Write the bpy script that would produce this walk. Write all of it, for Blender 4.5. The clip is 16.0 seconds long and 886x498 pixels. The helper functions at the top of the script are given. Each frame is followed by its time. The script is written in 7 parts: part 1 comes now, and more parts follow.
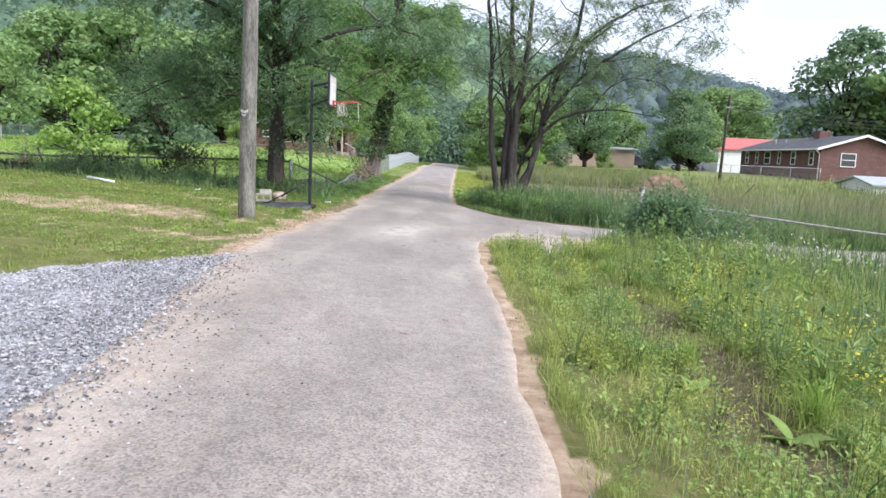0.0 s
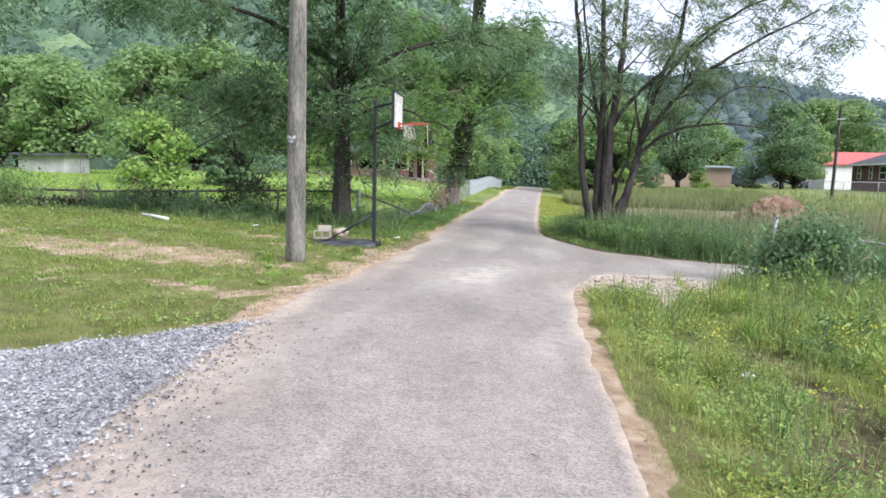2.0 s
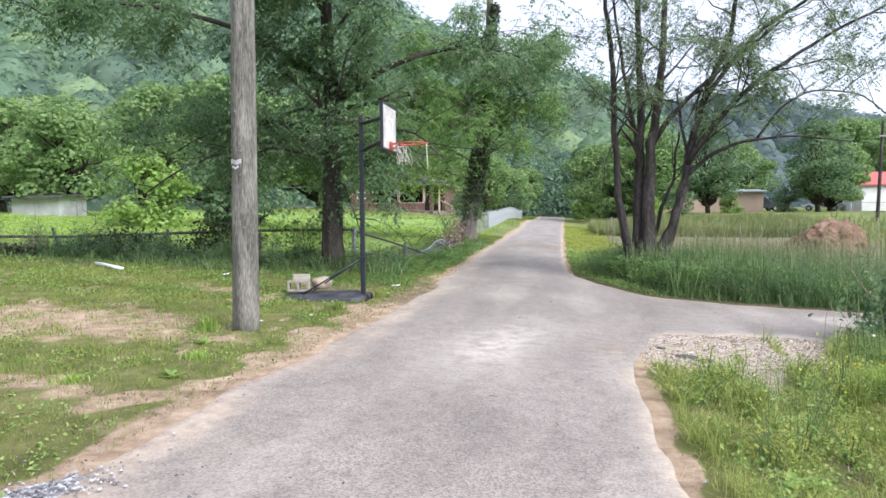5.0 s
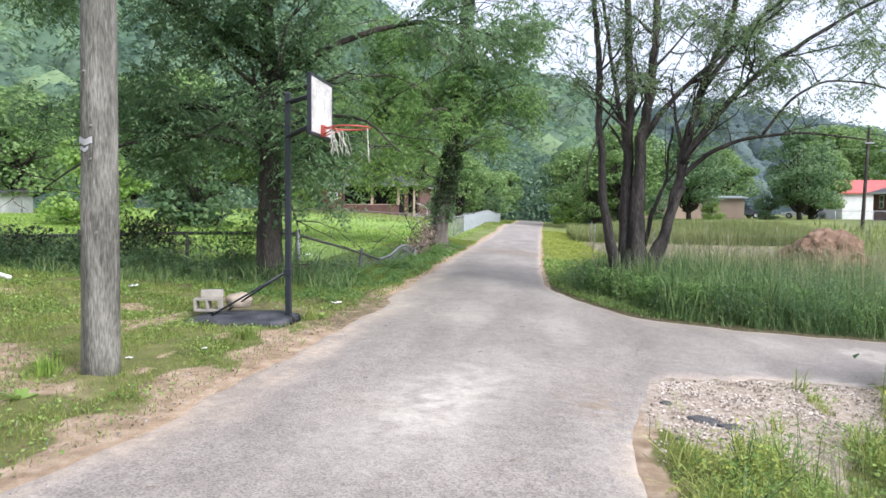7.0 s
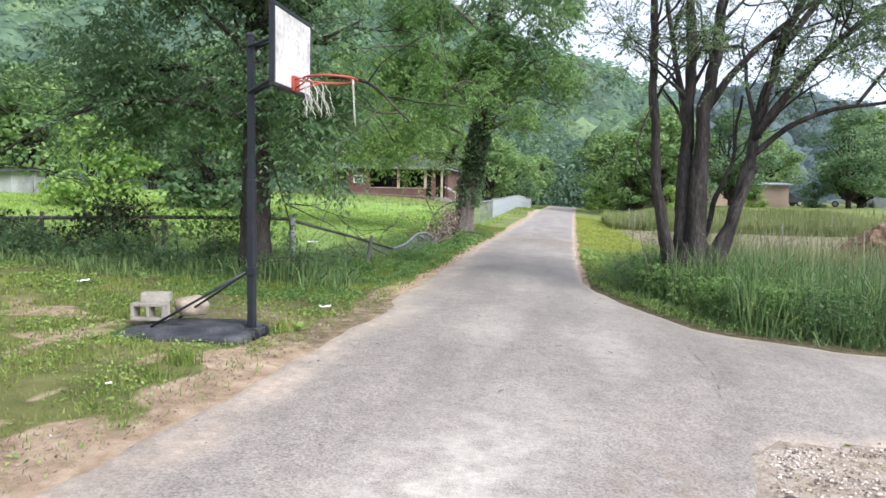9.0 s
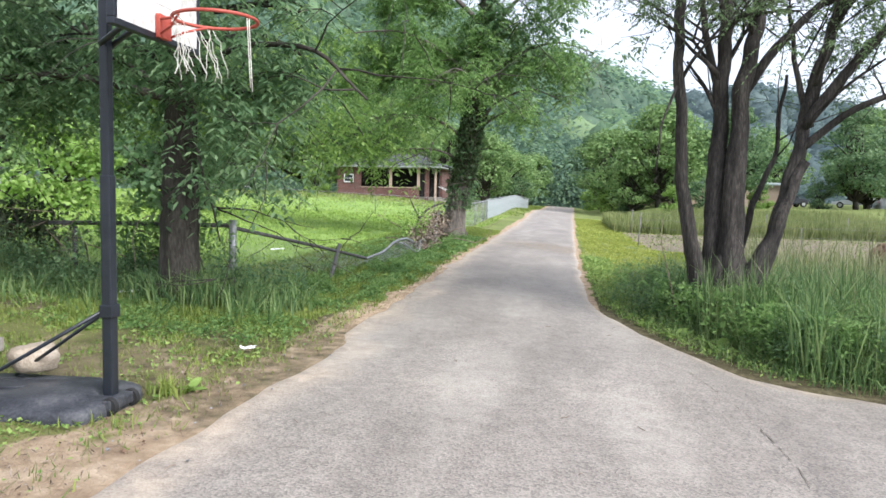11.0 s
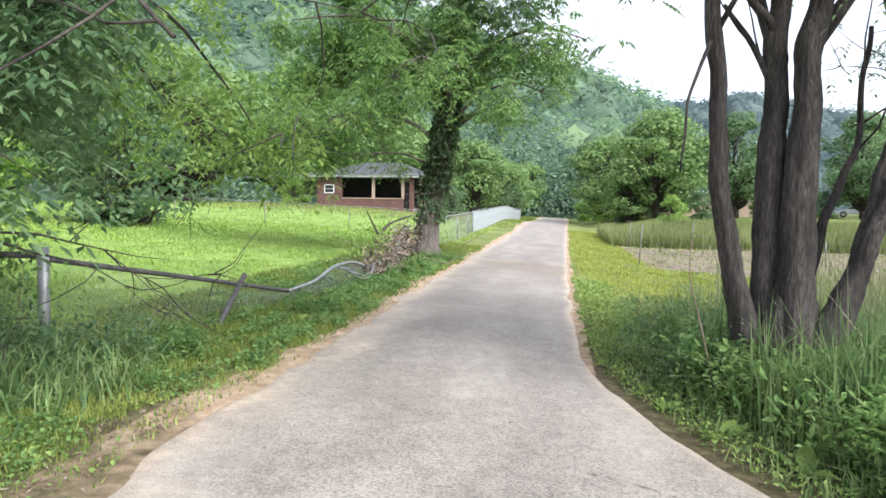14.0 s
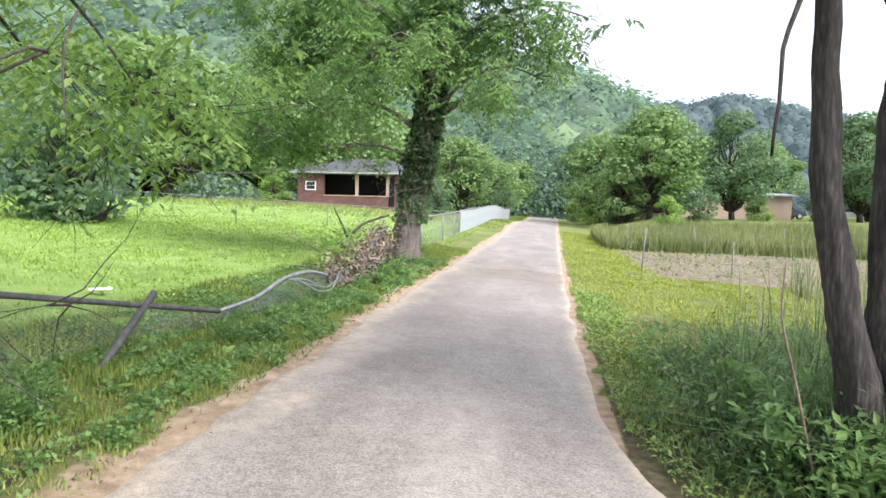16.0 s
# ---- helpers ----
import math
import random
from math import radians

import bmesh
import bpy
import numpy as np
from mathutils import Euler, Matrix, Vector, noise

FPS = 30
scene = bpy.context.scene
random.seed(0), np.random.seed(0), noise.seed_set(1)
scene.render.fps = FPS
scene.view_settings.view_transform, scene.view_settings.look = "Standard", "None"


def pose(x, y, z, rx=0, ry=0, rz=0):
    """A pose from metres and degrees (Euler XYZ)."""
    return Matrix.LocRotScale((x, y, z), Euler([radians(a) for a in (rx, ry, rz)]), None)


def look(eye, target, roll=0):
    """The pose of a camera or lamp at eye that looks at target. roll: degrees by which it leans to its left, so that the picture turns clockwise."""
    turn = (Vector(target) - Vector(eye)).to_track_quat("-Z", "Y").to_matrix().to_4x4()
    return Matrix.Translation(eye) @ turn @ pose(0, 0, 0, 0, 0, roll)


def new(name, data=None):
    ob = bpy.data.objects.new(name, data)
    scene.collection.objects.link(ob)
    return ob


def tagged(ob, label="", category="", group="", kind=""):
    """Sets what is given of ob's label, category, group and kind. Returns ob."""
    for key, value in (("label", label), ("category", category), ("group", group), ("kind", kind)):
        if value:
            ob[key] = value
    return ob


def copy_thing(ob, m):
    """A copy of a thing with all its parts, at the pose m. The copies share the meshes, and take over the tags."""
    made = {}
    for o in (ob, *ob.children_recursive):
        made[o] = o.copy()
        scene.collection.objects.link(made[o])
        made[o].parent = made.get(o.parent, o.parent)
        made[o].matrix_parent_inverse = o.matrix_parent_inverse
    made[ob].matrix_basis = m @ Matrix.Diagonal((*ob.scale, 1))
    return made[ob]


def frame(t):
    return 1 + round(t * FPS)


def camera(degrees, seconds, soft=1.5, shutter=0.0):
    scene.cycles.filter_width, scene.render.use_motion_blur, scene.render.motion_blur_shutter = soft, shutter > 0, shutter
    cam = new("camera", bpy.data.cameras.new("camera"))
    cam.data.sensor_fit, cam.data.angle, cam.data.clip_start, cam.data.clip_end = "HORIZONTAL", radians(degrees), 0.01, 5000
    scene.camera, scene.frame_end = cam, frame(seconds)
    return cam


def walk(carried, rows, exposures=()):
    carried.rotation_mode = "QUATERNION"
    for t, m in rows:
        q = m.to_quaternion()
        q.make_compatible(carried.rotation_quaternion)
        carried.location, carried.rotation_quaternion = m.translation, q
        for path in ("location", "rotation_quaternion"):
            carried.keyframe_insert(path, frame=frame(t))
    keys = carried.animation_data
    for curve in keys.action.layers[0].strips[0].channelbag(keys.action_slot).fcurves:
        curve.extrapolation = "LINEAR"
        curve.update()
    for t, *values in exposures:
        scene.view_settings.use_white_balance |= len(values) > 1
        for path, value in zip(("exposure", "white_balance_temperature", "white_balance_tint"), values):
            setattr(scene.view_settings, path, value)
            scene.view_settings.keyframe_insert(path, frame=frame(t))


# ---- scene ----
cam = camera(63.1, 16.0, soft=1.6)
METRES, EYE, TILT, LEAN, TURN = 17.0, 1.43, 0.0, 2.7, 0.0
ROWS = [
    (0.0, 0.0, 0.0, 0.0, 0.69, -7.44, -5.27),
    (0.5, -0.0029, 0.0356, 0.0013, 1.53, -7.61, -5.12),
    (1.0, -0.0006, 0.0699, 0.0036, 3.34, -7.37, -4.75),
    (1.5, -0.0026, 0.1035, 0.0041, 4.67, -6.78, -4.35),
    (2.0, -0.0023, 0.1335, 0.0041, 7.27, -6.1, -3.82),
    (2.5, -0.0047, 0.1613, 0.0051, 8.63, -5.46, -3.45),
    (3.0, -0.0078, 0.1906, 0.0056, 9.6, -5.05, -2.91),
    (5.5, -0.0116, 0.3368, 0.0032, 8.61, -3.52, -2.01),
    (6.0, -0.0073, 0.3686, 0.0029, 7.73, -3.61, -2.51),
    (6.5, -0.0078, 0.4004, 0.0038, 7.08, -3.43, -2.85),
    (7.0, -0.0075, 0.4324, 0.0038, 7.25, -3.36, -3.07),
    (7.5, -0.0133, 0.4638, 0.004, 7.37, -3.46, -3.23),
    (8.0, -0.0134, 0.4953, 0.0022, 8.28, -3.97, -3.44),
    (10.5, -0.0167, 0.6536, 0.0029, 10.08, -4.96, -3.67),
    (11.0, -0.0187, 0.686, 0.0037, 9.49, -4.75, -3.76),
    (11.5, -0.0156, 0.7166, 0.0028, 9.46, -4.56, -3.89),
    (12.0, -0.0175, 0.7469, 0.0032, 9.49, -4.51, -3.97),
    (12.5, -0.017, 0.7782, 0.0033, 9.76, -4.63, -3.87),
    (13.0, -0.0154, 0.8103, 0.0041, 10.16, -4.66, -3.64),
    (13.5, -0.0158, 0.8425, 0.0051, 9.93, -4.15, -3.44),
    (14.0, -0.0099, 0.8734, 0.0054, 9.11, -3.85, -3.46),
    (14.5, -0.0122, 0.9052, 0.006, 8.2, -3.47, -3.65),
    (15.0, -0.0127, 0.9356, 0.0045, 7.93, -3.62, -3.86),
    (15.5, -0.0183, 0.9658, 0.0048, 8.05, -3.76, -3.99),
    (16.0, -0.0205, 0.9959, 0.0052, 8.2, -3.9, -4.04),
]
walk(cam, [(t, pose(0.067, 0, EYE, TILT, LEAN, TURN) @ pose(METRES * x, METRES * y, METRES * z, 90 + pitch, roll, yaw)) for t, x, y, z, yaw, pitch, roll in ROWS],
     exposures=[(0.0, 0.92, 6010, 14.5), (8.0, 0.92, 6010, 13.5), (11.0, 1.01, 6080, 11), (14.0, 1.21, 6180, 11.5), (16.0, 1.30, 6220, 13)])

# ---- world and sun: bright overcast evening ----
world = bpy.data.worlds.new("overcast")
scene.world = world
world.use_nodes = True
wn, wl = world.node_tree.nodes, world.node_tree.links
wn.clear()
w_out = wn.new("ShaderNodeOutputWorld")
w_sky = wn.new("ShaderNodeTexSky")
w_sky.sky_type, w_sky.sun_disc = "NISHITA", False
w_sky.sun_elevation, w_sky.sun_rotation = radians(42), radians(125)
w_bg = wn.new("ShaderNodeBackground")
w_bg.inputs[1].default_value = 0.06
wl.new(w_sky.outputs[0], w_bg.inputs[0])
w_co = wn.new("ShaderNodeTexCoord")
w_map = wn.new("ShaderNodeMapping")
w_map.inputs["Scale"].default_value = (1.0, 1.0, 3.2)
w_no = wn.new("ShaderNodeTexNoise")
w_no.inputs["Scale"].default_value, w_no.inputs["Detail"].default_value = 2.2, 5
w_ra = wn.new("ShaderNodeValToRGB")
w_ra.color_ramp.elements[0].position, w_ra.color_ramp.elements[0].color = 0.38, (0.76, 0.71, 0.75, 1)
w_ra.color_ramp.elements[1].position, w_ra.color_ramp.elements[1].color = 0.62, (1.0, 0.95, 0.945, 1)
w_cl = wn.new("ShaderNodeBackground")
w_cl.inputs[1].default_value = 0.47
w_add = wn.new("ShaderNodeAddShader")
wl.new(w_co.outputs["Generated"], w_map.inputs[0])
wl.new(w_map.outputs[0], w_no.inputs["Vector"])
wl.new(w_no.outputs[0], w_ra.inputs[0])
wl.new(w_ra.outputs[0], w_cl.inputs[0])
wl.new(w_bg.outputs[0], w_add.inputs[0])
wl.new(w_cl.outputs[0], w_add.inputs[1])
wl.new(w_add.outputs[0], w_out.inputs[0])
sun = new("sun", bpy.data.lights.new("sun", "SUN"))
sun.data.energy, sun.data.angle, sun.data.color = 3.2, radians(40), (1.0, 0.965, 0.92)
sun.matrix_world = look((60 * math.sin(radians(125)), 60 * math.cos(radians(125)), 54), (0, 0, 0))

# ---- materials ----
def material(name, colours, scale=4.0, rough=0.85, bump=0.2, bump_scale=None, metal=0.0, detail=6.0, lo=0.35, hi=0.65, island=0.0, leafy=0.0, stretch=(1, 1, 1), spec=0.35):
    """Two or three colours by noise at two scales, fine relief, optional change per loose piece and light through leaves."""
    m = bpy.data.materials.new(name)
    m.use_nodes = True
    n, l = m.node_tree.nodes, m.node_tree.links
    p = n["Principled BSDF"]
    co = n.new("ShaderNodeTexCoord")
    mp = n.new("ShaderNodeMapping")
    mp.inputs["Scale"].default_value = stretch
    l.new(co.outputs["Object"], mp.inputs[0])
    a, b = n.new("ShaderNodeTexNoise"), n.new("ShaderNodeTexNoise")
    for node, sc in ((a, scale), (b, scale * 9.3)):
        node.inputs["Scale"].default_value, node.inputs["Detail"].default_value = sc, detail
        l.new(mp.outputs[0], node.inputs["Vector"])
    mix = n.new("ShaderNodeMath")
    mix.operation = "MULTIPLY_ADD"
    l.new(b.outputs[0], mix.inputs[0])
    mix.inputs[1].default_value = 0.45
    half = n.new("ShaderNodeMath")
    half.operation = "MULTIPLY"
    half.inputs[1].default_value = 0.55
    l.new(a.outputs[0], half.inputs[0])
    l.new(half.outputs[0], mix.inputs[2])
    val = mix.outputs[0]
    if island:
        geo = n.new("ShaderNodeNewGeometry")
        more = n.new("ShaderNodeMath")
        more.operation = "MULTIPLY_ADD"
        l.new(geo.outputs["Random Per Island"], more.inputs[0])
        more.inputs[1].default_value = island
        sub = n.new("ShaderNodeMath")
        sub.operation = "SUBTRACT"
        l.new(val, sub.inputs[0])
        sub.inputs[1].default_value = island / 2
        l.new(sub.outputs[0], more.inputs[2])
        val = more.outputs[0]
    ramp = n.new("ShaderNodeValToRGB")
    e = ramp.color_ramp.elements
    e[0].position, e[0].color = lo, (*colours[0], 1)
    e[1].position, e[1].color = hi, (*colours[-1], 1)
    for i, c in enumerate(colours[1:-1]):
        x = e.new(lo + (hi - lo) * (i + 1) / (len(colours) - 1))
        x.color = (*c, 1)
    l.new(val, ramp.inputs[0])
    l.new(ramp.outputs[0], p.inputs["Base Color"])
    p.inputs["Roughness"].default_value, p.inputs["Metallic"].default_value = rough, metal
    p.inputs["Specular IOR Level"].default_value = spec
    if bump:
        bn = n.new("ShaderNodeTexNoise")
        bn.inputs["Scale"].default_value, bn.inputs["Detail"].default_value = bump_scale or scale * 12, 5
        l.new(mp.outputs[0], bn.inputs["Vector"])
        bp = n.new("ShaderNodeBump")
        bp.inputs["Strength"].default_value, bp.inputs["Distance"].default_value = bump, 0.02
        l.new(bn.outputs[0], bp.inputs["Height"])
        l.new(bp.outputs[0], p.inputs["Normal"])
    if leafy:
        tr = n.new("ShaderNodeBsdfTranslucent")
        l.new(ramp.outputs[0], tr.inputs[0])
        ms = n.new("ShaderNodeMixShader")
        ms.inputs[0].default_value = leafy
        l.new(p.outputs[0], ms.inputs[1])
        l.new(tr.outputs[0], ms.inputs[2])
        l.new(ms.outputs[0], n["Material Output"].inputs[0])
    return m


M_BARK = material("bark", [(0.018, 0.016, 0.013), (0.044, 0.038, 0.031), (0.092, 0.083, 0.070)], 5, 0.95, 1.0, 26, stretch=(1, 1, 0.22))
M_BARK2 = material("bark_grey_brown", [(0.016, 0.014, 0.013), (0.048, 0.042, 0.038), (0.115, 0.101, 0.090)], 6, 0.95, 1.0, 30, stretch=(1, 1, 0.18))
M_BARK_LIGHT = material("bark_furrowed_brown", [(0.05, 0.042, 0.036), (0.115, 0.098, 0.085), (0.20, 0.175, 0.155)], 6, 0.95, 1.0, 30, stretch=(1, 1, 0.18))
M_LEAF = material("leaves_mid_green", [(0.114, 0.210, 0.066), (0.186, 0.318, 0.096), (0.288, 0.432, 0.150)], 0.7, 0.55, 0, island=0.35, leafy=0.58)
M_LEAF_Y = material("leaves_yellow_green", [(0.168, 0.286, 0.062), (0.263, 0.414, 0.095), (0.381, 0.526, 0.157)], 0.9, 0.5, 0, island=0.35, leafy=0.55)
M_LEAF_SOFT = material("leaves_soft_green", [(0.140, 0.242, 0.090), (0.228, 0.355, 0.125), (0.330, 0.460, 0.182)], 0.7, 0.55, 0, island=0.35, leafy=0.55)
M_LEAF_D = material("leaves_dark", [(0.098, 0.178, 0.086), (0.155, 0.259, 0.121), (0.230, 0.333, 0.167)], 0.6, 0.55, 0, island=0.35, leafy=0.56)
# hillside greens, three tones; the added blue is painted distance haze
M_LEAF_FAR = material("leaves_hazed_hill", [(0.125, 0.215, 0.148), (0.182, 0.295, 0.190), (0.258, 0.385, 0.238)], 0.06, 0.7, 0, island=0.5, leafy=0.55)
M_LEAF_FAR_DARK = material("leaves_hazed_dark", [(0.085, 0.150, 0.110), (0.125, 0.207, 0.145), (0.175, 0.265, 0.178)], 0.06, 0.7, 0, island=0.5, leafy=0.5)
M_LEAF_FAR_LIGHT = material("leaves_hazed_light", [(0.165, 0.270, 0.142), (0.228, 0.350, 0.180), (0.31, 0.435, 0.23)], 0.06, 0.7, 0, island=0.5, leafy=0.5)
# ridge leaves: distance haze painted into the blue-grey colour, in two tones
M_LEAF_HAZE_DARK = material("leaves_hazed_ridge_dark", [(0.100, 0.150, 0.158), (0.132, 0.190, 0.192), (0.170, 0.235, 0.226)], 0.03, 0.8, 0, island=0.25, leafy=0.5)
M_LEAF_HAZE = material("leaves_hazed_ridge", [(0.122, 0.178, 0.180), (0.158, 0.222, 0.218), (0.200, 0.268, 0.252)], 0.03, 0.8, 0, island=0.25, leafy=0.5)
M_LOCUST = material("leaves_locust", [(0.105, 0.171, 0.079), (0.165, 0.248, 0.112), (0.242, 0.330, 0.167)], 0.9, 0.55, 0, island=0.35, leafy=0.55)
M_GRASS = material("grass_lawn", [(0.125, 0.185, 0.038), (0.20, 0.265, 0.055), (0.30, 0.355, 0.09)], 0.5, 0.6, 0, island=0.4, leafy=0.35)
M_GRASS_BRIGHT = material("grass_bright", [(0.185, 0.30, 0.055), (0.285, 0.415, 0.085), (0.40, 0.52, 0.14)], 0.35, 0.6, 0, island=0.35, leafy=0.4)
M_GRASS_MOWN = material("grass_mown_yellowish", [(0.21, 0.27, 0.045), (0.31, 0.36, 0.07), (0.43, 0.46, 0.12)], 0.45, 0.65, 0, island=0.4, leafy=0.4)
M_GRASS_BANK = material("grass_bank", [(0.21, 0.28, 0.065), (0.34, 0.41, 0.10), (0.50, 0.53, 0.20)], 0.9, 0.6, 0, island=0.5, leafy=0.5)
M_GRASS_TALL = material("grass_tall", [(0.070, 0.135, 0.048), (0.125, 0.212, 0.070), (0.24, 0.32, 0.125)], 0.4, 0.6, 0, island=0.4, leafy=0.35)
M_GRASS_PALE = material("grass_pale_field", [(0.14, 0.185, 0.06), (0.215, 0.26, 0.09), (0.32, 0.345, 0.145)], 0.3, 0.65, 0, island=0.4, leafy=0.35)
M_SEED = material("grass_seed_stalks", [(0.14, 0.17, 0.08), (0.22, 0.24, 0.12), (0.32, 0.31, 0.19)], 0.6, 0.7, 0, island=0.4, leafy=0.3)
M_WEED = material("weed_leaves", [(0.14, 0.24, 0.055), (0.23, 0.345, 0.085), (0.34, 0.45, 0.13)], 0.8, 0.55, 0, island=0.4, leafy=0.4)
M_YELLOW = material("petals_yellow", [(0.74, 0.68, 0.05), (0.86, 0.80, 0.10)], 8, 0.5, 0, leafy=0.3)
M_WHITEP = material("petals_white", [(0.72, 0.74, 0.66), (0.85, 0.86, 0.80)], 8, 0.5, 0, leafy=0.3)
M_POLE = material("weathered_pole_wood", [(0.060, 0.060, 0.050), (0.135, 0.131, 0.110), (0.25, 0.24, 0.21)], 8, 0.92, 1.0, 50, lo=0.38, hi=0.62, stretch=(1, 1, 0.18))
M_BLACK = material("black_painted_steel", [(0.008, 0.011, 0.016), (0.018, 0.022, 0.03)], 12, 0.42, 0.05, spec=0.5)
M_PLASTIC = material("grey_black_moulded_plastic", [(0.020, 0.022, 0.027), (0.045, 0.048, 0.055), (0.09, 0.09, 0.095)], 6, 0.55, 0.15, 60)
M_ORANGE = material("orange_red_rim_paint", [(0.30, 0.055, 0.04), (0.44, 0.095, 0.065)], 20, 0.5, 0.1)
M_NET = material("frayed_white_net", [(0.45, 0.43, 0.38), (0.68, 0.66, 0.60)], 20, 0.9, 0)
M_BOARD = material("cloudy_acrylic_backboard", [(0.34, 0.32, 0.285), (0.53, 0.51, 0.475), (0.68, 0.67, 0.64)], 2.4, 0.3, 0.02, lo=0.38, hi=0.60, spec=0.5)
M_BOARDLINE = material("board_pale_marking", [(0.78, 0.78, 0.76), (0.84, 0.84, 0.82)], 8, 0.5, 0)
M_BLOCK = material("concrete_block", [(0.24, 0.22, 0.185), (0.33, 0.305, 0.26), (0.42, 0.39, 0.34)], 9, 0.95, 0.6, 90)
M_STONE = material("tan_stone", [(0.26, 0.21, 0.155), (0.37, 0.31, 0.235), (0.46, 0.40, 0.32)], 7, 0.95, 0.5, 50)
M_STEEL = material("galvanised_steel", [(0.20, 0.21, 0.215), (0.31, 0.32, 0.325), (0.42, 0.43, 0.43)], 10, 0.5, 0.1, 40, metal=0.55)
M_RUST = material("weathered_grey_rail", [(0.10, 0.095, 0.09), (0.19, 0.185, 0.18), (0.30, 0.29, 0.28)], 12, 0.7, 0.2, 60, metal=0.2)
M_SLAT = material("pale_fence_slats", [(0.27, 0.31, 0.325), (0.35, 0.385, 0.40), (0.41, 0.445, 0.455)], 3, 0.55, 0.1, island=0.2)
M_WALLBRICK = bpy.data.materials.new("red_brick_courses")
M_WALLBRICK.use_nodes = True
bn_, bl_ = M_WALLBRICK.node_tree.nodes, M_WALLBRICK.node_tree.links
b_co, b_tex, b_no, b_mx = bn_.new("ShaderNodeTexCoord"), bn_.new("ShaderNodeTexBrick"), bn_.new("ShaderNodeTexNoise"), bn_.new("ShaderNodeMix")
b_add, b_sep, b_com = bn_.new("ShaderNodeMath"), bn_.new("ShaderNodeSeparateXYZ"), bn_.new("ShaderNodeCombineXYZ")
bl_.new(b_co.outputs["Object"], b_sep.inputs[0])
bl_.new(b_sep.outputs[0], b_add.inputs[0])
bl_.new(b_sep.outputs[1], b_add.inputs[1])
bl_.new(b_add.outputs[0], b_com.inputs[0])
bl_.new(b_sep.outputs[2], b_com.inputs[1])
bl_.new(b_com.outputs[0], b_tex.inputs["Vector"])
b_tex.inputs["Scale"].default_value, b_tex.inputs["Brick Width"].default_value, b_tex.inputs["Row Height"].default_value, b_tex.inputs["Mortar Size"].default_value = 1.0, 0.215, 0.075, 0.006
b_tex.inputs["Color1"].default_value, b_tex.inputs["Color2"].default_value, b_tex.inputs["Mortar"].default_value = (0.10, 0.040, 0.034, 1), (0.15, 0.066, 0.054, 1), (0.17, 0.14, 0.125, 1)
b_no.inputs["Scale"].default_value, b_no.inputs["Detail"].default_value = 1.4, 6
bl_.new(b_co.outputs["Object"], b_no.inputs["Vector"])
b_mx.data_type, b_mx.blend_type = "RGBA", "OVERLAY"
b_mx.inputs["Factor"].default_value = 0.45
bl_.new(b_tex.outputs["Color"], b_mx.inputs["A"])
bl_.new(b_no.outputs[0], b_mx.inputs["B"])
bl_.new(b_mx.outputs["Result"], bn_["Principled BSDF"].inputs["Base Color"])
bn_["Principled BSDF"].inputs["Roughness"].default_value = 0.9
M_ROOF = material("grey_shingles", [(0.045, 0.05, 0.055), (0.075, 0.08, 0.085), (0.115, 0.12, 0.125)], 2.5, 0.9, 0.5, 30)
M_REDROOF = material("red_metal_roof", [(0.42, 0.095, 0.085), (0.54, 0.15, 0.13)], 1.5, 0.5, 0.05)
M_WHITE = material("white_paint", [(0.60, 0.61, 0.60), (0.74, 0.75, 0.74), (0.80, 0.80, 0.79)], 1.5, 0.7, 0.1)
M_BEIGE = material("tan_siding", [(0.42, 0.31, 0.24), (0.50, 0.39, 0.31)], 1.2, 0.8, 0.1)
# near black: shade inside the porch, door and vents put into colour
M_DARK = material("near_black_interior_shade", [(0.006, 0.006, 0.006), (0.014, 0.013, 0.012)], 2, 0.9, 0.1)
M_GLASS = material("window_glass_dark", [(0.02, 0.024, 0.028), (0.05, 0.055, 0.06)], 1.0, 0.08, 0, spec=0.6)
M_CLAY = material("orange_clay_soil", [(0.095, 0.056, 0.036), (0.175, 0.11, 0.073), (0.27, 0.185, 0.13)], 2.5, 0.97, 0.8, 18)
M_STONES_DARK = material("dark_stone_chips", [(0.07, 0.068, 0.065), (0.12, 0.116, 0.11), (0.20, 0.19, 0.18)], 1.5, 0.9, 0.3, 60, island=0.6)
M_STONES = material("crushed_limestone", [(0.145, 0.144, 0.148), (0.240, 0.239, 0.242), (0.38, 0.378, 0.375)], 1.5, 0.9, 0.3, 60, island=0.6)
M_WIRE = material("dark_cable", [(0.02, 0.02, 0.02), (0.05, 0.05, 0.05)], 10, 0.7, 0)
M_PAPER = material("white_litter", [(0.62, 0.63, 0.63), (0.80, 0.80, 0.80)], 8, 0.7, 0.1)
M_CAR = material("dark_car_paint", [(0.03, 0.035, 0.045), (0.05, 0.055, 0.065)], 1, 0.25, 0, spec=0.6)
M_CAR2 = material("silver_car_paint", [(0.38, 0.40, 0.42), (0.46, 0.48, 0.50)], 1, 0.3, 0, spec=0.6)
M_TYRE = material("tyre_rubber", [(0.012, 0.012, 0.012), (0.025, 0.025, 0.025)], 6, 0.85, 0.1)
M_FASCIA = material("dull_fascia", [(0.30, 0.32, 0.32), (0.40, 0.42, 0.42)], 2, 0.7, 0.1)
M_CRACK = material("crack_dirt", [(0.11, 0.095, 0.08), (0.19, 0.165, 0.14)], 9, 0.97, 0.4)
M_SHED = material("stained_block_wall", [(0.28, 0.29, 0.28), (0.40, 0.41, 0.40), (0.50, 0.51, 0.49)], 1.6, 0.9, 0.3)
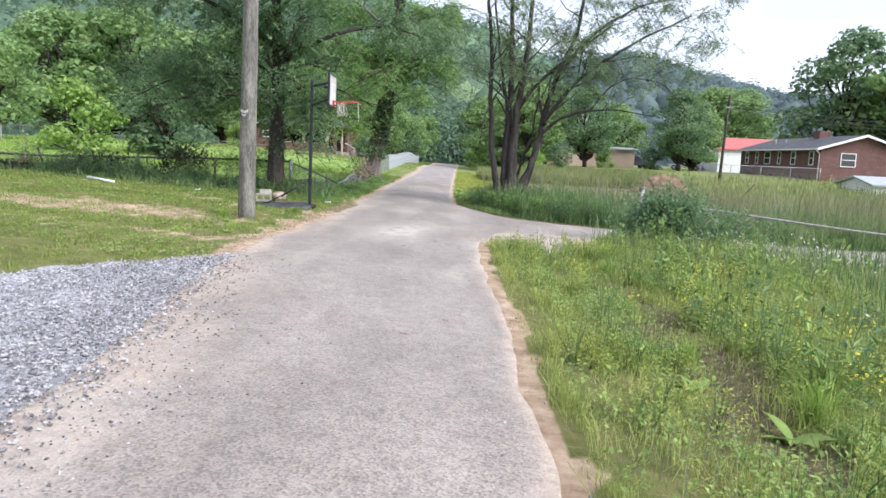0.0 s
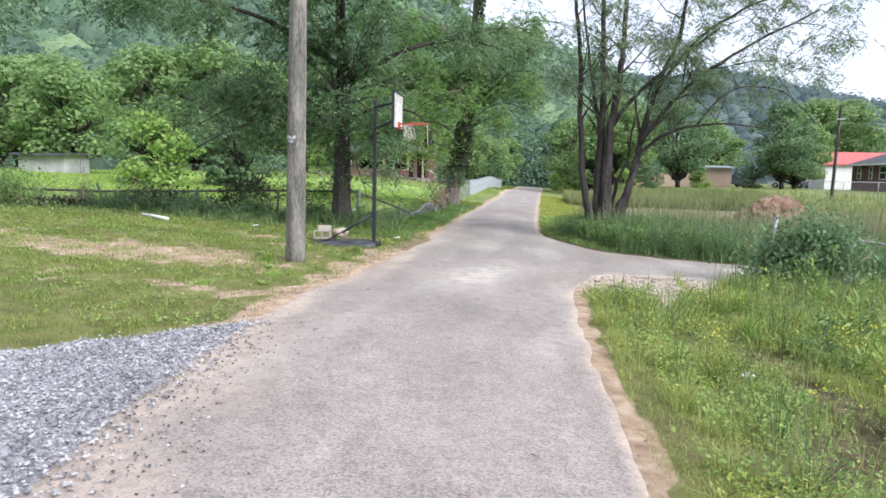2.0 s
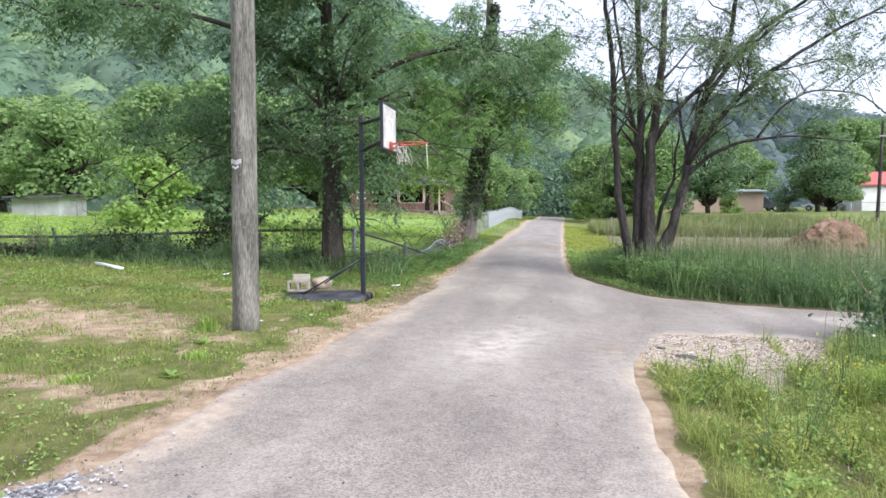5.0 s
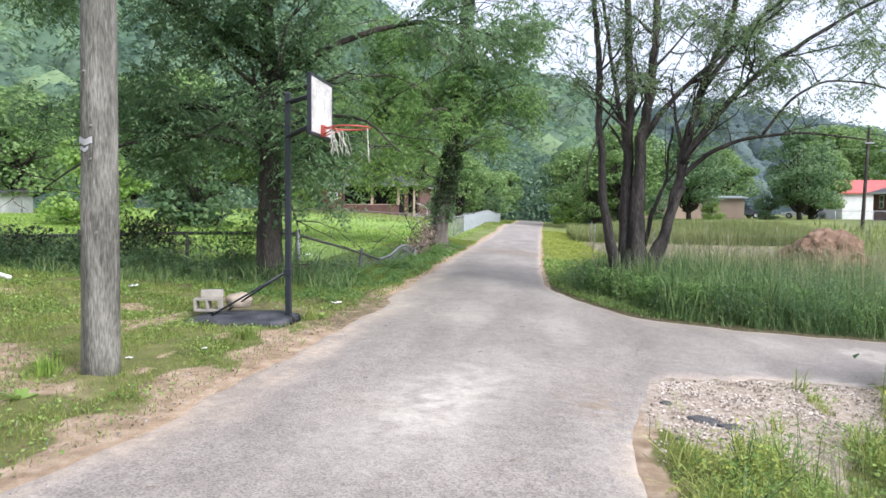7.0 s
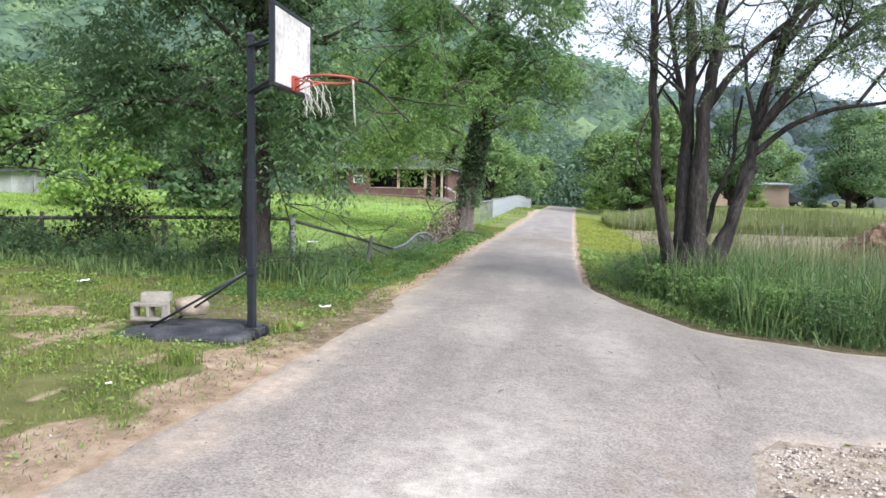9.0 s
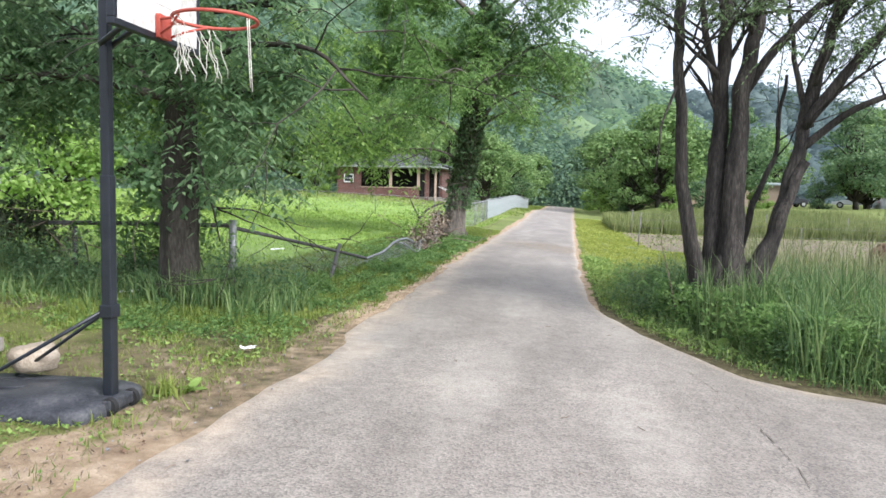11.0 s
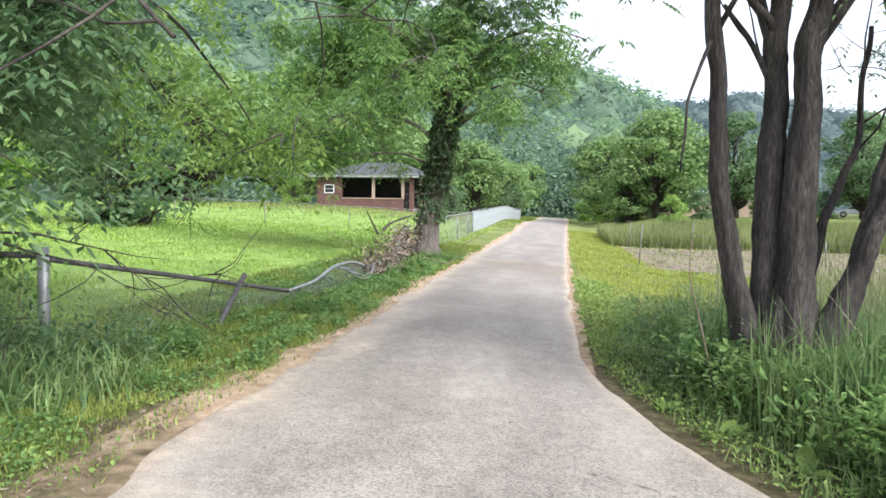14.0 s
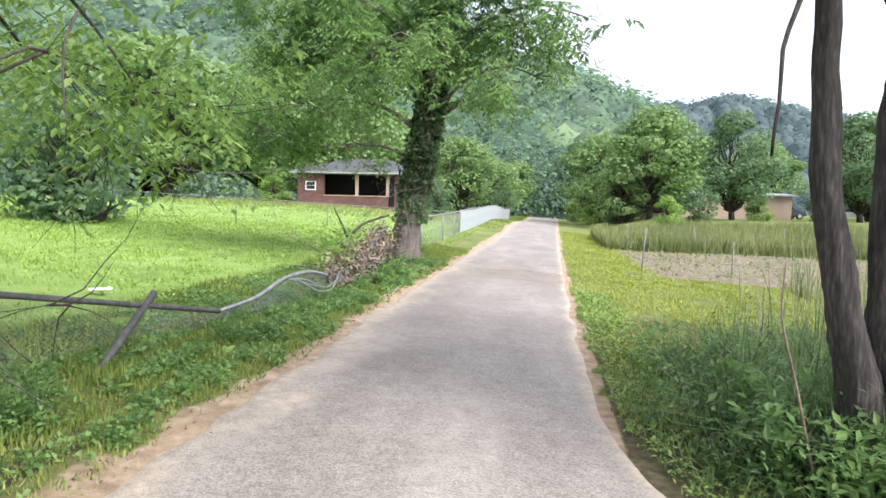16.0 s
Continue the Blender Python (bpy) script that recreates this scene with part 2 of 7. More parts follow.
M_STONES_BROWN = material("washed_brown_stone", [(0.15, 0.12, 0.095), (0.37, 0.315, 0.26), (0.64, 0.58, 0.51)], 1.5, 0.9, 0.3, 60, island=0.6)
M_VINE = material("dark_vine_leaves", [(0.030, 0.045, 0.022), (0.055, 0.080, 0.036), (0.10, 0.125, 0.06)], 1.2, 0.6, 0, island=0.5, leafy=0.25)
M_RAIL = material("dark_weathered_rail", [(0.045, 0.044, 0.043), (0.085, 0.083, 0.08), (0.15, 0.145, 0.14)], 12, 0.75, 0.2, 60, metal=0.1)
M_OLD_TAR = material("old_dark_asphalt", [(0.05, 0.052, 0.055), (0.09, 0.09, 0.092), (0.15, 0.148, 0.142)], 14, 0.85, 0.8, 70)
M_DEAD = material("dead_vines", [(0.10, 0.075, 0.055), (0.20, 0.155, 0.115), (0.30, 0.24, 0.19)], 3, 0.95, 0.2, island=0.4)


# ---- helpers for building ----
def smooth(a, b, x):
    u = np.clip((np.asarray(x, float) - a) / (b - a), 0, 1)
    return u * u * (3 - 2 * u)


rng = np.random.default_rng(7)
WAVES = [(rng.uniform(-1, 1), rng.uniform(-1, 1), rng.uniform(0, 6.28)) for _ in range(10)]


def ripple(x, y, size):
    """Smooth uneven field of about -1 to 1, features of about that size in metres."""
    x, y = np.asarray(x, float) * 4.4 / size, np.asarray(y, float) * 4.4 / size
    s = 0
    for i, (a, b, c) in enumerate(WAVES):
        s = s + np.sin(a * x * (1 + 0.15 * i) + b * y * (1.3 - 0.1 * i) + c + 0.8 * np.sin(b * x * 0.6 - a * y * 0.5 + 2 * c))
    return s / 4.2


def rise(x, y):
    """Height of the ground: it falls gently to the right, with a low mound under the brick house and a rise towards the far field."""
    x, y = np.asarray(x, float), np.asarray(y, float)
    z = -0.047 * np.clip(x, -30, 9)
    z = z + 0.75 * np.exp(-((x + 15) / 12) ** 2 - ((y - 70) / 11) ** 2)
    z = z + 1.3 * smooth(2.5, 9, x) * smooth(36, 78, y)
    z = z - 0.12 * smooth(0.9, 2.0, x) * smooth(13.0, 11.0, y) * smooth(-8, -3, y)
    return z


LEFT_Y = [-30, 3, 6, 8.5, 10.5, 13, 16, 20, 30, 60, 115, 140]
LEFT_X = [-2.1, -2.05, -2.3, -2.6, -2.6, -2.4, -2.3, -2.4, -2.48, -2.58, -2.5, -2.4]
RIGHT_Y = [-30, 3, 8, 11.6, 12.2, 17.6, 18.3, 19.8, 21.0, 22.5, 25, 33, 40, 60, 115, 140]
RIGHT_X = [0.67, 0.67, 0.63, 0.60, 0.66, 1.9, 1.45, 0.78, 0.40, 0.24, 0.17, 0.18, 0.25, 0.45, 1.2, 1.6]


def road_left(y):
    return np.interp(y, LEFT_Y, LEFT_X) + 0.06 * ripple(3.3, y, 1.6) + 0.03 * ripple(9.1, y, 0.5)


def road_right(y):
    return np.interp(y, RIGHT_Y, RIGHT_X) + 0.03 * ripple(21.7, y, 1.4) + 0.02 * ripple(5.1, y, 0.45)


def drive_near(x):
    return np.interp(x, [0.6, 1.2, 2.5, 3.1, 3.9, 6, 30], [13.6, 14.2, 14.55, 14.5, 15.2, 14.9, 14.0]) + 0.06 * ripple(x, 4.4, 0.9)


def drive_far(x):
    return np.interp(x, [0.6, 1.45, 2.7, 4.8, 30], [19.0, 18.35, 17.8, 17.6, 17.0]) + 0.05 * ripple(x, 8.8, 0.9)


def paved(x, y, grow=0.0):
    """1 on the road and the side drive, 0 off them."""
    x, y = np.asarray(x, float), np.asarray(y, float)
    on = (x > road_left(y) - grow) & (x < road_right(y) + grow)
    side = (x > 0.5) & (x < 30) & (y > drive_near(x) - grow) & (y < drive_far(x) + grow)
    return on | side


def patch(x, y):
    """The gravelly washed-out corner beside the side drive."""
    return smooth(0.0, 0.5, 1 - ((x - 1.75) / 1.45) ** 2 - ((y - 13.4 - 0.30 * (x - 1.75)) / 1.45) ** 2 + 0.45 * ripple(x, y, 0.8) + 0.25 * ripple(x + 4, y, 0.3))


def gravel(x, y):
    """The limestone drive on the left."""
    edge = np.interp(x, [-14, -4, -3.6, -2.9, -2.3], [1.5, 6.3, 7.1, 8.2, 8.8])
    inner = road_left(y) + 0.1
    return smooth(0.25, -0.15, y - edge + 0.15 * ripple(x, y, 0.7)) * smooth(0.3, -0.1, x - inner) * smooth(-14, -9, y)


def bare(x, y):
    """Bare sandy soil: along the road's edges and in worn patches of the lawn."""
    dl, dr = road_left(y) - x, x - road_right(y)
    wl_ = np.interp(y, [0, 8, 10, 14, 17.5, 19.5, 22, 40], [0.2, 0.3, 0.32, 0.52, 0.66, 0.32, 0.2, 0.2])
    a = smooth(1.25, 0.45, dl / wl_ + 0.5 * ripple(x, y, 0.6)) * (dl > -0.3)
    b = smooth(1.2, 0.5, dr / np.interp(y, [2, 5, 9, 12, 14, 18, 20], [0.17, 0.11, 0.07, 0.09, 0.16, 0.08, 0.07]) + 0.6 * ripple(x, y, 0.5)) * (dr > -0.3)
    lawn = smooth(0.35, 0.75, ripple(x, y * 1.6, 1.3) + 0.5 * ripple(x, y, 0.5)) * smooth(8, 10, y) * smooth(19, 16.5, y) * (x < -2.6) * smooth(-22, -12, x)
    worn = smooth(0.1, 0.7, np.exp(-((x + 6.2) / 2.8) ** 2 - ((y - 12.6) / 1.2) ** 2) + 0.25 * ripple(x, y, 0.6))
    under = smooth(0.3, 0.9, np.exp(-((x + 3.6) / 1.5) ** 2 - ((y - 16.6) / 1.3) ** 2) + 0.35 * ripple(x, y, 0.5)) * (x < -2.3)
    return np.clip(np.maximum.reduce([a, b, 0.62 * lawn, 0.72 * worn, 0.5 * under]), 0, 1)


def ditch(x, y):
    """Brown gaps of dead thatch along the shallow ditch in the bank."""
    return smooth(0.2, 0.6, np.exp(-((x - 2.25 - 0.12 * ripple(x, y, 1.5)) / 0.38) ** 2) * (0.75 + 0.6 * ripple(x * 0.6 + 2, y, 1.0)) * smooth(3.2, 4.4, y) * smooth(11.5, 10.0, y))


def tilled(x, y):
    return smooth(2.2, 2.7, x + 0.15 * ripple(x, y, 1.0)) * smooth(15, 14, x) * smooth(34.6, 35.4, y + 0.1 * (x - 2.5)) * smooth(46.5, 46, y)


def quick_mesh(name, verts, faces, smooth_shade=False):
    """A mesh from arrays: faces all of one length."""
    verts, faces = np.ascontiguousarray(verts, np.float32), np.ascontiguousarray(faces, np.int32)
    me = bpy.data.meshes.new(name)
    k = faces.shape[1]
    me.vertices.add(len(verts))
    me.vertices.foreach_set("co", verts.ravel())
    me.loops.add(faces.size)
    me.loops.foreach_set("vertex_index", faces.ravel())
    me.polygons.add(len(faces))
    me.polygons.foreach_set("loop_start", np.arange(0, faces.size, k, dtype=np.int32))
    me.polygons.foreach_set("use_smooth", np.full(len(faces), smooth_shade))
    me.update(calc_edges=True)
    return me


def put(name, verts, faces, mat, parent=None, label="", smooth_shade=False):
    """An object from arrays, a part when it has a parent."""
    me = quick_mesh(name, verts, faces, smooth_shade)
    me.materials.append(mat)
    ob = new(name, me)
    if parent is not None:
        ob.parent = parent
    if label:
        ob["label"] = label
    return ob


def part(name, bm, mat, parent=None, label="", shade=False):
    """One bmesh as one mesh object under a thing or a part."""
    me = bpy.data.meshes.new(name)
    bm.normal_update()
    bm.to_mesh(me)
    bm.free()
    me.materials.append(mat)
    if shade:
        me.polygons.foreach_set("use_smooth", [True] * len(me.polygons))
    ob = new(name, me)
    if parent is not None:
        ob.parent = parent
    if label:
        ob["label"] = label
    return ob


def thing(name, x, y, z, label, category, group="", rz=0.0):
    ob = new(name)
    ob.empty_display_size = 0.2
    ob.matrix_world = pose(x, y, z, 0, 0, rz)
    return tagged(ob, label, category, group)


def box(bm, x0, y0, z0, x1, y1, z1, bevel=0.0, m=None):
    """A bevelled box added to a bmesh."""
    r = bmesh.ops.create_cube(bm, size=1)
    vs = r["verts"]
    bmesh.ops.scale(bm, vec=(x1 - x0, y1 - y0, z1 - z0), verts=vs)
    bmesh.ops.translate(bm, vec=((x0 + x1) / 2, (y0 + y1) / 2, (z0 + z1) / 2), verts=vs)
    if bevel:
        es = list({e for v in vs for e in v.link_edges})
        out = bmesh.ops.bevel(bm, geom=es, offset=bevel, segments=2, affect="EDGES", profile=0.6)
        vs = list({v for f in out["faces"] for v in f.verts} | {v for v in vs if v.is_valid})
    if m is not None:
        bmesh.ops.transform(bm, matrix=m, verts=[v for v in vs if v.is_valid])
    return bm


def boxed(*args, **kw):
    return box(bmesh.new(), *args, **kw)


def tube_arrays(points, radii, sides=8, caps=True):
    """A swept tube along points, as vertices and quads."""
    pts, rad = np.asarray(points, float), np.asarray(radii, float)
    n = len(pts)
    tang = np.gradient(pts, axis=0)
    tang /= np.linalg.norm(tang, axis=1)[:, None] + 1e-9
    ref = np.array([0.0, 0, 1]) if abs(tang[:, 2]).mean() < 0.8 else np.array([1.0, 0, 0])
    u = np.cross(tang, ref)
    u /= np.linalg.norm(u, axis=1)[:, None] + 1e-9
    v = np.cross(tang, u)
    ang = np.arange(sides) * 2 * np.pi / sides
    ring = np.cos(ang)[None, :, None] * u[:, None] + np.sin(ang)[None, :, None] * v[:, None]
    verts = (pts[:, None] + ring * rad[:, None, None]).reshape(-1, 3)
    i, j = np.meshgrid(np.arange(n - 1), np.arange(sides), indexing="ij")
    k = (j + 1) % sides
    faces = np.stack([i * sides + j, i * sides + k, (i + 1) * sides + k, (i + 1) * sides + j], -1).reshape(-1, 4)
    if caps:
        c0, c1 = len(verts), len(verts) + 1
        verts = np.vstack([verts, pts[:1], pts[-1:]])
        e = np.arange(sides)
        f = (e + 1) % sides
        last = (n - 1) * sides
        faces = np.vstack([faces, np.stack([np.full(sides, c0), f, e, e], -1)[:, [0, 1, 2, 2]][:0],])
        cap = []
        for a in range(0, sides - 2, 2):
            cap.append([0, a + 3 if a + 3 < sides else 0, a + 2, a + 1])
        cap = np.array([c for c in cap if len(set(c)) == 4], int).reshape(-1, 4)
        faces = np.vstack([faces, cap, last + cap[:, ::-1]])
        verts = verts[:-2]
    return verts, faces


class Bag:
    """Gathers arrays of vertices and faces into one mesh."""

    def __init__(self):
        self.v, self.f, self.n = [], [], 0

    def add(self, vf):
        self.v.append(vf[0])
        self.f.append(np.asarray(vf[1]) + self.n)
        self.n += len(vf[0])
        return self

    def put(self, name, mat, parent=None, label="", smooth_shade=True):
        return put(name, np.vstack(self.v), np.vstack(self.f), mat, parent, label, smooth_shade)


def tube(name, points, radii, mat, parent=None, label="", sides=8):
    radii = np.full(len(points), radii) if np.isscalar(radii) else radii
    return Bag().add(tube_arrays(points, radii, sides)).put(name, mat, parent, label)


def leaf_arrays(centres, size, rnd, droop=0.35, narrow=0.5, spread=1.0):
    """Folded leaves: two triangles sharing a midrib, each turned its own way."""
    n = len(centres)
    yaw, tip = rnd.uniform(0, 2 * np.pi, n), rnd.normal(-droop, 0.5 * spread, n)
    s = size * rnd.uniform(0.6, 1.35, n) if np.isscalar(size) else size
    d = np.stack([np.cos(yaw) * np.cos(tip), np.sin(yaw) * np.cos(tip), np.sin(tip)], -1)
    side = np.stack([-np.sin(yaw), np.cos(yaw), rnd.normal(0, 0.45, n)], -1)
    side /= np.linalg.norm(side, axis=1)[:, None]
    up = np.cross(d, side)
    a = centres - d * (s / 2)[:, None]
    b = centres + d * (s / 2)[:, None]
    w = (s * narrow * 0.5)[:, None]
    l = centres + side * w + up * w * 0.35
    r = centres - side * w + up * w * 0.35
    verts = np.stack([a, l, b, r], 1).reshape(-1, 3)
    i = np.arange(n)[:, None] * 4
    faces = np.concatenate([i + np.array([[0, 2, 1]]), i + np.array([[0, 3, 2]])], 0)
    return verts, faces


def lobe_leaves(centres, normals, size, rnd, jitter=0.5, narrow=0.8):
    """Leaf clumps that lie on the outside of a lobe, facing outwards and a little upwards, each turned its own way."""
    n = len(centres)
    nn = normals + rnd.normal(0, jitter, (n, 3)) + np.array([0, 0, 0.25])
    nn /= np.linalg.norm(nn, axis=1)[:, None] + 1e-9
    ref = rnd.normal(0, 1, (n, 3))
    d = np.cross(nn, ref)
    d /= np.linalg.norm(d, axis=1)[:, None] + 1e-9
    side = np.cross(nn, d)
    s = (size * rnd.uniform(0.6, 1.35, n)) if np.isscalar(size) else size
    h, w = (s / 2)[:, None], (s * narrow / 2)[:, None]
    verts = np.stack([centres - d * h, centres + side * w - nn * w * 0.3, centres + d * h, centres - side * w - nn * w * 0.3], 1).reshape(-1, 3)
    i = np.arange(n)[:, None] * 4
    return verts, np.concatenate([i + np.array([[0, 2, 1]]), i + np.array([[0, 3, 2]])], 0)


def fronds(tips, n, leaflets, length, size, rnd, loose, keep=None):
    """Pinnate leaves: pairs of leaflets along drooping stalks that grow from the twigs."""
    allp = np.vstack(tips)
    root = allp[rnd.integers(0, len(allp), n)] + rnd.normal(0, loose, (n, 3))
    if keep is not None:
        root = root[keep(root, rnd)]
        n = len(root)
    yaw, L = rnd.uniform(0, 6.28, n), length * rnd.uniform(0.6, 1.3, n)
    rise0, sag = rnd.normal(0.1, 0.35, n), rnd.uniform(0.4, 1.1, n)
    out = np.stack([np.cos(yaw), np.sin(yaw)], -1)
    lat = np.stack([-np.sin(yaw), np.cos(yaw)], -1)
    v, f = [], []
    k = 0
    for j in range(leaflets):
        u = 0.2 + 0.8 * (j // 2 + 0.5) / ((leaflets + 1) // 2)
        sg = 1 if j % 2 else -1
        if j == leaflets - 1:
            sg = 0
        base = np.concatenate([root[:, :2] + out * (L * u)[:, None], (root[:, 2] + L * (rise0 * u - sag * u * u))[:, None]], 1)
        d = np.concatenate([out * (0.55 if sg else 1.0) + lat * sg * 0.9, (-0.45 - 0.5 * sag * u)[:, None]], 1) + rnd.normal(0, 0.18, (n, 3))
        d /= np.linalg.norm(d, axis=1)[:, None]
        sz = (size * rnd.uniform(0.7, 1.3, n))[:, None]
        wv = np.cross(d, np.array([0.0, 0, 1])) + rnd.normal(0, 0.2, (n, 3))
        wv /= np.linalg.norm(wv, axis=1)[:, None] + 1e-9
        tip = base + d * sz
        mid = base + d * sz * 0.45
        up = np.array([0, 0, 0.06]) * sz
        v.append(np.stack([base, mid + wv * sz * 0.19 + up, tip, mid - wv * sz * 0.19 + up], 1).reshape(-1, 3))
        i = k + np.arange(n)[:, None] * 4
        f.append(np.concatenate([i + np.array([[0, 2, 1]]), i + np.array([[0, 3, 2]])], 0))
        k += 4 * n
    return np.vstack(v), np.vstack(f)


def blades(x, y, z, h, w, rnd, lean=0.35, bend=True):
    """Grass blades: bent, tapered strips of three triangles, or single triangles."""
    n = len(x)
    yaw, ly = rnd.uniform(0, 2 * np.pi, n), rnd.uniform(0, 2 * np.pi, n)
    le = np.abs(rnd.normal(0, lean, n)) * h
    base = np.stack([x, y, z], -1)
    side = np.stack([np.cos(yaw), np.sin(yaw), np.zeros(n)], -1) * (w / 2)[:, None]
    out = np.stack([np.cos(ly), np.sin(ly), np.zeros(n)], -1)
    tip = base + out * le[:, None]
    tip[:, 2] += h * (1 - 0.25 * np.minimum(le / h, 1))
    if not bend:
        verts = np.stack([base - side, base + side, tip], 1).reshape(-1, 3)
        return verts, np.arange(3 * n).reshape(-1, 3)
    mid = base + out * (le * 0.3)[:, None]
    mid[:, 2] += h * 0.58
    verts = np.stack([base - side, base + side, mid + side * 0.75, mid - side * 0.75, tip], 1).reshape(-1, 3)
    i = np.arange(n)[:, None] * 5
    faces = np.concatenate([i + np.array([[0, 1, 2]]), i + np.array([[0, 2, 3]]), i + np.array([[3, 2, 4]])], 0)
    return verts, faces


# ---- ground: one sheet to the horizon ----
def spaced(marks):
    out = []
    for a, b, step in marks:
        out += list(np.arange(a, b, step))
    return np.array(out + [marks[-1][1]])


def grid_faces(ny, nx):
    i, j = np.meshgrid(np.arange(ny - 1), np.arange(nx - 1), indexing="ij")
    a = i * nx + j
    return np.stack([a, a + 1, a + nx + 1, a + nx], -1).reshape(-1, 4)


def attribute(ob, name, values):
    at = ob.data.attributes.new(name, "FLOAT", "POINT")
    at.data.foreach_set("value", np.ascontiguousarray(values, np.float32))


def soil_material():
    """Soil, thatch, gravel bed and tilled earth by where they lie on the ground."""
    m = bpy.data.materials.new("ground_cover")
    m.use_nodes = True
    n, l = m.node_tree.nodes, m.node_tree.links
    p = n["Principled BSDF"]
    p.inputs["Roughness"].default_value, p.inputs["Specular IOR Level"].default_value = 0.95, 0.2
    co = n.new("ShaderNodeTexCoord")

    def ramp(scale, stops, detail=7.0):
        t = n.new("ShaderNodeTexNoise")
        t.inputs["Scale"].default_value, t.inputs["Detail"].default_value, t.inputs["Roughness"].default_value = scale, detail, 0.65
        l.new(co.outputs["Object"], t.inputs["Vector"])
        r = n.new("ShaderNodeValToRGB")
        e = r.color_ramp.elements
        e[0].position, e[0].color = stops[0][0], (*stops[0][1], 1)
        e[1].position, e[1].color = stops[-1][0], (*stops[-1][1], 1)
        for pos, c in stops[1:-1]:
            e.new(pos).color = (*c, 1)
        l.new(t.outputs[0], r.inputs[0])
        return r.outputs[0]

    layers = [ramp(2.2, [(0.3, (0.09, 0.10, 0.032)), (0.5, (0.16, 0.17, 0.055)), (0.7, (0.25, 0.24, 0.10))])]
    for name, col in (("meadow", ramp(1.1, [(0.3, (0.13, 0.22, 0.05)), (0.5, (0.22, 0.335, 0.08)), (0.7, (0.31, 0.42, 0.12))])),
                      ("far", ramp(0.35, [(0.35, (0.12, 0.155, 0.045)), (0.65, (0.21, 0.245, 0.08))])),
                      ("bare", ramp(5.0, [(0.28, (0.22, 0.155, 0.10)), (0.5, (0.41, 0.305, 0.205)), (0.72, (0.58, 0.46, 0.335))])),
                      ("litter", ramp(9.0, [(0.3, (0.05, 0.042, 0.025)), (0.5, (0.11, 0.095, 0.05)), (0.7, (0.20, 0.17, 0.10))])),
                      ("gravel", ramp(30.0, [(0.3, (0.16, 0.165, 0.175)), (0.5, (0.36, 0.37, 0.38)), (0.7, (0.60, 0.61, 0.62))])),
                      ("tilled", ramp(6.0, [(0.3, (0.125, 0.10, 0.07)), (0.5, (0.22, 0.185, 0.135)), (0.7, (0.31, 0.275, 0.20))])),
                      ("patch", ramp(11.0, [(0.3, (0.27, 0.215, 0.16)), (0.5, (0.45, 0.38, 0.30)), (0.72, (0.62, 0.55, 0.47))]))):
        at = n.new("ShaderNodeAttribute")
        at.attribute_name = name
        t = n.new("ShaderNodeTexNoise")
        t.inputs["Scale"].default_value, t.inputs["Detail"].default_value = 7.0, 6
        l.new(co.outputs["Object"], t.inputs["Vector"])
        f = n.new("ShaderNodeMath")
        f.operation = "MULTIPLY_ADD"
        l.new(t.outputs[0], f.inputs[0])
        f.inputs[1].default_value = 0.9
        s = n.new("ShaderNodeMath")
        s.operation = "MULTIPLY_ADD"
        l.new(at.outputs["Fac"], s.inputs[0])
        s.inputs[1].default_value, s.inputs[2].default_value = 1.7, -0.80
        l.new(s.outputs[0], f.inputs[2])
        c = n.new("ShaderNodeMapRange")
        c.inputs["From Min"].default_value, c.inputs["From Max"].default_value = 0.2, 0.65
        l.new(f.outputs[0], c.inputs["Value"])
        mx = n.new("ShaderNodeMix")
        mx.data_type = "RGBA"
        l.new(c.outputs[0], mx.inputs["Factor"])
        l.new(layers[-1], mx.inputs["A"])
        l.new(col, mx.inputs["B"])
        layers.append(mx.outputs["Result"])
    l.new(layers[-1], p.inputs["Base Color"])
    b1 = n.new("ShaderNodeTexNoise")
    b1.inputs["Scale"].default_value, b1.inputs["Detail"].default_value, b1.inputs["Roughness"].default_value = 22, 9, 0.72
    l.new(co.outputs["Object"], b1.inputs["Vector"])
    bp = n.new("ShaderNodeBump")
    bp.inputs["Strength"].default_value, bp.inputs["Distance"].default_value = 1.0, 0.04
    l.new(b1.outputs[0], bp.inputs["Height"])
    l.new(bp.outputs[0], p.inputs["Normal"])
    return m


def patchy(x, y, size=0.8):
    return smooth(-0.5, 0.6, ripple(x, y, size) + 0.5 * ripple(x, y, size * 0.35))


gx = spaced([(-2000, -300, 170), (-300, -60, 20), (-60, -20, 4), (-20, -8, 0.5), (-8, -4, 0.2), (-4, 3.2, 0.09), (3.2, 8, 0.25), (8, 24, 0.8), (24, 60, 4), (60, 300, 20), (300, 2000, 170)])
gy = spaced([(-2000, -200, 180), (-200, -20, 15), (-20, 0, 1.5), (0, 26, 0.13), (26, 50, 0.5), (50, 130, 2.5), (130, 400, 30), (400, 2000, 160)])
GX, GY = np.meshgrid(gx, gy)
near_road = paved(GX, GY, -0.14)
calm = 1 - 0.75 * paved(GX, GY, 0.7)
GZ = rise(GX, GY) + np.where(np.hypot(GX, GY) < 80, (0.022 * ripple(GX, GY, 1.1) + 0.012 * ripple(GX, GY, 0.35)) * calm, 0) * ~near_road
GZ = GZ - 0.07 * near_road 
GZ = GZ + 0.03 * tilled(GX, GY) * np.sin(GY * 7) * (GY < 50)
ground = put("ground", np.stack([GX, GY, GZ], -1).reshape(-1, 3), grid_faces(*GX.shape), soil_material(), smooth_shade=True)
tagged(ground, "grassy ground with sandy bare soil and gravel", "ground", kind="structure")
fx, fy = GX.ravel(), GY.ravel()
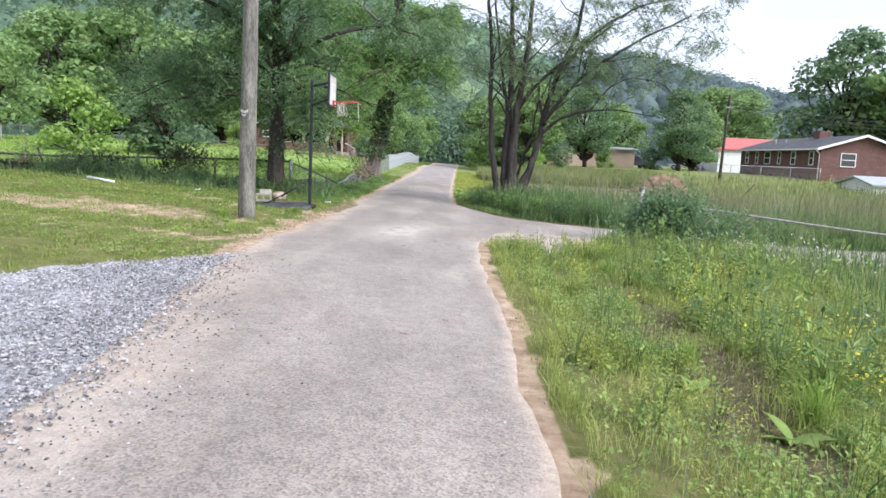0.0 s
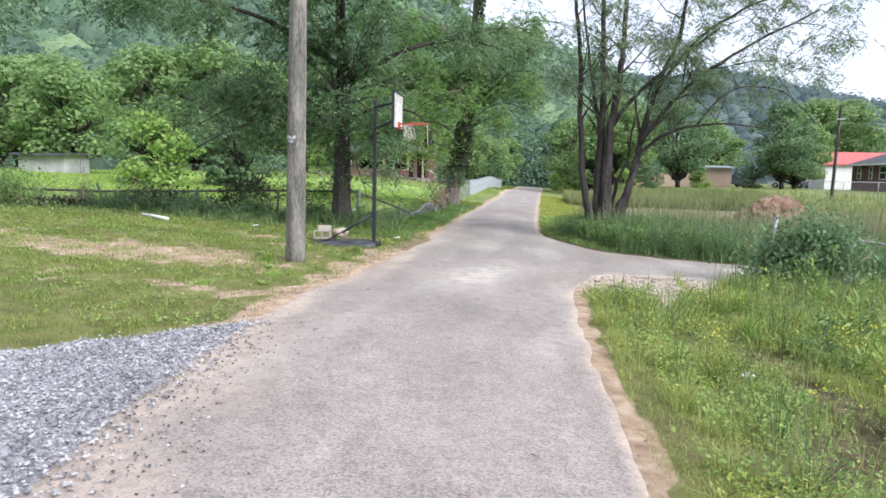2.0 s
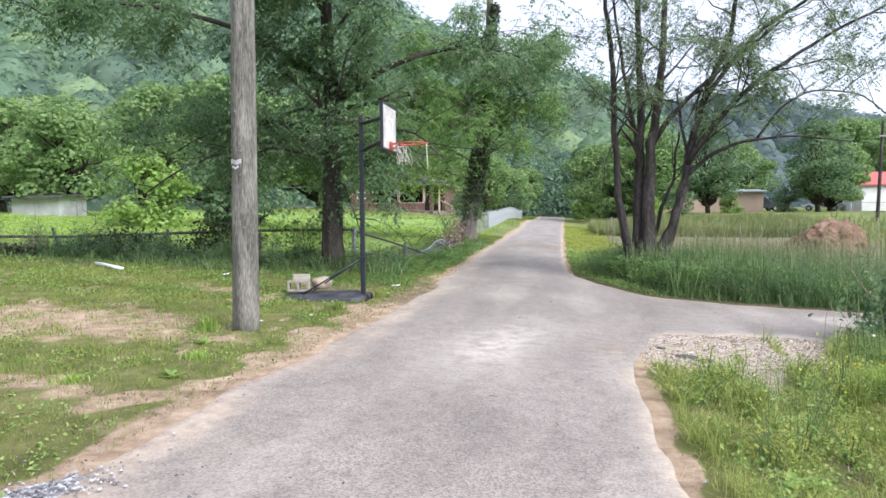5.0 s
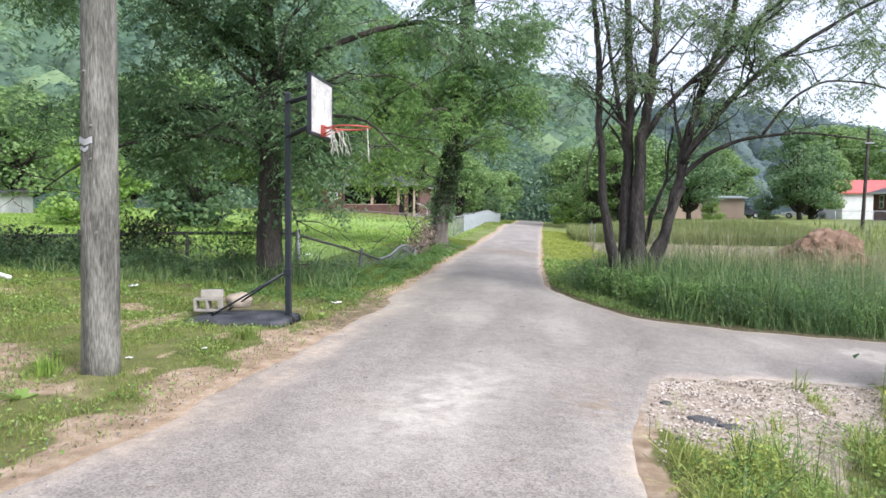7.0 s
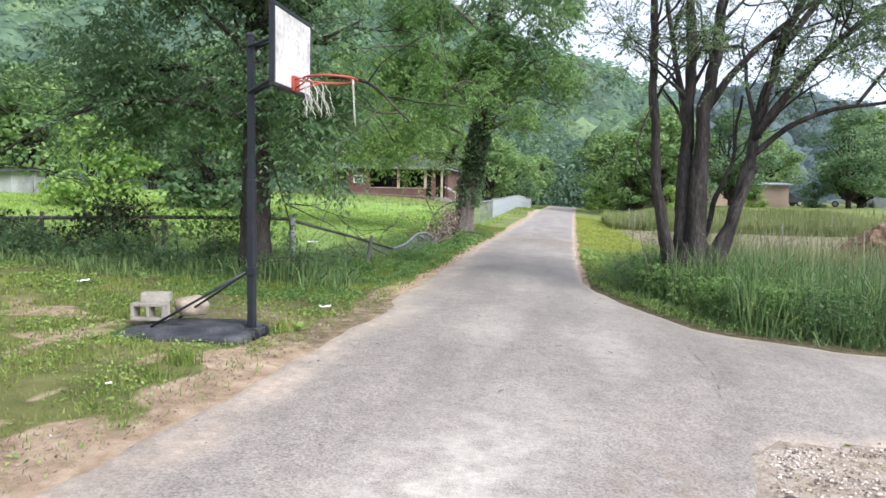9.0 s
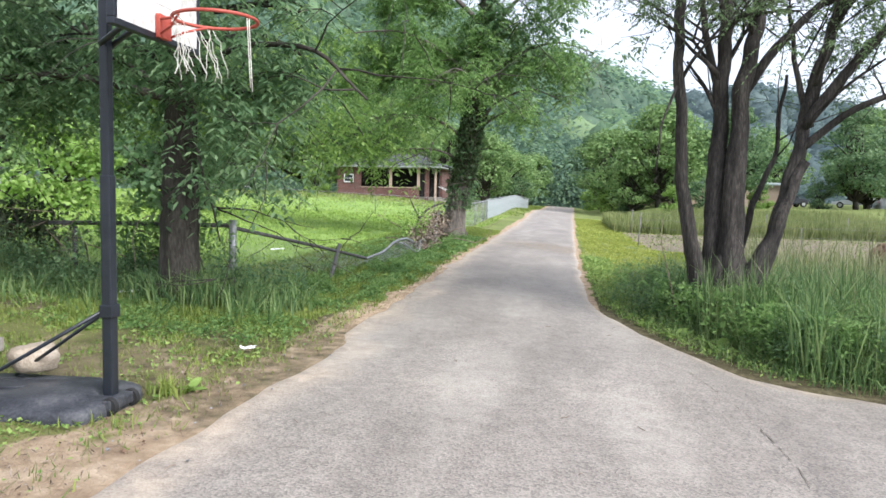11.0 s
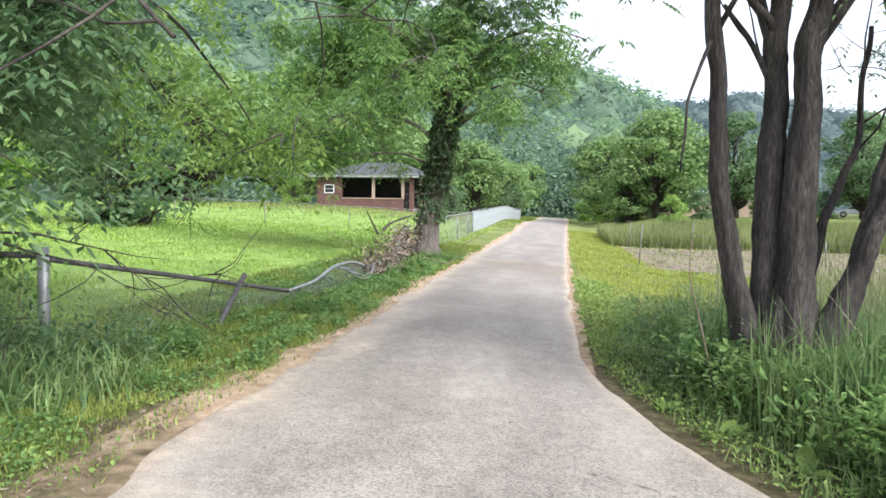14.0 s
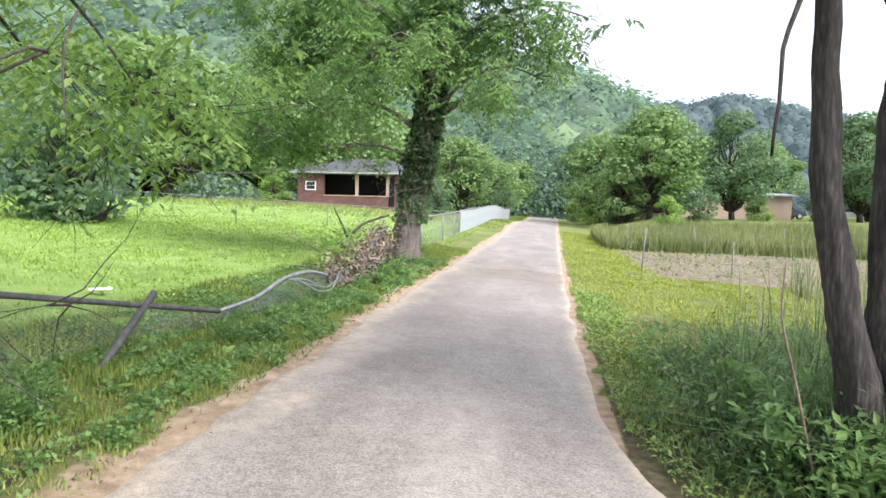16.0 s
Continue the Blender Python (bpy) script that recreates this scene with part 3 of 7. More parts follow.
attribute(ground, "bare", bare(fx, fy))
attribute(ground, "gravel", gravel(fx, fy))
attribute(ground, "tilled", tilled(fx, fy))
attribute(ground, "patch", patch(fx, fy))
meadow = smooth(20.2, 21.5, fy) * smooth(66, 58, fy) * (fx < -4.2)
attribute(ground, "meadow", meadow)
attribute(ground, "far", smooth(20, 30, fy) * (1 - meadow))
# second term: left verge darkened for leaf litter and painted tree shade together
attribute(ground, "litter", ditch(fx, fy) + 0.48 * smooth(-5.0, -4.0, fx) * (fx < -2.2) * smooth(14.0, 16.0, fy) * smooth(20.5, 18.5, fy) + (fx > 0.72) * smooth(14, 12, fy) * (0.1 + 0.3 * patchy(fx, fy, 1.1)) + (fx > 0.3) * smooth(17, 18, fy) * smooth(30, 25, fy) * 0.9 + (fx < -2.8) * smooth(17.6, 18.6, fy) * smooth(22, 20, fy) * 0.8)


def road_material():
    """Worn pale asphalt: fine aggregate, broad stains, sandy edges, cracks and faded patches."""
    m = bpy.data.materials.new("worn_asphalt")
    m.use_nodes = True
    n, l = m.node_tree.nodes, m.node_tree.links
    p = n["Principled BSDF"]
    p.inputs["Roughness"].default_value, p.inputs["Specular IOR Level"].default_value = 0.62, 0.5
    co = n.new("ShaderNodeTexCoord")

    def noise_tex(scale, detail=6, sx=(1, 1, 1)):
        mp = n.new("ShaderNodeMapping")
        mp.inputs["Scale"].default_value = sx
        l.new(co.outputs["Object"], mp.inputs[0])
        t = n.new("ShaderNodeTexNoise")
        t.inputs["Scale"].default_value, t.inputs["Detail"].default_value, t.inputs["Roughness"].default_value = scale, detail, 0.6
        l.new(mp.outputs[0], t.inputs["Vector"])
        return t.outputs[0]

    def ramp(src, stops):
        r = n.new("ShaderNodeValToRGB")
        e = r.color_ramp.elements
        e[0].position, e[0].color = stops[0][0], (*stops[0][1], 1)
        e[1].position, e[1].color = stops[-1][0], (*stops[-1][1], 1)
        for pos, c in stops[1:-1]:
            e.new(pos).color = (*c, 1)
        l.new(src, r.inputs[0])
        return r.outputs[0]

    def blend(a, b, fac, mode="MIX"):
        mx = n.new("ShaderNodeMix")
        mx.data_type, mx.blend_type = "RGBA", mode
        l.new(fac, mx.inputs["Factor"]) if not isinstance(fac, float) else None
        if isinstance(fac, float):
            mx.inputs["Factor"].default_value = fac
        l.new(a, mx.inputs["A"])
        l.new(b, mx.inputs["B"])
        return mx.outputs["Result"]

    base = ramp(noise_tex(1.3, 8, (1, 0.35, 1)), [(0.3, (0.222, 0.199, 0.174)), (0.5, (0.270, 0.243, 0.212)), (0.7, (0.320, 0.290, 0.254))])
    vor = n.new("ShaderNodeTexVoronoi")
    vor.inputs["Scale"].default_value = 78
    l.new(co.outputs["Object"], vor.inputs["Vector"])
    grit = ramp(vor.outputs["Color"], [(0.15, (0.55, 0.55, 0.56)), (0.5, (1, 1, 1)), (0.9, (1.35, 1.33, 1.3))])
    base = blend(base, grit, 0.8, "MULTIPLY")
    blot = ramp(noise_tex(0.55, 5), [(0.36, (0.87, 0.86, 0.86)), (0.55, (1, 1, 1)), (0.74, (1.10, 1.08, 1.05))])
    base = blend(base, blot, 0.8, "MULTIPLY")
    mott = ramp(noise_tex(7.0, 5), [(0.35, (0.82, 0.81, 0.81)), (0.6, (1.05, 1.05, 1.05))])
    base = blend(base, mott, 0.8, "MULTIPLY")
    at = n.new("ShaderNodeAttribute")
    at.attribute_name = "sand"
    f = n.new("ShaderNodeMath")
    f.operation = "MULTIPLY"
    l.new(at.outputs["Fac"], f.inputs[0])
    l.new(ramp(noise_tex(6, 7), [(0.3, (0.35, 0.35, 0.35)), (0.6, (1, 1, 1))]), f.inputs[1])
    sand = ramp(noise_tex(12, 6), [(0.3, (0.36, 0.285, 0.21)), (0.7, (0.55, 0.455, 0.355))])
    base = blend(base, sand, f.outputs[0])
    at2 = n.new("ShaderNodeAttribute")
    at2.attribute_name = "worn"
    pale = ramp(noise_tex(18, 6), [(0.3, (0.37, 0.340, 0.292)), (0.7, (0.57, 0.525, 0.455))])
    f2 = n.new("ShaderNodeMath")
    f2.operation = "MULTIPLY"
    l.new(at2.outputs["Fac"], f2.inputs[0])
    l.new(ramp(noise_tex(5, 7), [(0.35, (0.2, 0.2, 0.2)), (0.6, (1, 1, 1))]), f2.inputs[1])
    base = blend(base, pale, f2.outputs[0])
    at3 = n.new("ShaderNodeAttribute")
    at3.attribute_name = "dark"
    dirt = ramp(noise_tex(9, 6), [(0.3, (0.15, 0.108, 0.070)), (0.7, (0.31, 0.235, 0.155))])
    f3 = n.new("ShaderNodeMath")
    f3.operation = "MULTIPLY"
    l.new(at3.outputs["Fac"], f3.inputs[0])
    l.new(ramp(noise_tex(8, 7, (0.4, 1, 1)), [(0.42, (0, 0, 0)), (0.58, (1, 1, 1))]), f3.inputs[1])
    base = blend(base, dirt, f3.outputs[0])
    l.new(base, p.inputs["Base Color"])
    bp = n.new("ShaderNodeBump")
    bp.inputs["Strength"].default_value, bp.inputs["Distance"].default_value = 0.55, 0.006
    l.new(vor.outputs["Distance"], bp.inputs["Height"])
    l.new(bp.outputs[0], p.inputs["Normal"])
    return m


M_ROAD = road_material()
ry = spaced([(-28, 0, 1.5), (0, 40, 0.1), (40, 70, 0.6), (70, 132, 2.5)])
ru = np.linspace(0, 1, 41)
RU, RY = np.meshgrid(ru, ry)
lx, rx_ = road_left(RY), road_right(RY)
RX = lx + (rx_ - lx) * RU
edge_near = np.minimum(RX - lx, rx_ - RX)
RZ = rise(RX, RY) + 0.012 + 0.025 * smooth(0, 0.9, edge_near) + 0.005 * ripple(RX, RY, 0.9) - 0.05 * (edge_near < 0.001)
road = put("road", np.stack([RX, RY, RZ], -1).reshape(-1, 3), grid_faces(*RX.shape), M_ROAD, smooth_shade=True)
tagged(road, "narrow worn pale grey asphalt lane with sandy edges", "road", kind="structure")
sand_l = smooth(np.interp(RY, [7, 10], [1.0, 0.55]), 0.0, RX - lx + 0.16 * ripple(RX, RY, 0.7)) * np.interp(RY, [6, 9], [0.75, 1.0])
clay = np.exp(-((RX - 0.42) / 0.24) ** 2 - ((RY - 13.05) / 0.42) ** 2) * smooth(-0.35, 0.3, ripple(RX, RY, 0.35) + 0.4)
sand_r = smooth(0.22, 0.0, rx_ - RX + 0.04 * ripple(RX, RY, 0.6)) * ~((RY > 12.2) & (RY < 17.6))
attribute(road, "sand", np.clip(np.maximum(sand_l, sand_r), 0, 1).ravel() * 0.9)
worn = np.maximum(np.exp(-((RX + 0.68 - 0.22 * (RY - 13)) / 0.46) ** 2 - ((RY - 12.7) / 1.5) ** 2), 0.3 * smooth(0.35, 0.9, ripple(RX, RY * 0.6, 1.6)))
attribute(road, "worn", np.clip(worn, 0, 1).ravel())
dark = np.exp(-((RX + 1.1) / 0.8) ** 2 - ((RY - 33) / 1.1) ** 2) + np.exp(-((RX + 0.2) / 0.5) ** 2 - ((RY - 32) / 0.9) ** 2)
attribute(road, "dark", np.clip(dark * 1.2 + 0.9 * clay, 0, 1).ravel())

dx_ = spaced([(0.5, 6, 0.1), (6, 30, 1.2)])
DV, DXX = np.meshgrid(np.linspace(0, 1, 31), dx_, indexing="ij")
dn, df = drive_near(DXX), drive_far(DXX)
DYY = dn + (df - dn) * DV
d_edge = np.minimum(DYY - dn, df - DYY)
DZ = rise(DXX, DYY) + 0.004 + 0.02 * smooth(0, 0.6, d_edge) * smooth(0.5, 1.6, DXX) + 0.004 * ripple(DXX, DYY, 0.8) - 0.05 * (d_edge < 0.001)
drive = put("side_road", np.stack([DXX, DYY, DZ], -1).reshape(-1, 3), grid_faces(*DXX.shape)[:, ::-1], M_ROAD, smooth_shade=True)
tagged(drive, "worn asphalt side drive joining the lane", "driveway", kind="structure")
attribute(drive, "sand", (smooth(0.3, 0.0, d_edge + 0.1 * ripple(DXX, DYY, 0.6)) * 0.8).ravel())
attribute(drive, "worn", (0.6 * smooth(0.2, 0.8, ripple(DXX, DYY, 1.3)) * smooth(1.6, 2.6, DXX)).ravel())
attribute(drive, "dark", np.zeros(DXX.size))


# ---- crushed stone ----
def pebbles(name, x, y, z, size, mat, rnd, label):
    """Small angular stones, each a squashed uneven octahedron."""
    n = len(x)
    base = np.array([[1, 0, 0], [0, 1, 0], [-1, 0, 0], [0, -1, 0], [0, 0, 0.7], [0, 0, -0.6]])
    v = base[None] * rnd.uniform(0.6, 1.3, (n, 6, 1)) + rnd.normal(0, 0.15, (n, 6, 3))
    ang = rnd.uniform(0, 6.28, n)
    c, s = np.cos(ang)[:, None], np.sin(ang)[:, None]
    v = np.stack([v[..., 0] * c - v[..., 1] * s, v[..., 0] * s + v[..., 1] * c, v[..., 2]], -1)
    v = v * size[:, None, None] + np.stack([x, y, z], -1)[:, None]
    f = np.array([[0, 1, 4], [1, 2, 4], [2, 3, 4], [3, 0, 4], [1, 0, 5], [2, 1, 5], [3, 2, 5], [0, 3, 5]])
    faces = (np.arange(n)[:, None, None] * 6 + f[None]).reshape(-1, 3)
    ob = put(name, v.reshape(-1, 3), faces, mat)
    return tagged(ob, label, "gravel", kind="stuff")


rnd = np.random.default_rng(11)
px, py = rnd.uniform(-9, -1.7, 54000), rnd.uniform(1.5, 9, 54000)
keep = rnd.uniform(0, 1, 54000) < gravel(px, py) * (0.95 - 0.4 * smooth(-5, -9, px))
px, py = px[keep], py[keep]
pebbles("gravel", px, py, rise(px, py) + 0.012 + 0.02 * paved(px, py), rnd.uniform(0.006, 0.018, len(px)), M_STONES, rnd, "grey crushed limestone gravel beside the lane")
px, py = rnd.uniform(-2.9, 0.8, 15000), np.abs(rnd.normal(0, 1, 15000)) * 8
keep = rnd.uniform(0, 1, 15000) < 0.03 + smooth(1.6, 0.0, px - road_left(py)) * 0.75 * smooth(9, 6, py) + 0.10 * (np.abs(px - road_left(py)) < 0.3)
px, py = px[keep], py[keep]
pebbles("loose_stone", px, py, rise(px, py) + 0.03, rnd.uniform(0.003, 0.0145, len(px)) * np.where(rnd.uniform(0, 1, len(px)) < 0.5, 0.7, 1.0), M_STONES, rnd, "loose grey stones scattered on the lane")
px, py = rnd.uniform(-3.2, -0.3, 16000), rnd.uniform(1.8, 9.5, 16000)
keep = rnd.uniform(0, 1, 16000) < 0.42 * np.exp(-np.maximum(px - road_left(py) - 0.1, 0) / 0.42) * smooth(9.3, 7.5, py) * smooth(-0.4, 0.0, px - road_left(py))
px, py = px[keep], py[keep]
pebbles("stone_chip", px, py, rise(px, py) + 0.034, rnd.uniform(0.004, 0.013, len(px)), M_STONES_DARK, rnd, "dark stone chips strewn over the sandy edge of the lane")
px, py = rnd.uniform(0.3, 3.4, 24000), rnd.uniform(11.5, 15.2, 24000)
keep = rnd.uniform(0, 1, 24000) < patch(px, py) * (0.25 + 0.65 * patchy(px, py, 0.5)) * ~paved(px, py)
px, py = px[keep], py[keep]
pebbles("washed_gravel", px, py, rise(px, py) + 0.008, 0.004 + 0.012 * rnd.uniform(0, 1, len(px)) ** 2, M_STONES_BROWN, rnd, "washed-out gravel at the corner of the drive")
px, py = rnd.uniform(-4.6, -2.2, 26000), rnd.uniform(9, 26, 26000)
keep = rnd.uniform(0, 1, 26000) < bare(px, py) * 0.25 * patchy(px, py, 0.6) * ~paved(px, py)
px, py = px[keep], py[keep]
pebbles("soil_crumb", px, py, rise(px, py) + 0.012, 0.003 + 0.011 * rnd.uniform(0, 1, len(px)) ** 2, M_CLAY, rnd, "crumbs of tan soil on the bare verge")


def asphalt_chunk(x, y, w, d, h, rz, seed):
    """A broken slab of old asphalt half sunk in the gravel."""
    bm = bmesh.new()
    bmesh.ops.create_icosphere(bm, subdivisions=3, radius=1)
    for v in bm.verts:
        k = 1 + 0.35 * noise.noise(v.co * 1.3 + Vector((seed, 0, 0))) + 0.15 * noise.noise(v.co * 5)
        v.co = Vector((v.co.x * w * k, v.co.y * d * k, max(-0.3, min(0.75, v.co.z * 1.4)) * h * k))
    ob = tagged(part("asphalt_chunk", bm, M_OLD_TAR), "broken dark asphalt slab sunk in the washed gravel", "asphalt", "asphalt chunks")
    ob.matrix_world = pose(x, y, float(rise(x, y)) + 0.005, 4, 0, rz)


for k, row in enumerate(((1.22, 12.85, 0.13, 0.06, 0.03, -35), (1.38, 12.75, 0.09, 0.05, 0.025, -10), (1.02, 13.3, 0.05, 0.04, 0.02, 20), (1.5, 12.5, 0.05, 0.03, 0.02, 70), (0.95, 12.35, 0.04, 0.03, 0.02, 10))):
    asphalt_chunk(*row, 3.1 * k)


# ---- grass ----
def scatter(rnd, n, x0, x1, y0, y1, chance):
    x, y = rnd.uniform(x0, x1, n), rnd.uniform(y0, y1, n)
    k = (rnd.uniform(0, 1, n) < chance(x, y)) & ~paved(x, y, 0.04)
    return x[k], y[k]


def lawn(name, n, area, chance, height, mat, seed, label, lean=0.45, bend=False, wide=0.0011, w_min=0.005, jitter=0.45):
    rnd = np.random.default_rng(seed)
    x, y = scatter(rnd, n, *area, chance)
    d = np.hypot(x, np.maximum(y - 8, 0)) + 2.5
    h = height(x, y) * rnd.uniform(1 - jitter, 1 + jitter, len(x))
    w = np.maximum(w_min, d * wide) * rnd.uniform(0.7, 1.4, len(x))
    v, f = blades(x, y, rise(x, y) - 0.015, h, w, rnd, lean, bend)
    ob = put(name, v, f, mat)
    return tagged(ob, label, "grass", kind="stuff")


lawn("lawn_grass", 430000, (-18, -2.3, 6, 19.5), lambda x, y: (1 - 0.82 * bare(x, y)) * (1 - gravel(x, y)) * (0.32 + 0.68 * smooth(0.2, 0.8, patchy(x, y, 0.45))) * smooth(-24, -5, x),
     lambda x, y: 0.045 + 0.03 * patchy(x, y, 0.5), M_GRASS, 21, "short patchy lawn grass with bare soil showing", lean=0.7)
lawn("verge_grass", 170000, (-5.2, -2.4, 18, 40), lambda x, y: (1 - 0.85 * bare(x, y)) * (0.4 + 0.6 * patchy(x, y, 0.5)),
     lambda x, y: 0.055 + 0.07 * patchy(x, y, 0.6) * smooth(-2.8, -4, x), M_GRASS, 22, "green verge grass along the sagging fence", bend=False, w_min=0.007)
lawn("fence_tall_grass", 34000, (-12, -2.9, 17.9, 21.4), lambda x, y: np.exp(-((y - 19.4) / 0.6) ** 2) * (0.55 + 0.45 * patchy(x, y, 0.7)) * smooth(-2.9, -3.6, x),
     lambda x, y: 0.10 + 0.14 * patchy(x, y, 0.7) + 0.2 * np.exp(-((x + 4.2) / 0.9) ** 2), M_GRASS_TALL, 23, "tall dark grass under the fence and tree", bend=True, w_min=0.004, lean=0.9)
lawn("meadow_grass", 210000, (-34, -3.6, 20.5, 64), lambda x, y: (0.25 + 0.75 * smooth(60, 22, y)) * (x < -4.4 + 0.02 * y) * (0.45 + 0.55 * patchy(x, y, 1.5)),
     lambda x, y: 0.05 + 0.06 * patchy(x, y, 1.2), M_GRASS_BRIGHT, 24, "bright green meadow grass behind the fence", lean=0.6, wide=0.0013, w_min=0.012)
lawn("bank_grass", 215000, (0.72, 6.2, 1.8, 14.8), lambda x, y: smooth(0.0, 0.14, x - road_right(y) - 0.02 - 0.07 * ripple(x, y, 0.5)) * (0.30 + 0.70 * smooth(0.25, 0.75, patchy(x, y, 0.55))) * (1 - patch(x, y)) * (1 - 0.85 * ditch(x, y)) * smooth(9.5, 3, x),
     lambda x, y: 0.04 + 0.15 * patchy(x, y, 0.5) ** 2 + 0.13 * smooth(1.6, 4.5, x) * patchy(x, y, 1.1) ** 2, M_GRASS_BANK, 25, "lush weedy grass on the bank beside the lane", bend=True, w_min=0.004, lean=0.95)
lawn("bank_tall_grass", 17000, (1.8, 14, 1, 14.8), lambda x, y: smooth(0.15, 0.7, ripple(x, y, 1.8) + 0.25 * (x - 3)) * (1 - patch(x, y)) * (1 - ditch(x, y)),
     lambda x, y: 0.35 + 0.35 * patchy(x, y, 1.0), M_GRASS_TALL, 26, "tall wild grass in the ditch", bend=True, w_min=0.006, lean=0.45)
lawn("tall_grass", 105000, (0.2, 13, 17.4, 26.5), lambda x, y: smooth(0.0, 0.35, x - road_right(y) - 0.03) * smooth(0.02, 0.25, y - drive_far(x)) * smooth(27, 24.5, y + 0.45 * (3 - np.minimum(x, 3)) * 2.2) * (0.5 + 0.5 * patchy(x, y, 0.8)),
     lambda x, y: 0.12 + 0.42 * smooth(0.3, 1.3, x - road_right(y)) * (0.25 + 0.75 * patchy(x, y, 0.75)), M_GRASS_TALL, 27, "tall dark green grass round the many-stemmed tree", bend=True, w_min=0.0045, wide=0.0008, jitter=0.75, lean=1.0)
lawn("seed_grass", 15000, (0.9, 22, 18.2, 34), lambda x, y: smooth(0.9, 1.8, x - road_right(y)) * smooth(34, 26, y) * (0.3 + 0.7 * patchy(x, y, 1.4)) * (1 - tilled(x, y)) * (1 - smooth(24, 26.5, y) * smooth(4.5, 3, x)),
     lambda x, y: 0.75 + 0.35 * patchy(x, y, 1.1), M_SEED, 28, "pale seeding grass stalks above the tall grass", bend=True, wide=0.0006, w_min=0.005, lean=0.25)
lawn("field_grass", 170000, (5, 60, 15, 66), lambda x, y: (y > drive_far(np.minimum(x, 29)) + 0.1) * smooth(70, 20, y) * (1 - tilled(x, y)) * (0.4 + 0.6 * patchy(x, y, 2.5)) * ((x > 4.6) | (y > 46)),
     lambda x, y: 0.40 + 0.30 * patchy(x, y, 2.0), M_GRASS_PALE, 29, "rough tall grass over the far field", bend=False, wide=0.0011, w_min=0.012, lean=0.4)
lawn("field_weeds", 16000, (5, 26, 15.5, 40), lambda x, y: (y > drive_far(np.minimum(x, 29)) + 0.2) * smooth(0.1, 0.8, ripple(x + 3, y, 2.6)) * (1 - tilled(x, y)), lambda x, y: 0.7 + 0.35 * patchy(x, y, 1.6), M_SEED, 33, "tall dry-topped weeds in the field", bend=True, wide=0.0008, w_min=0.007, lean=0.3)
lawn("strip_grass", 90000, (2.2, 16, 46.5, 58), lambda x, y: 0.85 + 0 * x, lambda x, y: 0.50 + 0.22 * patchy(x, y, 1.5), M_GRASS_PALE, 30, "band of tall grass behind the tilled plot", bend=False, wide=0.0011, w_min=0.02, lean=0.3)
lawn("mown_grass", 130000, (0.1, 5.5, 22, 62), lambda x, y: smooth(0.0, 0.35, x - road_right(y) - 0.15 * ripple(x, y, 0.6)) * (1 - tilled(x, y)) * (0.55 + 0.45 * patchy(x, y, 0.8)),
     lambda x, y: 0.05 + 0.025 * patchy(x, y, 0.6), M_GRASS_MOWN, 31, "short mown yellow-green grass beside the lane", lean=0.7, w_min=0.010)
lawn("far_lawn", 30000, (-30, -2.7, 58, 112), lambda x, y: smooth(0.1, 0.6, road_left(y) - x), lambda x, y: 0.10 + 0 * x, M_GRASS, 32, "mown lawn round the brick house", wide=0.0018, w_min=0.03)


# ---- cracks and seams in the asphalt ----
def crack(name, pts, width, seed, label):
    r = np.random.default_rng(seed)
    p = np.asarray(pts, float)
    u = np.linspace(0, len(p) - 1, (len(p) - 1) * 14 + 1)
    q = np.stack([np.interp(u, np.arange(len(p)), p[:, k]) for k in range(2)], -1)
    q = q + np.cumsum(r.normal(0, 0.008, q.shape), 0) * 0.6
    t = np.gradient(q, axis=0)
    nrm = np.stack([-t[:, 1], t[:, 0]], -1) / (np.linalg.norm(t, axis=1)[:, None] + 1e-9)
    w = width * r.uniform(0.25, 1.0, len(q))[:, None]
    both = np.concatenate([q - nrm * w, q + nrm * w])
    inside = smooth(0, 0.9, np.minimum(both[:, 0] - road_left(both[:, 1]), road_right(both[:, 1]) - both[:, 0]))
    z = rise(both[:, 0], both[:, 1]) + 0.018 + 0.026 * inside + 0.005 * ripple(both[:, 0], both[:, 1], 0.9)
    n = len(q)
    f = np.stack([np.arange(n - 1), np.arange(1, n), n + np.arange(1, n), n + np.arange(n - 1)], -1)[:, ::-1]
    f = f[r.uniform(0, 1, len(f)) < (0.4 if width < 0.01 else 0.65)]
    ob = put(name, np.concatenate([both, z[:, None]], 1), f, M_CRACK)
    return tagged(ob, label, "crack", kind="structure")


crack("crack_1", [(-0.05, 18.95), (0.45, 18.8), (0.84, 18.45), (1.0, 17.6), (1.09, 17.0), (1.16, 16.0), (1.05, 14.9)], 0.006, 1, "dirt-filled seam where the side drive joins")
crack("crack_2", [(-2.0, 33.2), (-1.3, 33.0), (-0.6, 33.4), (0.1, 33.1)], 0.05, 2, "broken crack across the lane")
crack("crack_3", [(-1.6, 31.2), (-0.9, 31.5), (-0.2, 31.2)], 0.03, 3, "broken crack across the lane")


# ---- trees ----
def limb(start, way, length, r0, rnd, bend=0.25, lift=0.0, steps=7):
    """A crooked limb: points and radii."""
    p, d = np.array(start, float), np.array(way, float)
    d /= np.linalg.norm(d)
    pts, rad = [p.copy()], [r0]
    for i in range(steps):
        d = d + rnd.normal(0, bend, 3) * 0.5 + np.array([0, 0, lift]) / steps
        d /= np.linalg.norm(d)
        p = p + d * length / steps
        pts.append(p.copy())
        rad.append(r0 * (1 - 0.82 * (i + 1) / steps))
    return np.array(pts), np.array(rad)


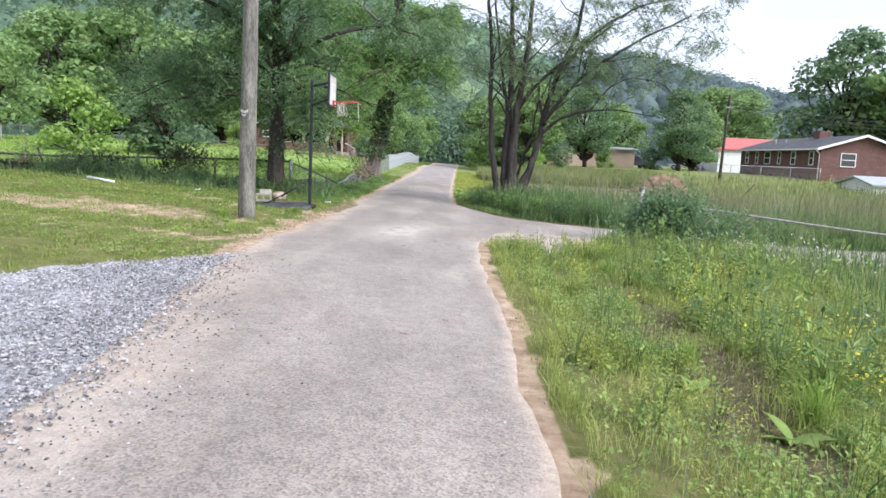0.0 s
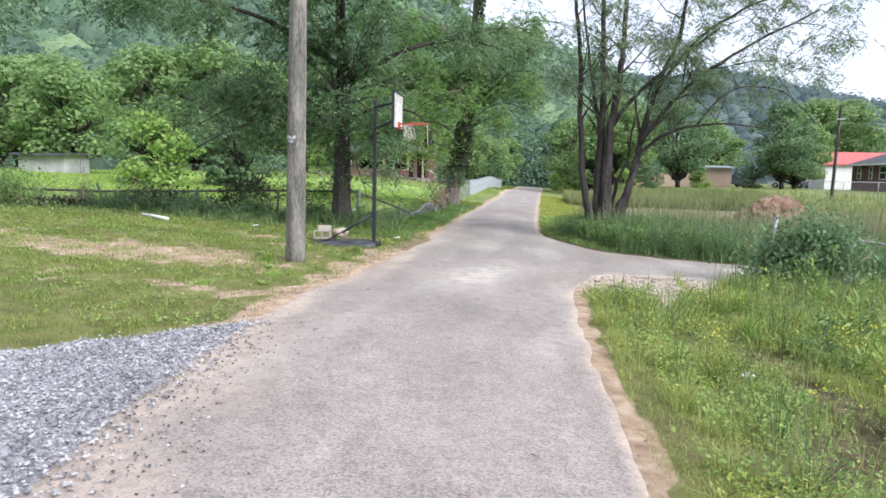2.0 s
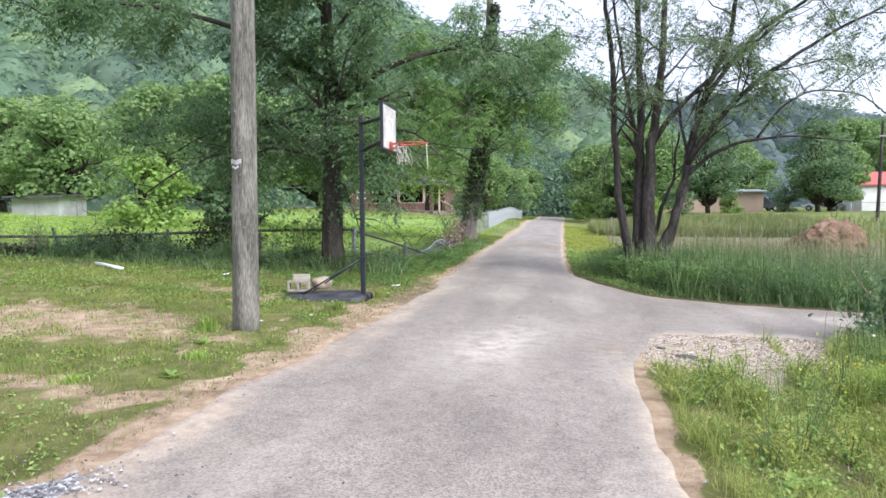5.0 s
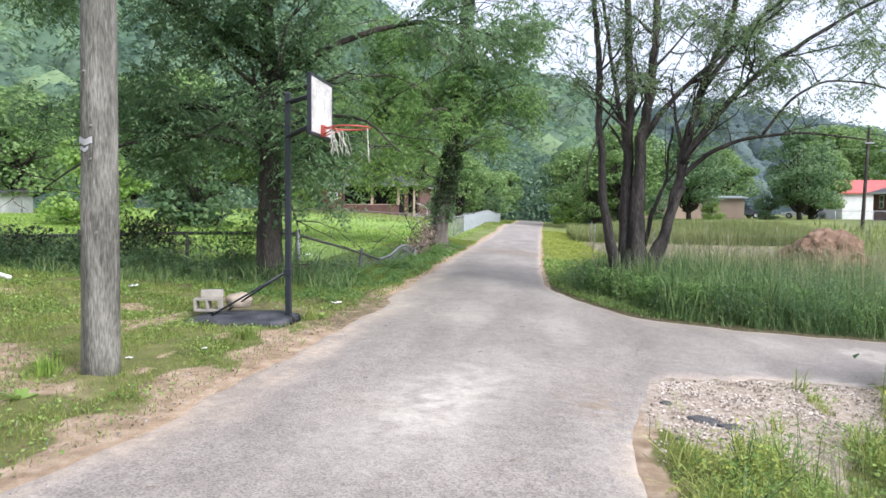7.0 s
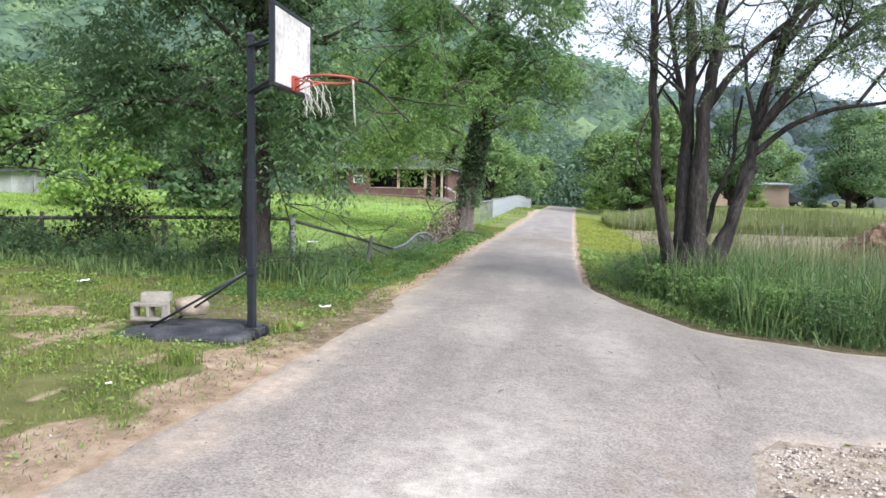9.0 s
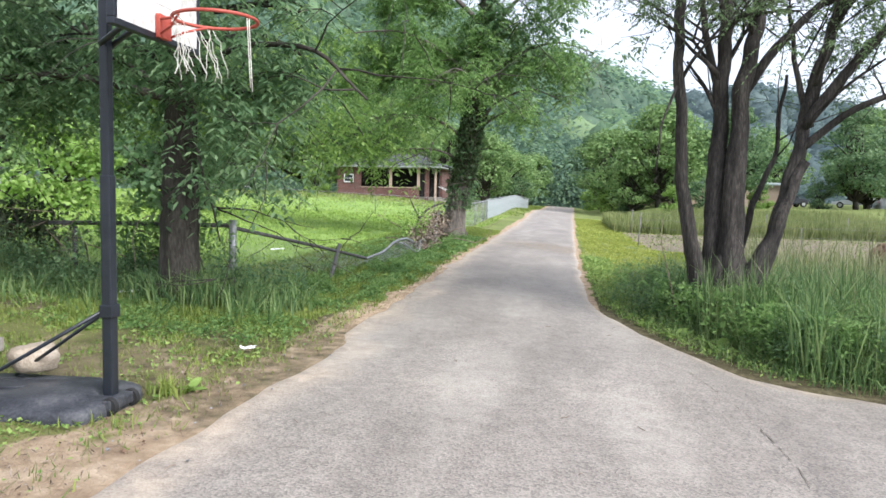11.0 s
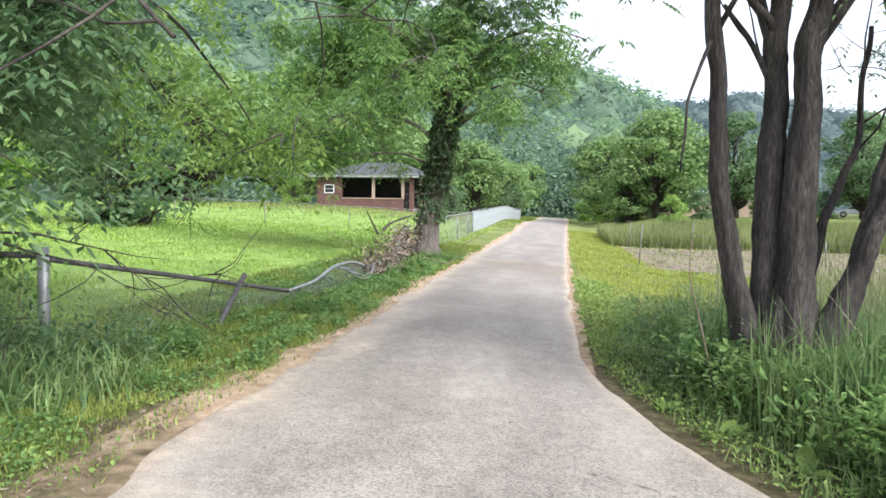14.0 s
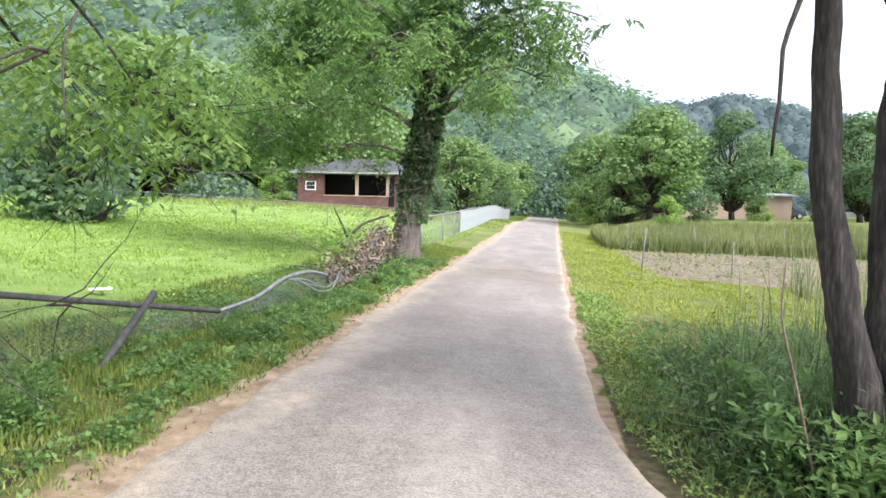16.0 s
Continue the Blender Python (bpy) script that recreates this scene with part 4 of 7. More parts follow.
def grow(start, way, length, r0, rnd, depth, bag, tips, spread=0.9, lift=0.1, ratio=0.62, kids=3, bend=0.3):
    """A limb with side limbs; gathers the tubes and the places where leaves sit."""
    pts, rad = limb(start, way, length, r0, rnd, bend, lift, 6 if depth else 4)
    bag.add(tube_arrays(pts, rad, 7 if r0 > 0.06 else 5 if r0 > 0.02 else 4))
    if depth == 0:
        tips.append(pts[1:])
        return
    if depth == 1:
        tips.append(pts[3:])
    for k in range(kids):
        i = int(rnd.integers(2, len(pts)))
        d = pts[i] - pts[i - 1]
        d = d / np.linalg.norm(d) + rnd.normal(0, spread, 3) * np.array([1, 1, 0.6])
        grow(pts[i], d, length * ratio * rnd.uniform(0.75, 1.2), max(rad[i] * 0.8, 0.006), rnd, depth - 1, bag, tips, spread, lift, ratio, kids, bend)


def along(points, steps=5):
    """A smooth run through a few points."""
    p = np.asarray(points, float)
    t = np.arange(len(p))
    u = np.linspace(0, len(p) - 1, (len(p) - 1) * steps + 1)
    q = np.stack([np.interp(u, t, p[:, k]) for k in range(3)], -1)
    for _ in range(3):
        q[1:-1] = 0.25 * q[:-2] + 0.5 * q[1:-1] + 0.25 * q[2:]
    return q


def big_tree(name, x, y, label, stems, limbs_at, twigs, leaves, leaf_size, leaf_mat, bark, seed, loose=0.3, frond=0.3, pairs=9, keep=None):
    """A large tree: stems and boughs as short runs (points, foot radius, tip radius, twigs on it), and a crown of single leaves on twigs."""
    rnd = np.random.default_rng(seed)
    root = thing(name, x, y, float(rise(x, y)), label, "tree")
    tips, wood = [], Bag()
    for kind, runs in (("trunk", stems), ("bough", limbs_at)):
        for pts, r0, r1, n in runs:
            q = along(pts, 12 if kind == "trunk" else 5)
            q = q + ripple(q[:, 2:3] * 3 + q[:, :1], np.array([[0.0, 5.0, 9.0]]), 2.0) * 0.02 * smooth(0, 0.6, np.linspace(0, 1, len(q)))[:, None]
            u = np.linspace(0, 1, len(q))
            rad = r0 + (r1 - r0) * u ** 0.8
            if kind == "trunk":
                rad = rad * (1 + (0.55 if len(stems) == 1 else 0.75) * np.exp(-(q[:, 2] + 0.1) / (0.38 if len(stems) == 1 else 0.55))) * (1 + 0.06 * ripple(q[:, 2] * 4, seed, 1.5))
                v, f = tube_arrays(q, rad, 30)
                ang = np.arange(30) * 2 * np.pi / 30
                zz = q[:, 2][:, None]
                ridge = 1 + 0.055 * np.sin(9 * ang[None] + 2.2 * ripple(zz * 2, ang[None] * 0.4 + seed, 1.5)) + 0.05 * ripple(zz * 1.5 + 3, 4 * np.sin(ang)[None] + seed, 1.0) + 0.03 * rnd.normal(0, 1, (len(q), 30))
                v = (v.reshape(len(q), 30, 3) - q[:, None]) * ridge[..., None] + q[:, None]
                put("trunk", v.reshape(-1, 3), f, bark, root, smooth_shade=True)
            else:
                Bag().add(tube_arrays(q, rad, 9)).put("bough", bark, root)
            for k in range(n):
                f = rnd.uniform(twigs["from"] if kind == "trunk" else 0.25, 1.0)
                i = min(len(q) - 1, int(f * len(q)))
                a = rnd.uniform(0, 6.28)
                d = np.array([math.cos(a), math.sin(a), rnd.uniform(*twigs["up"])]) + (q[i] - q[i - 1]) / (np.linalg.norm(q[i] - q[i - 1]) + 1e-6) * 0.6
                grow(q[i], d, twigs["length"] * rnd.uniform(0.6, 1.25), max(0.012, rad[i] * 0.42), rnd, twigs["depth"], wood, tips, twigs["spread"], twigs["lift"], 0.62, twigs["kids"], 0.35)
    ob = wood.put("branchwork", bark, root)
    ob["kind"] = "stuff"
    v, f = fronds(tips, leaves, pairs, frond, leaf_size, rnd, loose, keep)
    ob = put("crown", v, f, leaf_mat, root)
    ob["kind"] = "stuff"
    return root


def ivy(root, x, y, r, h0, h1, n, size, mat, seed, lean=(0, 0)):
    rnd = np.random.default_rng(seed)
    h = rnd.uniform(h0, h1, n)
    a = rnd.uniform(0, 6.28, n)
    rr = r * (1.0 - 0.08 * h) + np.abs(rnd.normal(0, 0.07, n))
    c = np.stack([x + np.cos(a) * rr + lean[0] * h, y + np.sin(a) * rr + lean[1] * h, h], -1)
    v, f = leaf_arrays(c, size, rnd, 0.8, 0.8)
    ob = put("ivy", v, f, mat, root, "climbing leaves on the bark")
    return ob


oak = {"from": 0.38, "up": (-0.1, 0.7), "length": 2.2, "lift": 0.0, "spread": 0.75, "kids": 3, "depth": 2}
t1 = big_tree("tree", -4.62, 19.4, "large leafy tree with dark trunk beside the fence",
              [([(0, 0, -0.3), (0.0, 0, 1.5), (0.02, 0.05, 3.2), (-0.1, 0.1, 5.5), (0.1, 0, 9.0)], 0.235, 0.08, 22)],
              [([(0, 0, 2.5), (0.9, -0.3, 2.9), (1.9, -0.7, 2.75), (2.5, -0.9, 2.2)], 0.05, 0.012, 5), ([(0, 0, 2.9), (0.15, 1.0, 3.2), (0.2, 2.2, 2.9), (0.05, 3.3, 2.3)], 0.045, 0.01, 6),
               ([(0, 0, 2.3), (-1.2, -0.4, 2.6), (-2.6, -0.7, 2.3), (-3.6, -0.9, 1.6)], 0.06, 0.012, 6), ([(0, 0, 2.7), (-1.2, 0.5, 3.2), (-2.8, 0.8, 3.1), (-4.2, 1.0, 2.5)], 0.07, 0.012, 6),
               ([(0, 0, 3.4), (1.3, 0.1, 4.2), (2.8, 0.4, 4.6), (3.8, 0.5, 4.3)], 0.08, 0.015, 6), ([(0, 0, 3.8), (-1.5, -0.9, 4.8), (-3.4, -1.6, 5.2), (-4.8, -2.0, 4.9)], 0.08, 0.015, 7),
               ([(0, 0, 4.2), (0.3, -1.2, 5.2), (0.5, -2.2, 5.9)], 0.07, 0.015, 6), ([(0, 0, 1.9), (0.35, -0.25, 1.8), (0.55, -0.4, 1.2), (0.75, -0.5, 0.75)], 0.025, 0.008, 2),
               ([(0, 0, 3.0), (-0.9, 1.2, 3.6), (-2.2, 2.3, 3.4), (-2.8, 3.0, 2.8)], 0.05, 0.012, 6),
               ([(0, 0, 2.9), (0.6, 0.9, 3.3), (1.2, 1.6, 2.9), (1.6, 2.0, 2.1)], 0.035, 0.008, 0)],
              dict(oak, length=1.6, lift=-0.25, **{"from": 0.3}), 15500, 0.105, M_LEAF_D, M_BARK, 41, 0.20, 0.34, 9, lambda c, r: (r.uniform(0, 1, len(c)) < np.where((c[:, 0] > -0.3) & (c[:, 1] > 0.3), 0.2, 1.0)) & (c[:, 2] > 1.2 + 0.5 * np.clip(-c[:, 0] - 0.6, 0, 3)) & ((c[:, 1] > -1.6) | (c[:, 2] > 3.7)) & ((c[:, 0] < 1.7) | (c[:, 2] > 3.9)) & ((c[:, 1] < 0.7) | (c[:, 0] < 0.45) | (c[:, 2] > 4.0)))
ivy(t1, 0, 0, 0.20, 0.8, 4.0, 500, 0.09, M_LEAF_D, 42)
rt1 = np.random.default_rng(49)
spray = [np.array(p) + rt1.normal(0, 1, (16, 3)) * np.array([0.42, 0.4, 0.3]) for p in ((0.5, 1.2, 2.7), (0.2, 2.2, 2.6), (0.0, 3.0, 2.2), (-0.8, 1.5, 2.4), (-1.6, 1.8, 2.6), (0.7, 1.9, 3.2), (-0.4, 2.6, 3.0), (1.1, 1.6, 2.7), (1.5, 1.9, 2.2), (1.45, 2.1, 1.75))]
v_, f_ = fronds(spray, 560, 9, 0.34, 0.10, rt1, 0.16)
put("hanging_sprays", v_, f_, M_LEAF_Y, t1, "bright drooping leaf sprays")["kind"] = "stuff"
t2 = big_tree("tree", -3.62, 33.6, "leafy roadside tree with ivy on a leaning trunk",
              [([(0, 0, -0.3), (0.14, 0, 0.9), (0.40, 0, 2.1), (0.62, 0, 3.6), (0.74, 0.1, 5.0), (0.98, 0.1, 9.5)], 0.33, 0.12, 7)],
              [([(0.4, 0, 2.3), (-0.5, -0.3, 2.75), (-1.6, -0.6, 2.7), (-2.6, -0.8, 2.3)], 0.05, 0.010, 6), ([(0.55, 0, 2.9), (-0.4, -0.3, 3.6), (-1.7, -0.5, 3.8), (-2.9, -0.7, 3.4)], 0.07, 0.012, 8),
               ([(0.62, 0, 3.5), (-0.3, 0.3, 4.5), (-1.6, 0.3, 5.0), (-3.0, 0.2, 4.7)], 0.08, 0.015, 9), ([(0.72, 0, 4.5), (-0.2, -0.4, 5.6), (-1.6, -0.8, 6.2), (-3.2, -1.0, 6.0)], 0.08, 0.015, 9),
               ([(0.62, 0, 3.4), (1.4, -0.3, 4.2), (2.4, -0.5, 4.5), (3.2, -0.6, 4.1)], 0.06, 0.012, 6), ([(0.74, 0, 4.6), (1.8, -0.2, 5.5), (3.0, -0.4, 5.9), (4.1, -0.5, 5.5)], 0.08, 0.015, 8),
               ([(0.7, 0, 4.0), (0.6, -1.3, 4.8), (0.4, -2.6, 4.7)], 0.07, 0.015, 7), ([(0.85, 0, 6.0), (2.0, 0.1, 7.4), (3.4, 0.1, 8.0), (4.6, 0.1, 7.8)], 0.08, 0.015, 9),
               ([(0.85, 0, 6.4), (-0.6, 0, 7.8), (-2.2, 0.2, 8.4), (-3.4, 0.2, 8.1)], 0.08, 0.015, 9), ([(0.3, 0, 1.6), (0.75, -0.5, 1.9), (1.0, -0.8, 1.55)], 0.03, 0.008, 1), ([(0.75, 0, 4.8), (0.3, 1.2, 5.8), (-0.4, 2.4, 6.2)], 0.07, 0.015, 6)],
              dict(oak, up=(-0.5, 0.2), length=1.35, lift=-0.25, **{"from": 0.5}), 15500, 0.12, M_LEAF, M_BARK_LIGHT, 43, 0.20, 0.36, 9, lambda c, r: (r.uniform(0, 1, len(c)) < np.where(c[:, 2] > 4.6, 1.0, 0.42) * np.where(c[:, 0] > 2.4, np.where(c[:, 2] > 5.6, 0.8, 0.4), 1.0)) & (c[:, 0] < 3.7) & (c[:, 2] > 2.2) & ((c[:, 2] > 3.4) | (c[:, 0] < 0.2) | (c[:, 0] > 1.3)))
ivy(t2, 0, 0, 0.34, 0.9, 2.3, 700, 0.11, M_LEAF_D, 44, (0.18, 0))
ivy(t2, 0, 0, 0.34, 1.6, 4.6, 2200, 0.12, M_VINE, 47, (0.165, 0))
ivy(t2, 0.15, 0, 0.30, 4.4, 9.2, 1600, 0.14, M_VINE, 51, (0.115, 0))
ivy(t2, 0, 0, 0.42, 2.4, 6.5, 1500, 0.13, M_LEAF_D, 50, (0.165, 0))
rt2 = np.random.default_rng(48)
hang = [np.array([3.5, -0.6, 5.1]) + rt2.normal(0, 1, (14, 3)) * np.array([0.45, 0.4, 0.5]), np.array([2.6, -0.7, 5.9]) + rt2.normal(0, 1, (14, 3)) * np.array([0.6, 0.4, 0.4]), np.array([1.4, -0.8, 6.3]) + rt2.normal(0, 1, (14, 3)) * np.array([0.6, 0.4, 0.4])]
v_, f_ = fronds(hang, 130, 7, 0.5, 0.24, rt2, 0.15)
put("hanging_leaves", v_, f_, M_LEAF_D, t2, "large dark hanging leaves")["kind"] = "stuff"
locust = {"from": 0.5, "up": (-0.1, 0.7), "length": 1.5, "lift": 0.05, "spread": 0.7, "kids": 3, "depth": 2}
t3 = big_tree("tree", 1.75, 21.2, "many-stemmed locust tree with sparse feathery leaves",
              [([(-0.14, -0.06, -0.3), (-0.26, -0.08, 0.45), (-0.40, -0.1, 1.0), (-0.55, -0.12, 1.7), (-0.64, -0.15, 3.3), (-0.66, -0.1, 4.6), (-0.9, 0, 6.4)], 0.12, 0.04, 4),
               ([(-0.06, 0.02, -0.3), (-0.10, 0.05, 0.9), (-0.11, 0.08, 1.9), (-0.08, 0.1, 2.8), (-0.04, 0.15, 3.7), (-0.08, 0.2, 4.6), (-0.2, 0.3, 7.2)], 0.15, 0.05, 7),
               ([(0.06, -0.08, -0.3), (0.07, -0.1, 0.9), (0.08, -0.1, 1.9), (0.12, -0.05, 2.8), (0.28, 0.0, 3.7), (0.38, 0.1, 4.6), (0.45, 0.3, 7.2)], 0.17, 0.05, 8),
               ([(0.14, 0, -0.3), (0.28, 0, 0.35), (0.50, 0, 0.85), (0.68, 0, 1.5), (0.86, 0, 2.4), (1.02, 0.1, 3.1), (1.32, 0.15, 4.1), (1.76, 0.2, 5.1), (1.95, 0.3, 6.6)], 0.125, 0.04, 8),
               ([(0.05, 0.1, -0.3), (0.16, 0.16, 0.6), (0.40, 0.25, 1.6), (0.62, 0.3, 2.1), (0.8, 0.5, 3.2)], 0.06, 0.02, 3),
               ([(0.06, -0.12, -0.3), (0.3, -0.16, 0.7), (0.62, -0.15, 1.4), (0.88, -0.05, 2.1)], 0.085, 0.06, 0)],
              [([(-0.06, 0.1, 2.8), (-0.25, 0.2, 3.5), (-0.4, 0.25, 4.5), (-0.7, 0.3, 6.4)], 0.06, 0.025, 5), ([(0.15, 0.1, 2.9), (0.6, 0, 3.6), (1.5, -0.1, 4.4), (2.6, -0.3, 5.3)], 0.075, 0.02, 7),
               ([(0.86, 0, 2.5), (1.5, -0.2, 3.45), (2.2, -0.3, 4.15), (3.4, -0.5, 4.95), (4.7, -0.7, 5.6)], 0.075, 0.02, 9), ([(0.82, 0, 2.2), (1.4, -0.2, 2.75), (2.1, -0.3, 2.95), (2.8, -0.35, 3.02), (4.0, -0.4, 2.85)], 0.055, 0.012, 4),
               ([(2.2, -0.3, 2.98), (2.65, -0.3, 3.6), (3.2, -0.35, 3.92), (4.2, -0.4, 3.8), (4.9, -0.5, 3.0)], 0.03, 0.010, 4), ([(-0.02, 0.1, 2.4), (-0.25, 0.1, 3.0), (-0.5, 0.1, 3.35)], 0.04, 0.015, 2),
               ([(0.95, 0, 2.5), (0.8, 0.15, 3.2), (0.7, 0.2, 4.0)], 0.05, 0.02, 4), ([(1.2, 0.1, 3.8), (2.2, 0.3, 5.2), (3.6, 0.4, 6.1), (5.4, 0.4, 6.4)], 0.06, 0.015, 9),
               ([(-0.64, -0.15, 3.0), (-0.85, -0.3, 2.6), (-0.9, -0.35, 1.9)], 0.02, 0.008, 0)],
              locust, 9500, 0.064, M_LOCUST, M_BARK2, 45, 0.07, 0.25, 11, lambda c, r: (c[:, 2] > 2.6 - 0.25 * np.clip(c[:, 0] - 1, 0, 3)) & (r.uniform(0, 1, len(c)) < 0.12 + 0.17 * (c[:, 2] - 2.6) + 0.2 * np.maximum(c[:, 0] - 0.8, 0)))


q3 = along([(0, 0, -0.3), (0.0, 0, 0.1), (0.02, 0, 0.5), (0.04, 0, 0.85), (0.04, 0, 1.15)], 6)
v3, f3_ = tube_arrays(q3, np.interp(q3[:, 2], [-0.3, 0.05, 0.5, 0.85, 1.15], [0.54, 0.42, 0.30, 0.20, 0.08]), 36)
a3 = np.arange(36) * 2 * np.pi / 36
r3 = 1 + 0.20 * np.sin(5 * a3[None] + 0.6) + 0.10 * np.sin(11 * a3[None] + 3 * q3[:, 2][:, None]) + 0.03 * np.random.default_rng(46).normal(0, 1, (len(q3), 36))
v3 = (v3.reshape(len(q3), 36, 3) - q3[:, None]) * np.stack([r3 * 1.15, r3 * 0.9, np.ones_like(r3)], -1) + q3[:, None]
put("stump", v3.reshape(-1, 3), f3_, M_BARK2, t3, smooth_shade=True)


def crown_tree(name, seed, h, r, mat, label, n=2600, size=0.34, trunk=0.28, stem=0.14, squash=1.0, bark=None):
    """A tree seen from some way off: forked trunk and a crown of many leaf clumps gathered in lobes with gaps."""
    rnd = np.random.default_rng(seed)
    root = thing(name, 0, 0, 0, label, "tree", "trees along the field")
    pts, rad = limb((0, 0, -0.3), (rnd.normal(0, 0.05), rnd.normal(0, 0.05), 1), h * 0.8, trunk, rnd, 0.1, 0.1, 8)
    bag = Bag().add(tube_arrays(pts, rad, 9))
    lobes = []
    for k in range(int(24 + r * 5)):
        a, u = rnd.uniform(0, 6.28), rnd.uniform(0, 1)
        zc = h * (stem + (1 - stem) * (0.08 + 0.84 * u))
        rr = r * math.sqrt(max(0.05, 1 - (2 * u - 0.85) ** 2 * 0.9)) * rnd.uniform(0.35, 0.85)
        cc = np.array([math.cos(a) * rr, math.sin(a) * rr, zc])
        lobes.append((cc, r * rnd.uniform(0.18, 0.40)))
        i = min(len(pts) - 1, max(1, int(8 * (zc - 0.15 * h) / h)))
        q = np.linspace(pts[i], cc, 4)
        q[1:3] += rnd.normal(0, 0.08 * r, (2, 3))
        bag.add(tube_arrays(q, np.linspace(rad[i] * 0.5 + 0.02, 0.015, 4), 5))
    bag.put("trunk", bark or M_BARK, root)
    each = n // len(lobes)
    cs, ns = [], []
    for cc, lr in lobes:
        d = rnd.normal(0, 1, (each, 3))
        d /= np.linalg.norm(d, axis=1)[:, None]
        rad_ = lr * rnd.uniform(0.55, 1.1, each)[:, None] ** 0.5
        cs.append(cc + d * rad_ * np.array([1, 1, 0.72 * squash]))
        ns.append(d)
    v, f = lobe_leaves(np.vstack(cs), np.vstack(ns), size, rnd, 0.45)
    ob = put("crown", v, f, mat, root)
    ob["kind"] = "stuff"
    return root


def bush_tree(*a, **k):
    return crown_tree(*a, stem=0.02, **k)


forms = [crown_tree("tree", 51, 10.0, 4.2, M_LEAF_SOFT, "broad green field tree with a full crown", 9000, 0.29, stem=0.05),
         crown_tree("tree", 52, 12.0, 4.4, M_LEAF_D, "tall dark green tree with a dense crown", 6500, 0.32),
         crown_tree("tree", 53, 8.0, 3.6, M_LEAF_SOFT, "light green leafy tree", 6500, 0.27, stem=0.04),
         bush_tree("bush", 54, 3.4, 2.0, M_LEAF_Y, "light green rounded bush", 3400, 0.19, 0.08),
         bush_tree("bush", 55, 4.6, 2.3, M_LEAF_D, "dark green dense bush", 3600, 0.20, 0.1)]
SPOTS = [  # form, x, y, scale, turn
    (0, 7.7, 75, 0.88, 0), (1, 13.8, 75, 0.70, 40), (0, 4.8, 88, 0.85, 80), (0, 10.8, 84, 0.8, 115), (2, 5.4, 75, 0.55, 15), (2, 6.5, 96, 0.95, 20), (0, 21, 92, 0.8, 130), (1, 25, 80, 0.75, 10),
    (2, 29, 88, 0.95, 200), (0, 41, 114, 1.3, 70), (1, 55, 104, 1.75, 150), (0, 61, 96, 1.9, 300), (1, 68, 90, 1.9, 20), (0, 48, 124, 1.4, 15), (2, 12, 108, 1.0, 95),
    (1, 4.5, 124, 0.95, 60), (0, -0.5, 138, 0.9, 10), (2, -5.5, 120, 1.0, 210), (2, -7.2, 98, 0.95, 33), (0, -8.2, 84, 0.75, 77), (2, -6.8, 108, 0.9, 140),
    (2, -22, 84, 1.2, 50), (2, -24, 77, 1.6, 190), (2, -20, 88, 1.5, 260), (2, -30, 70, 1.65, 20), (0, -36, 68, 1.2, 110), (2, -42, 60, 1.3, 310), (0, -47, 52, 1.15, 45),
    (2, -52, 44, 1.3, 100), (2, -38, 50, 1.0, 215), (0, -44, 38, 1.0, 150), (0, -38, 80, 1.3, 0), (2, -14, 94, 1.2, 64), (0, -19, 100, 1.2, 12), (0, -34, 34, 0.9, 280),
    (2, -27, 42, 0.8, 130), (0, -50, 30, 1.1, 75), (1, -42, 22, 1.0, 190), (2, -32, 44, 0.9, 33)]
made = set()
wide = 1.25
for k, sx, sy, sc, turn in SPOTS:
    m = pose(sx, sy, float(rise(sx, sy)), 0, 0, turn) @ Matrix.Diagonal((sc * wide, sc * wide, sc, 1))
    if k in made:
        ob = copy_thing(forms[k], m)
        ob.scale = (sc * wide, sc * wide, sc)
    else:
        forms[k].matrix_world = m
        made.add(k)
wide = 1.1
for k, sx, sy, sc, turn in [(3, -17.6, 33.8, 1.05, 0), (4, -15.0, 38, 1.15, 20), (4, -25, 30, 0.9, 130), (3, -29, 28, 1.2, 200), (3, -19.5, 66, 0.6, 90),
                            (4, -7.8, 67, 0.55, 10), (3, 7.5, 66, 0.6, 0), (4, 10.5, 70, 0.6, 40), (3, 16, 76, 0.55, 70), (4, 6, 78, 0.9, 15), (3, 4.6, 86, 0.8, 120), (4, 22, 80, 0.6, 250), (4, -5.5, 96, 0.9, 50), (3, 3.8, 104, 1.0, 170)]:
    m = pose(sx, sy, float(rise(sx, sy)) - 0.3 * sc, 0, 0, turn) @ Matrix.Diagonal((sc * wide, sc * wide, sc, 1))
    if k in made:
        ob = copy_thing(forms[k], m)
        ob.scale = (sc * wide, sc * wide, sc)
    else:
        forms[k].matrix_world = m
        made.add(k)


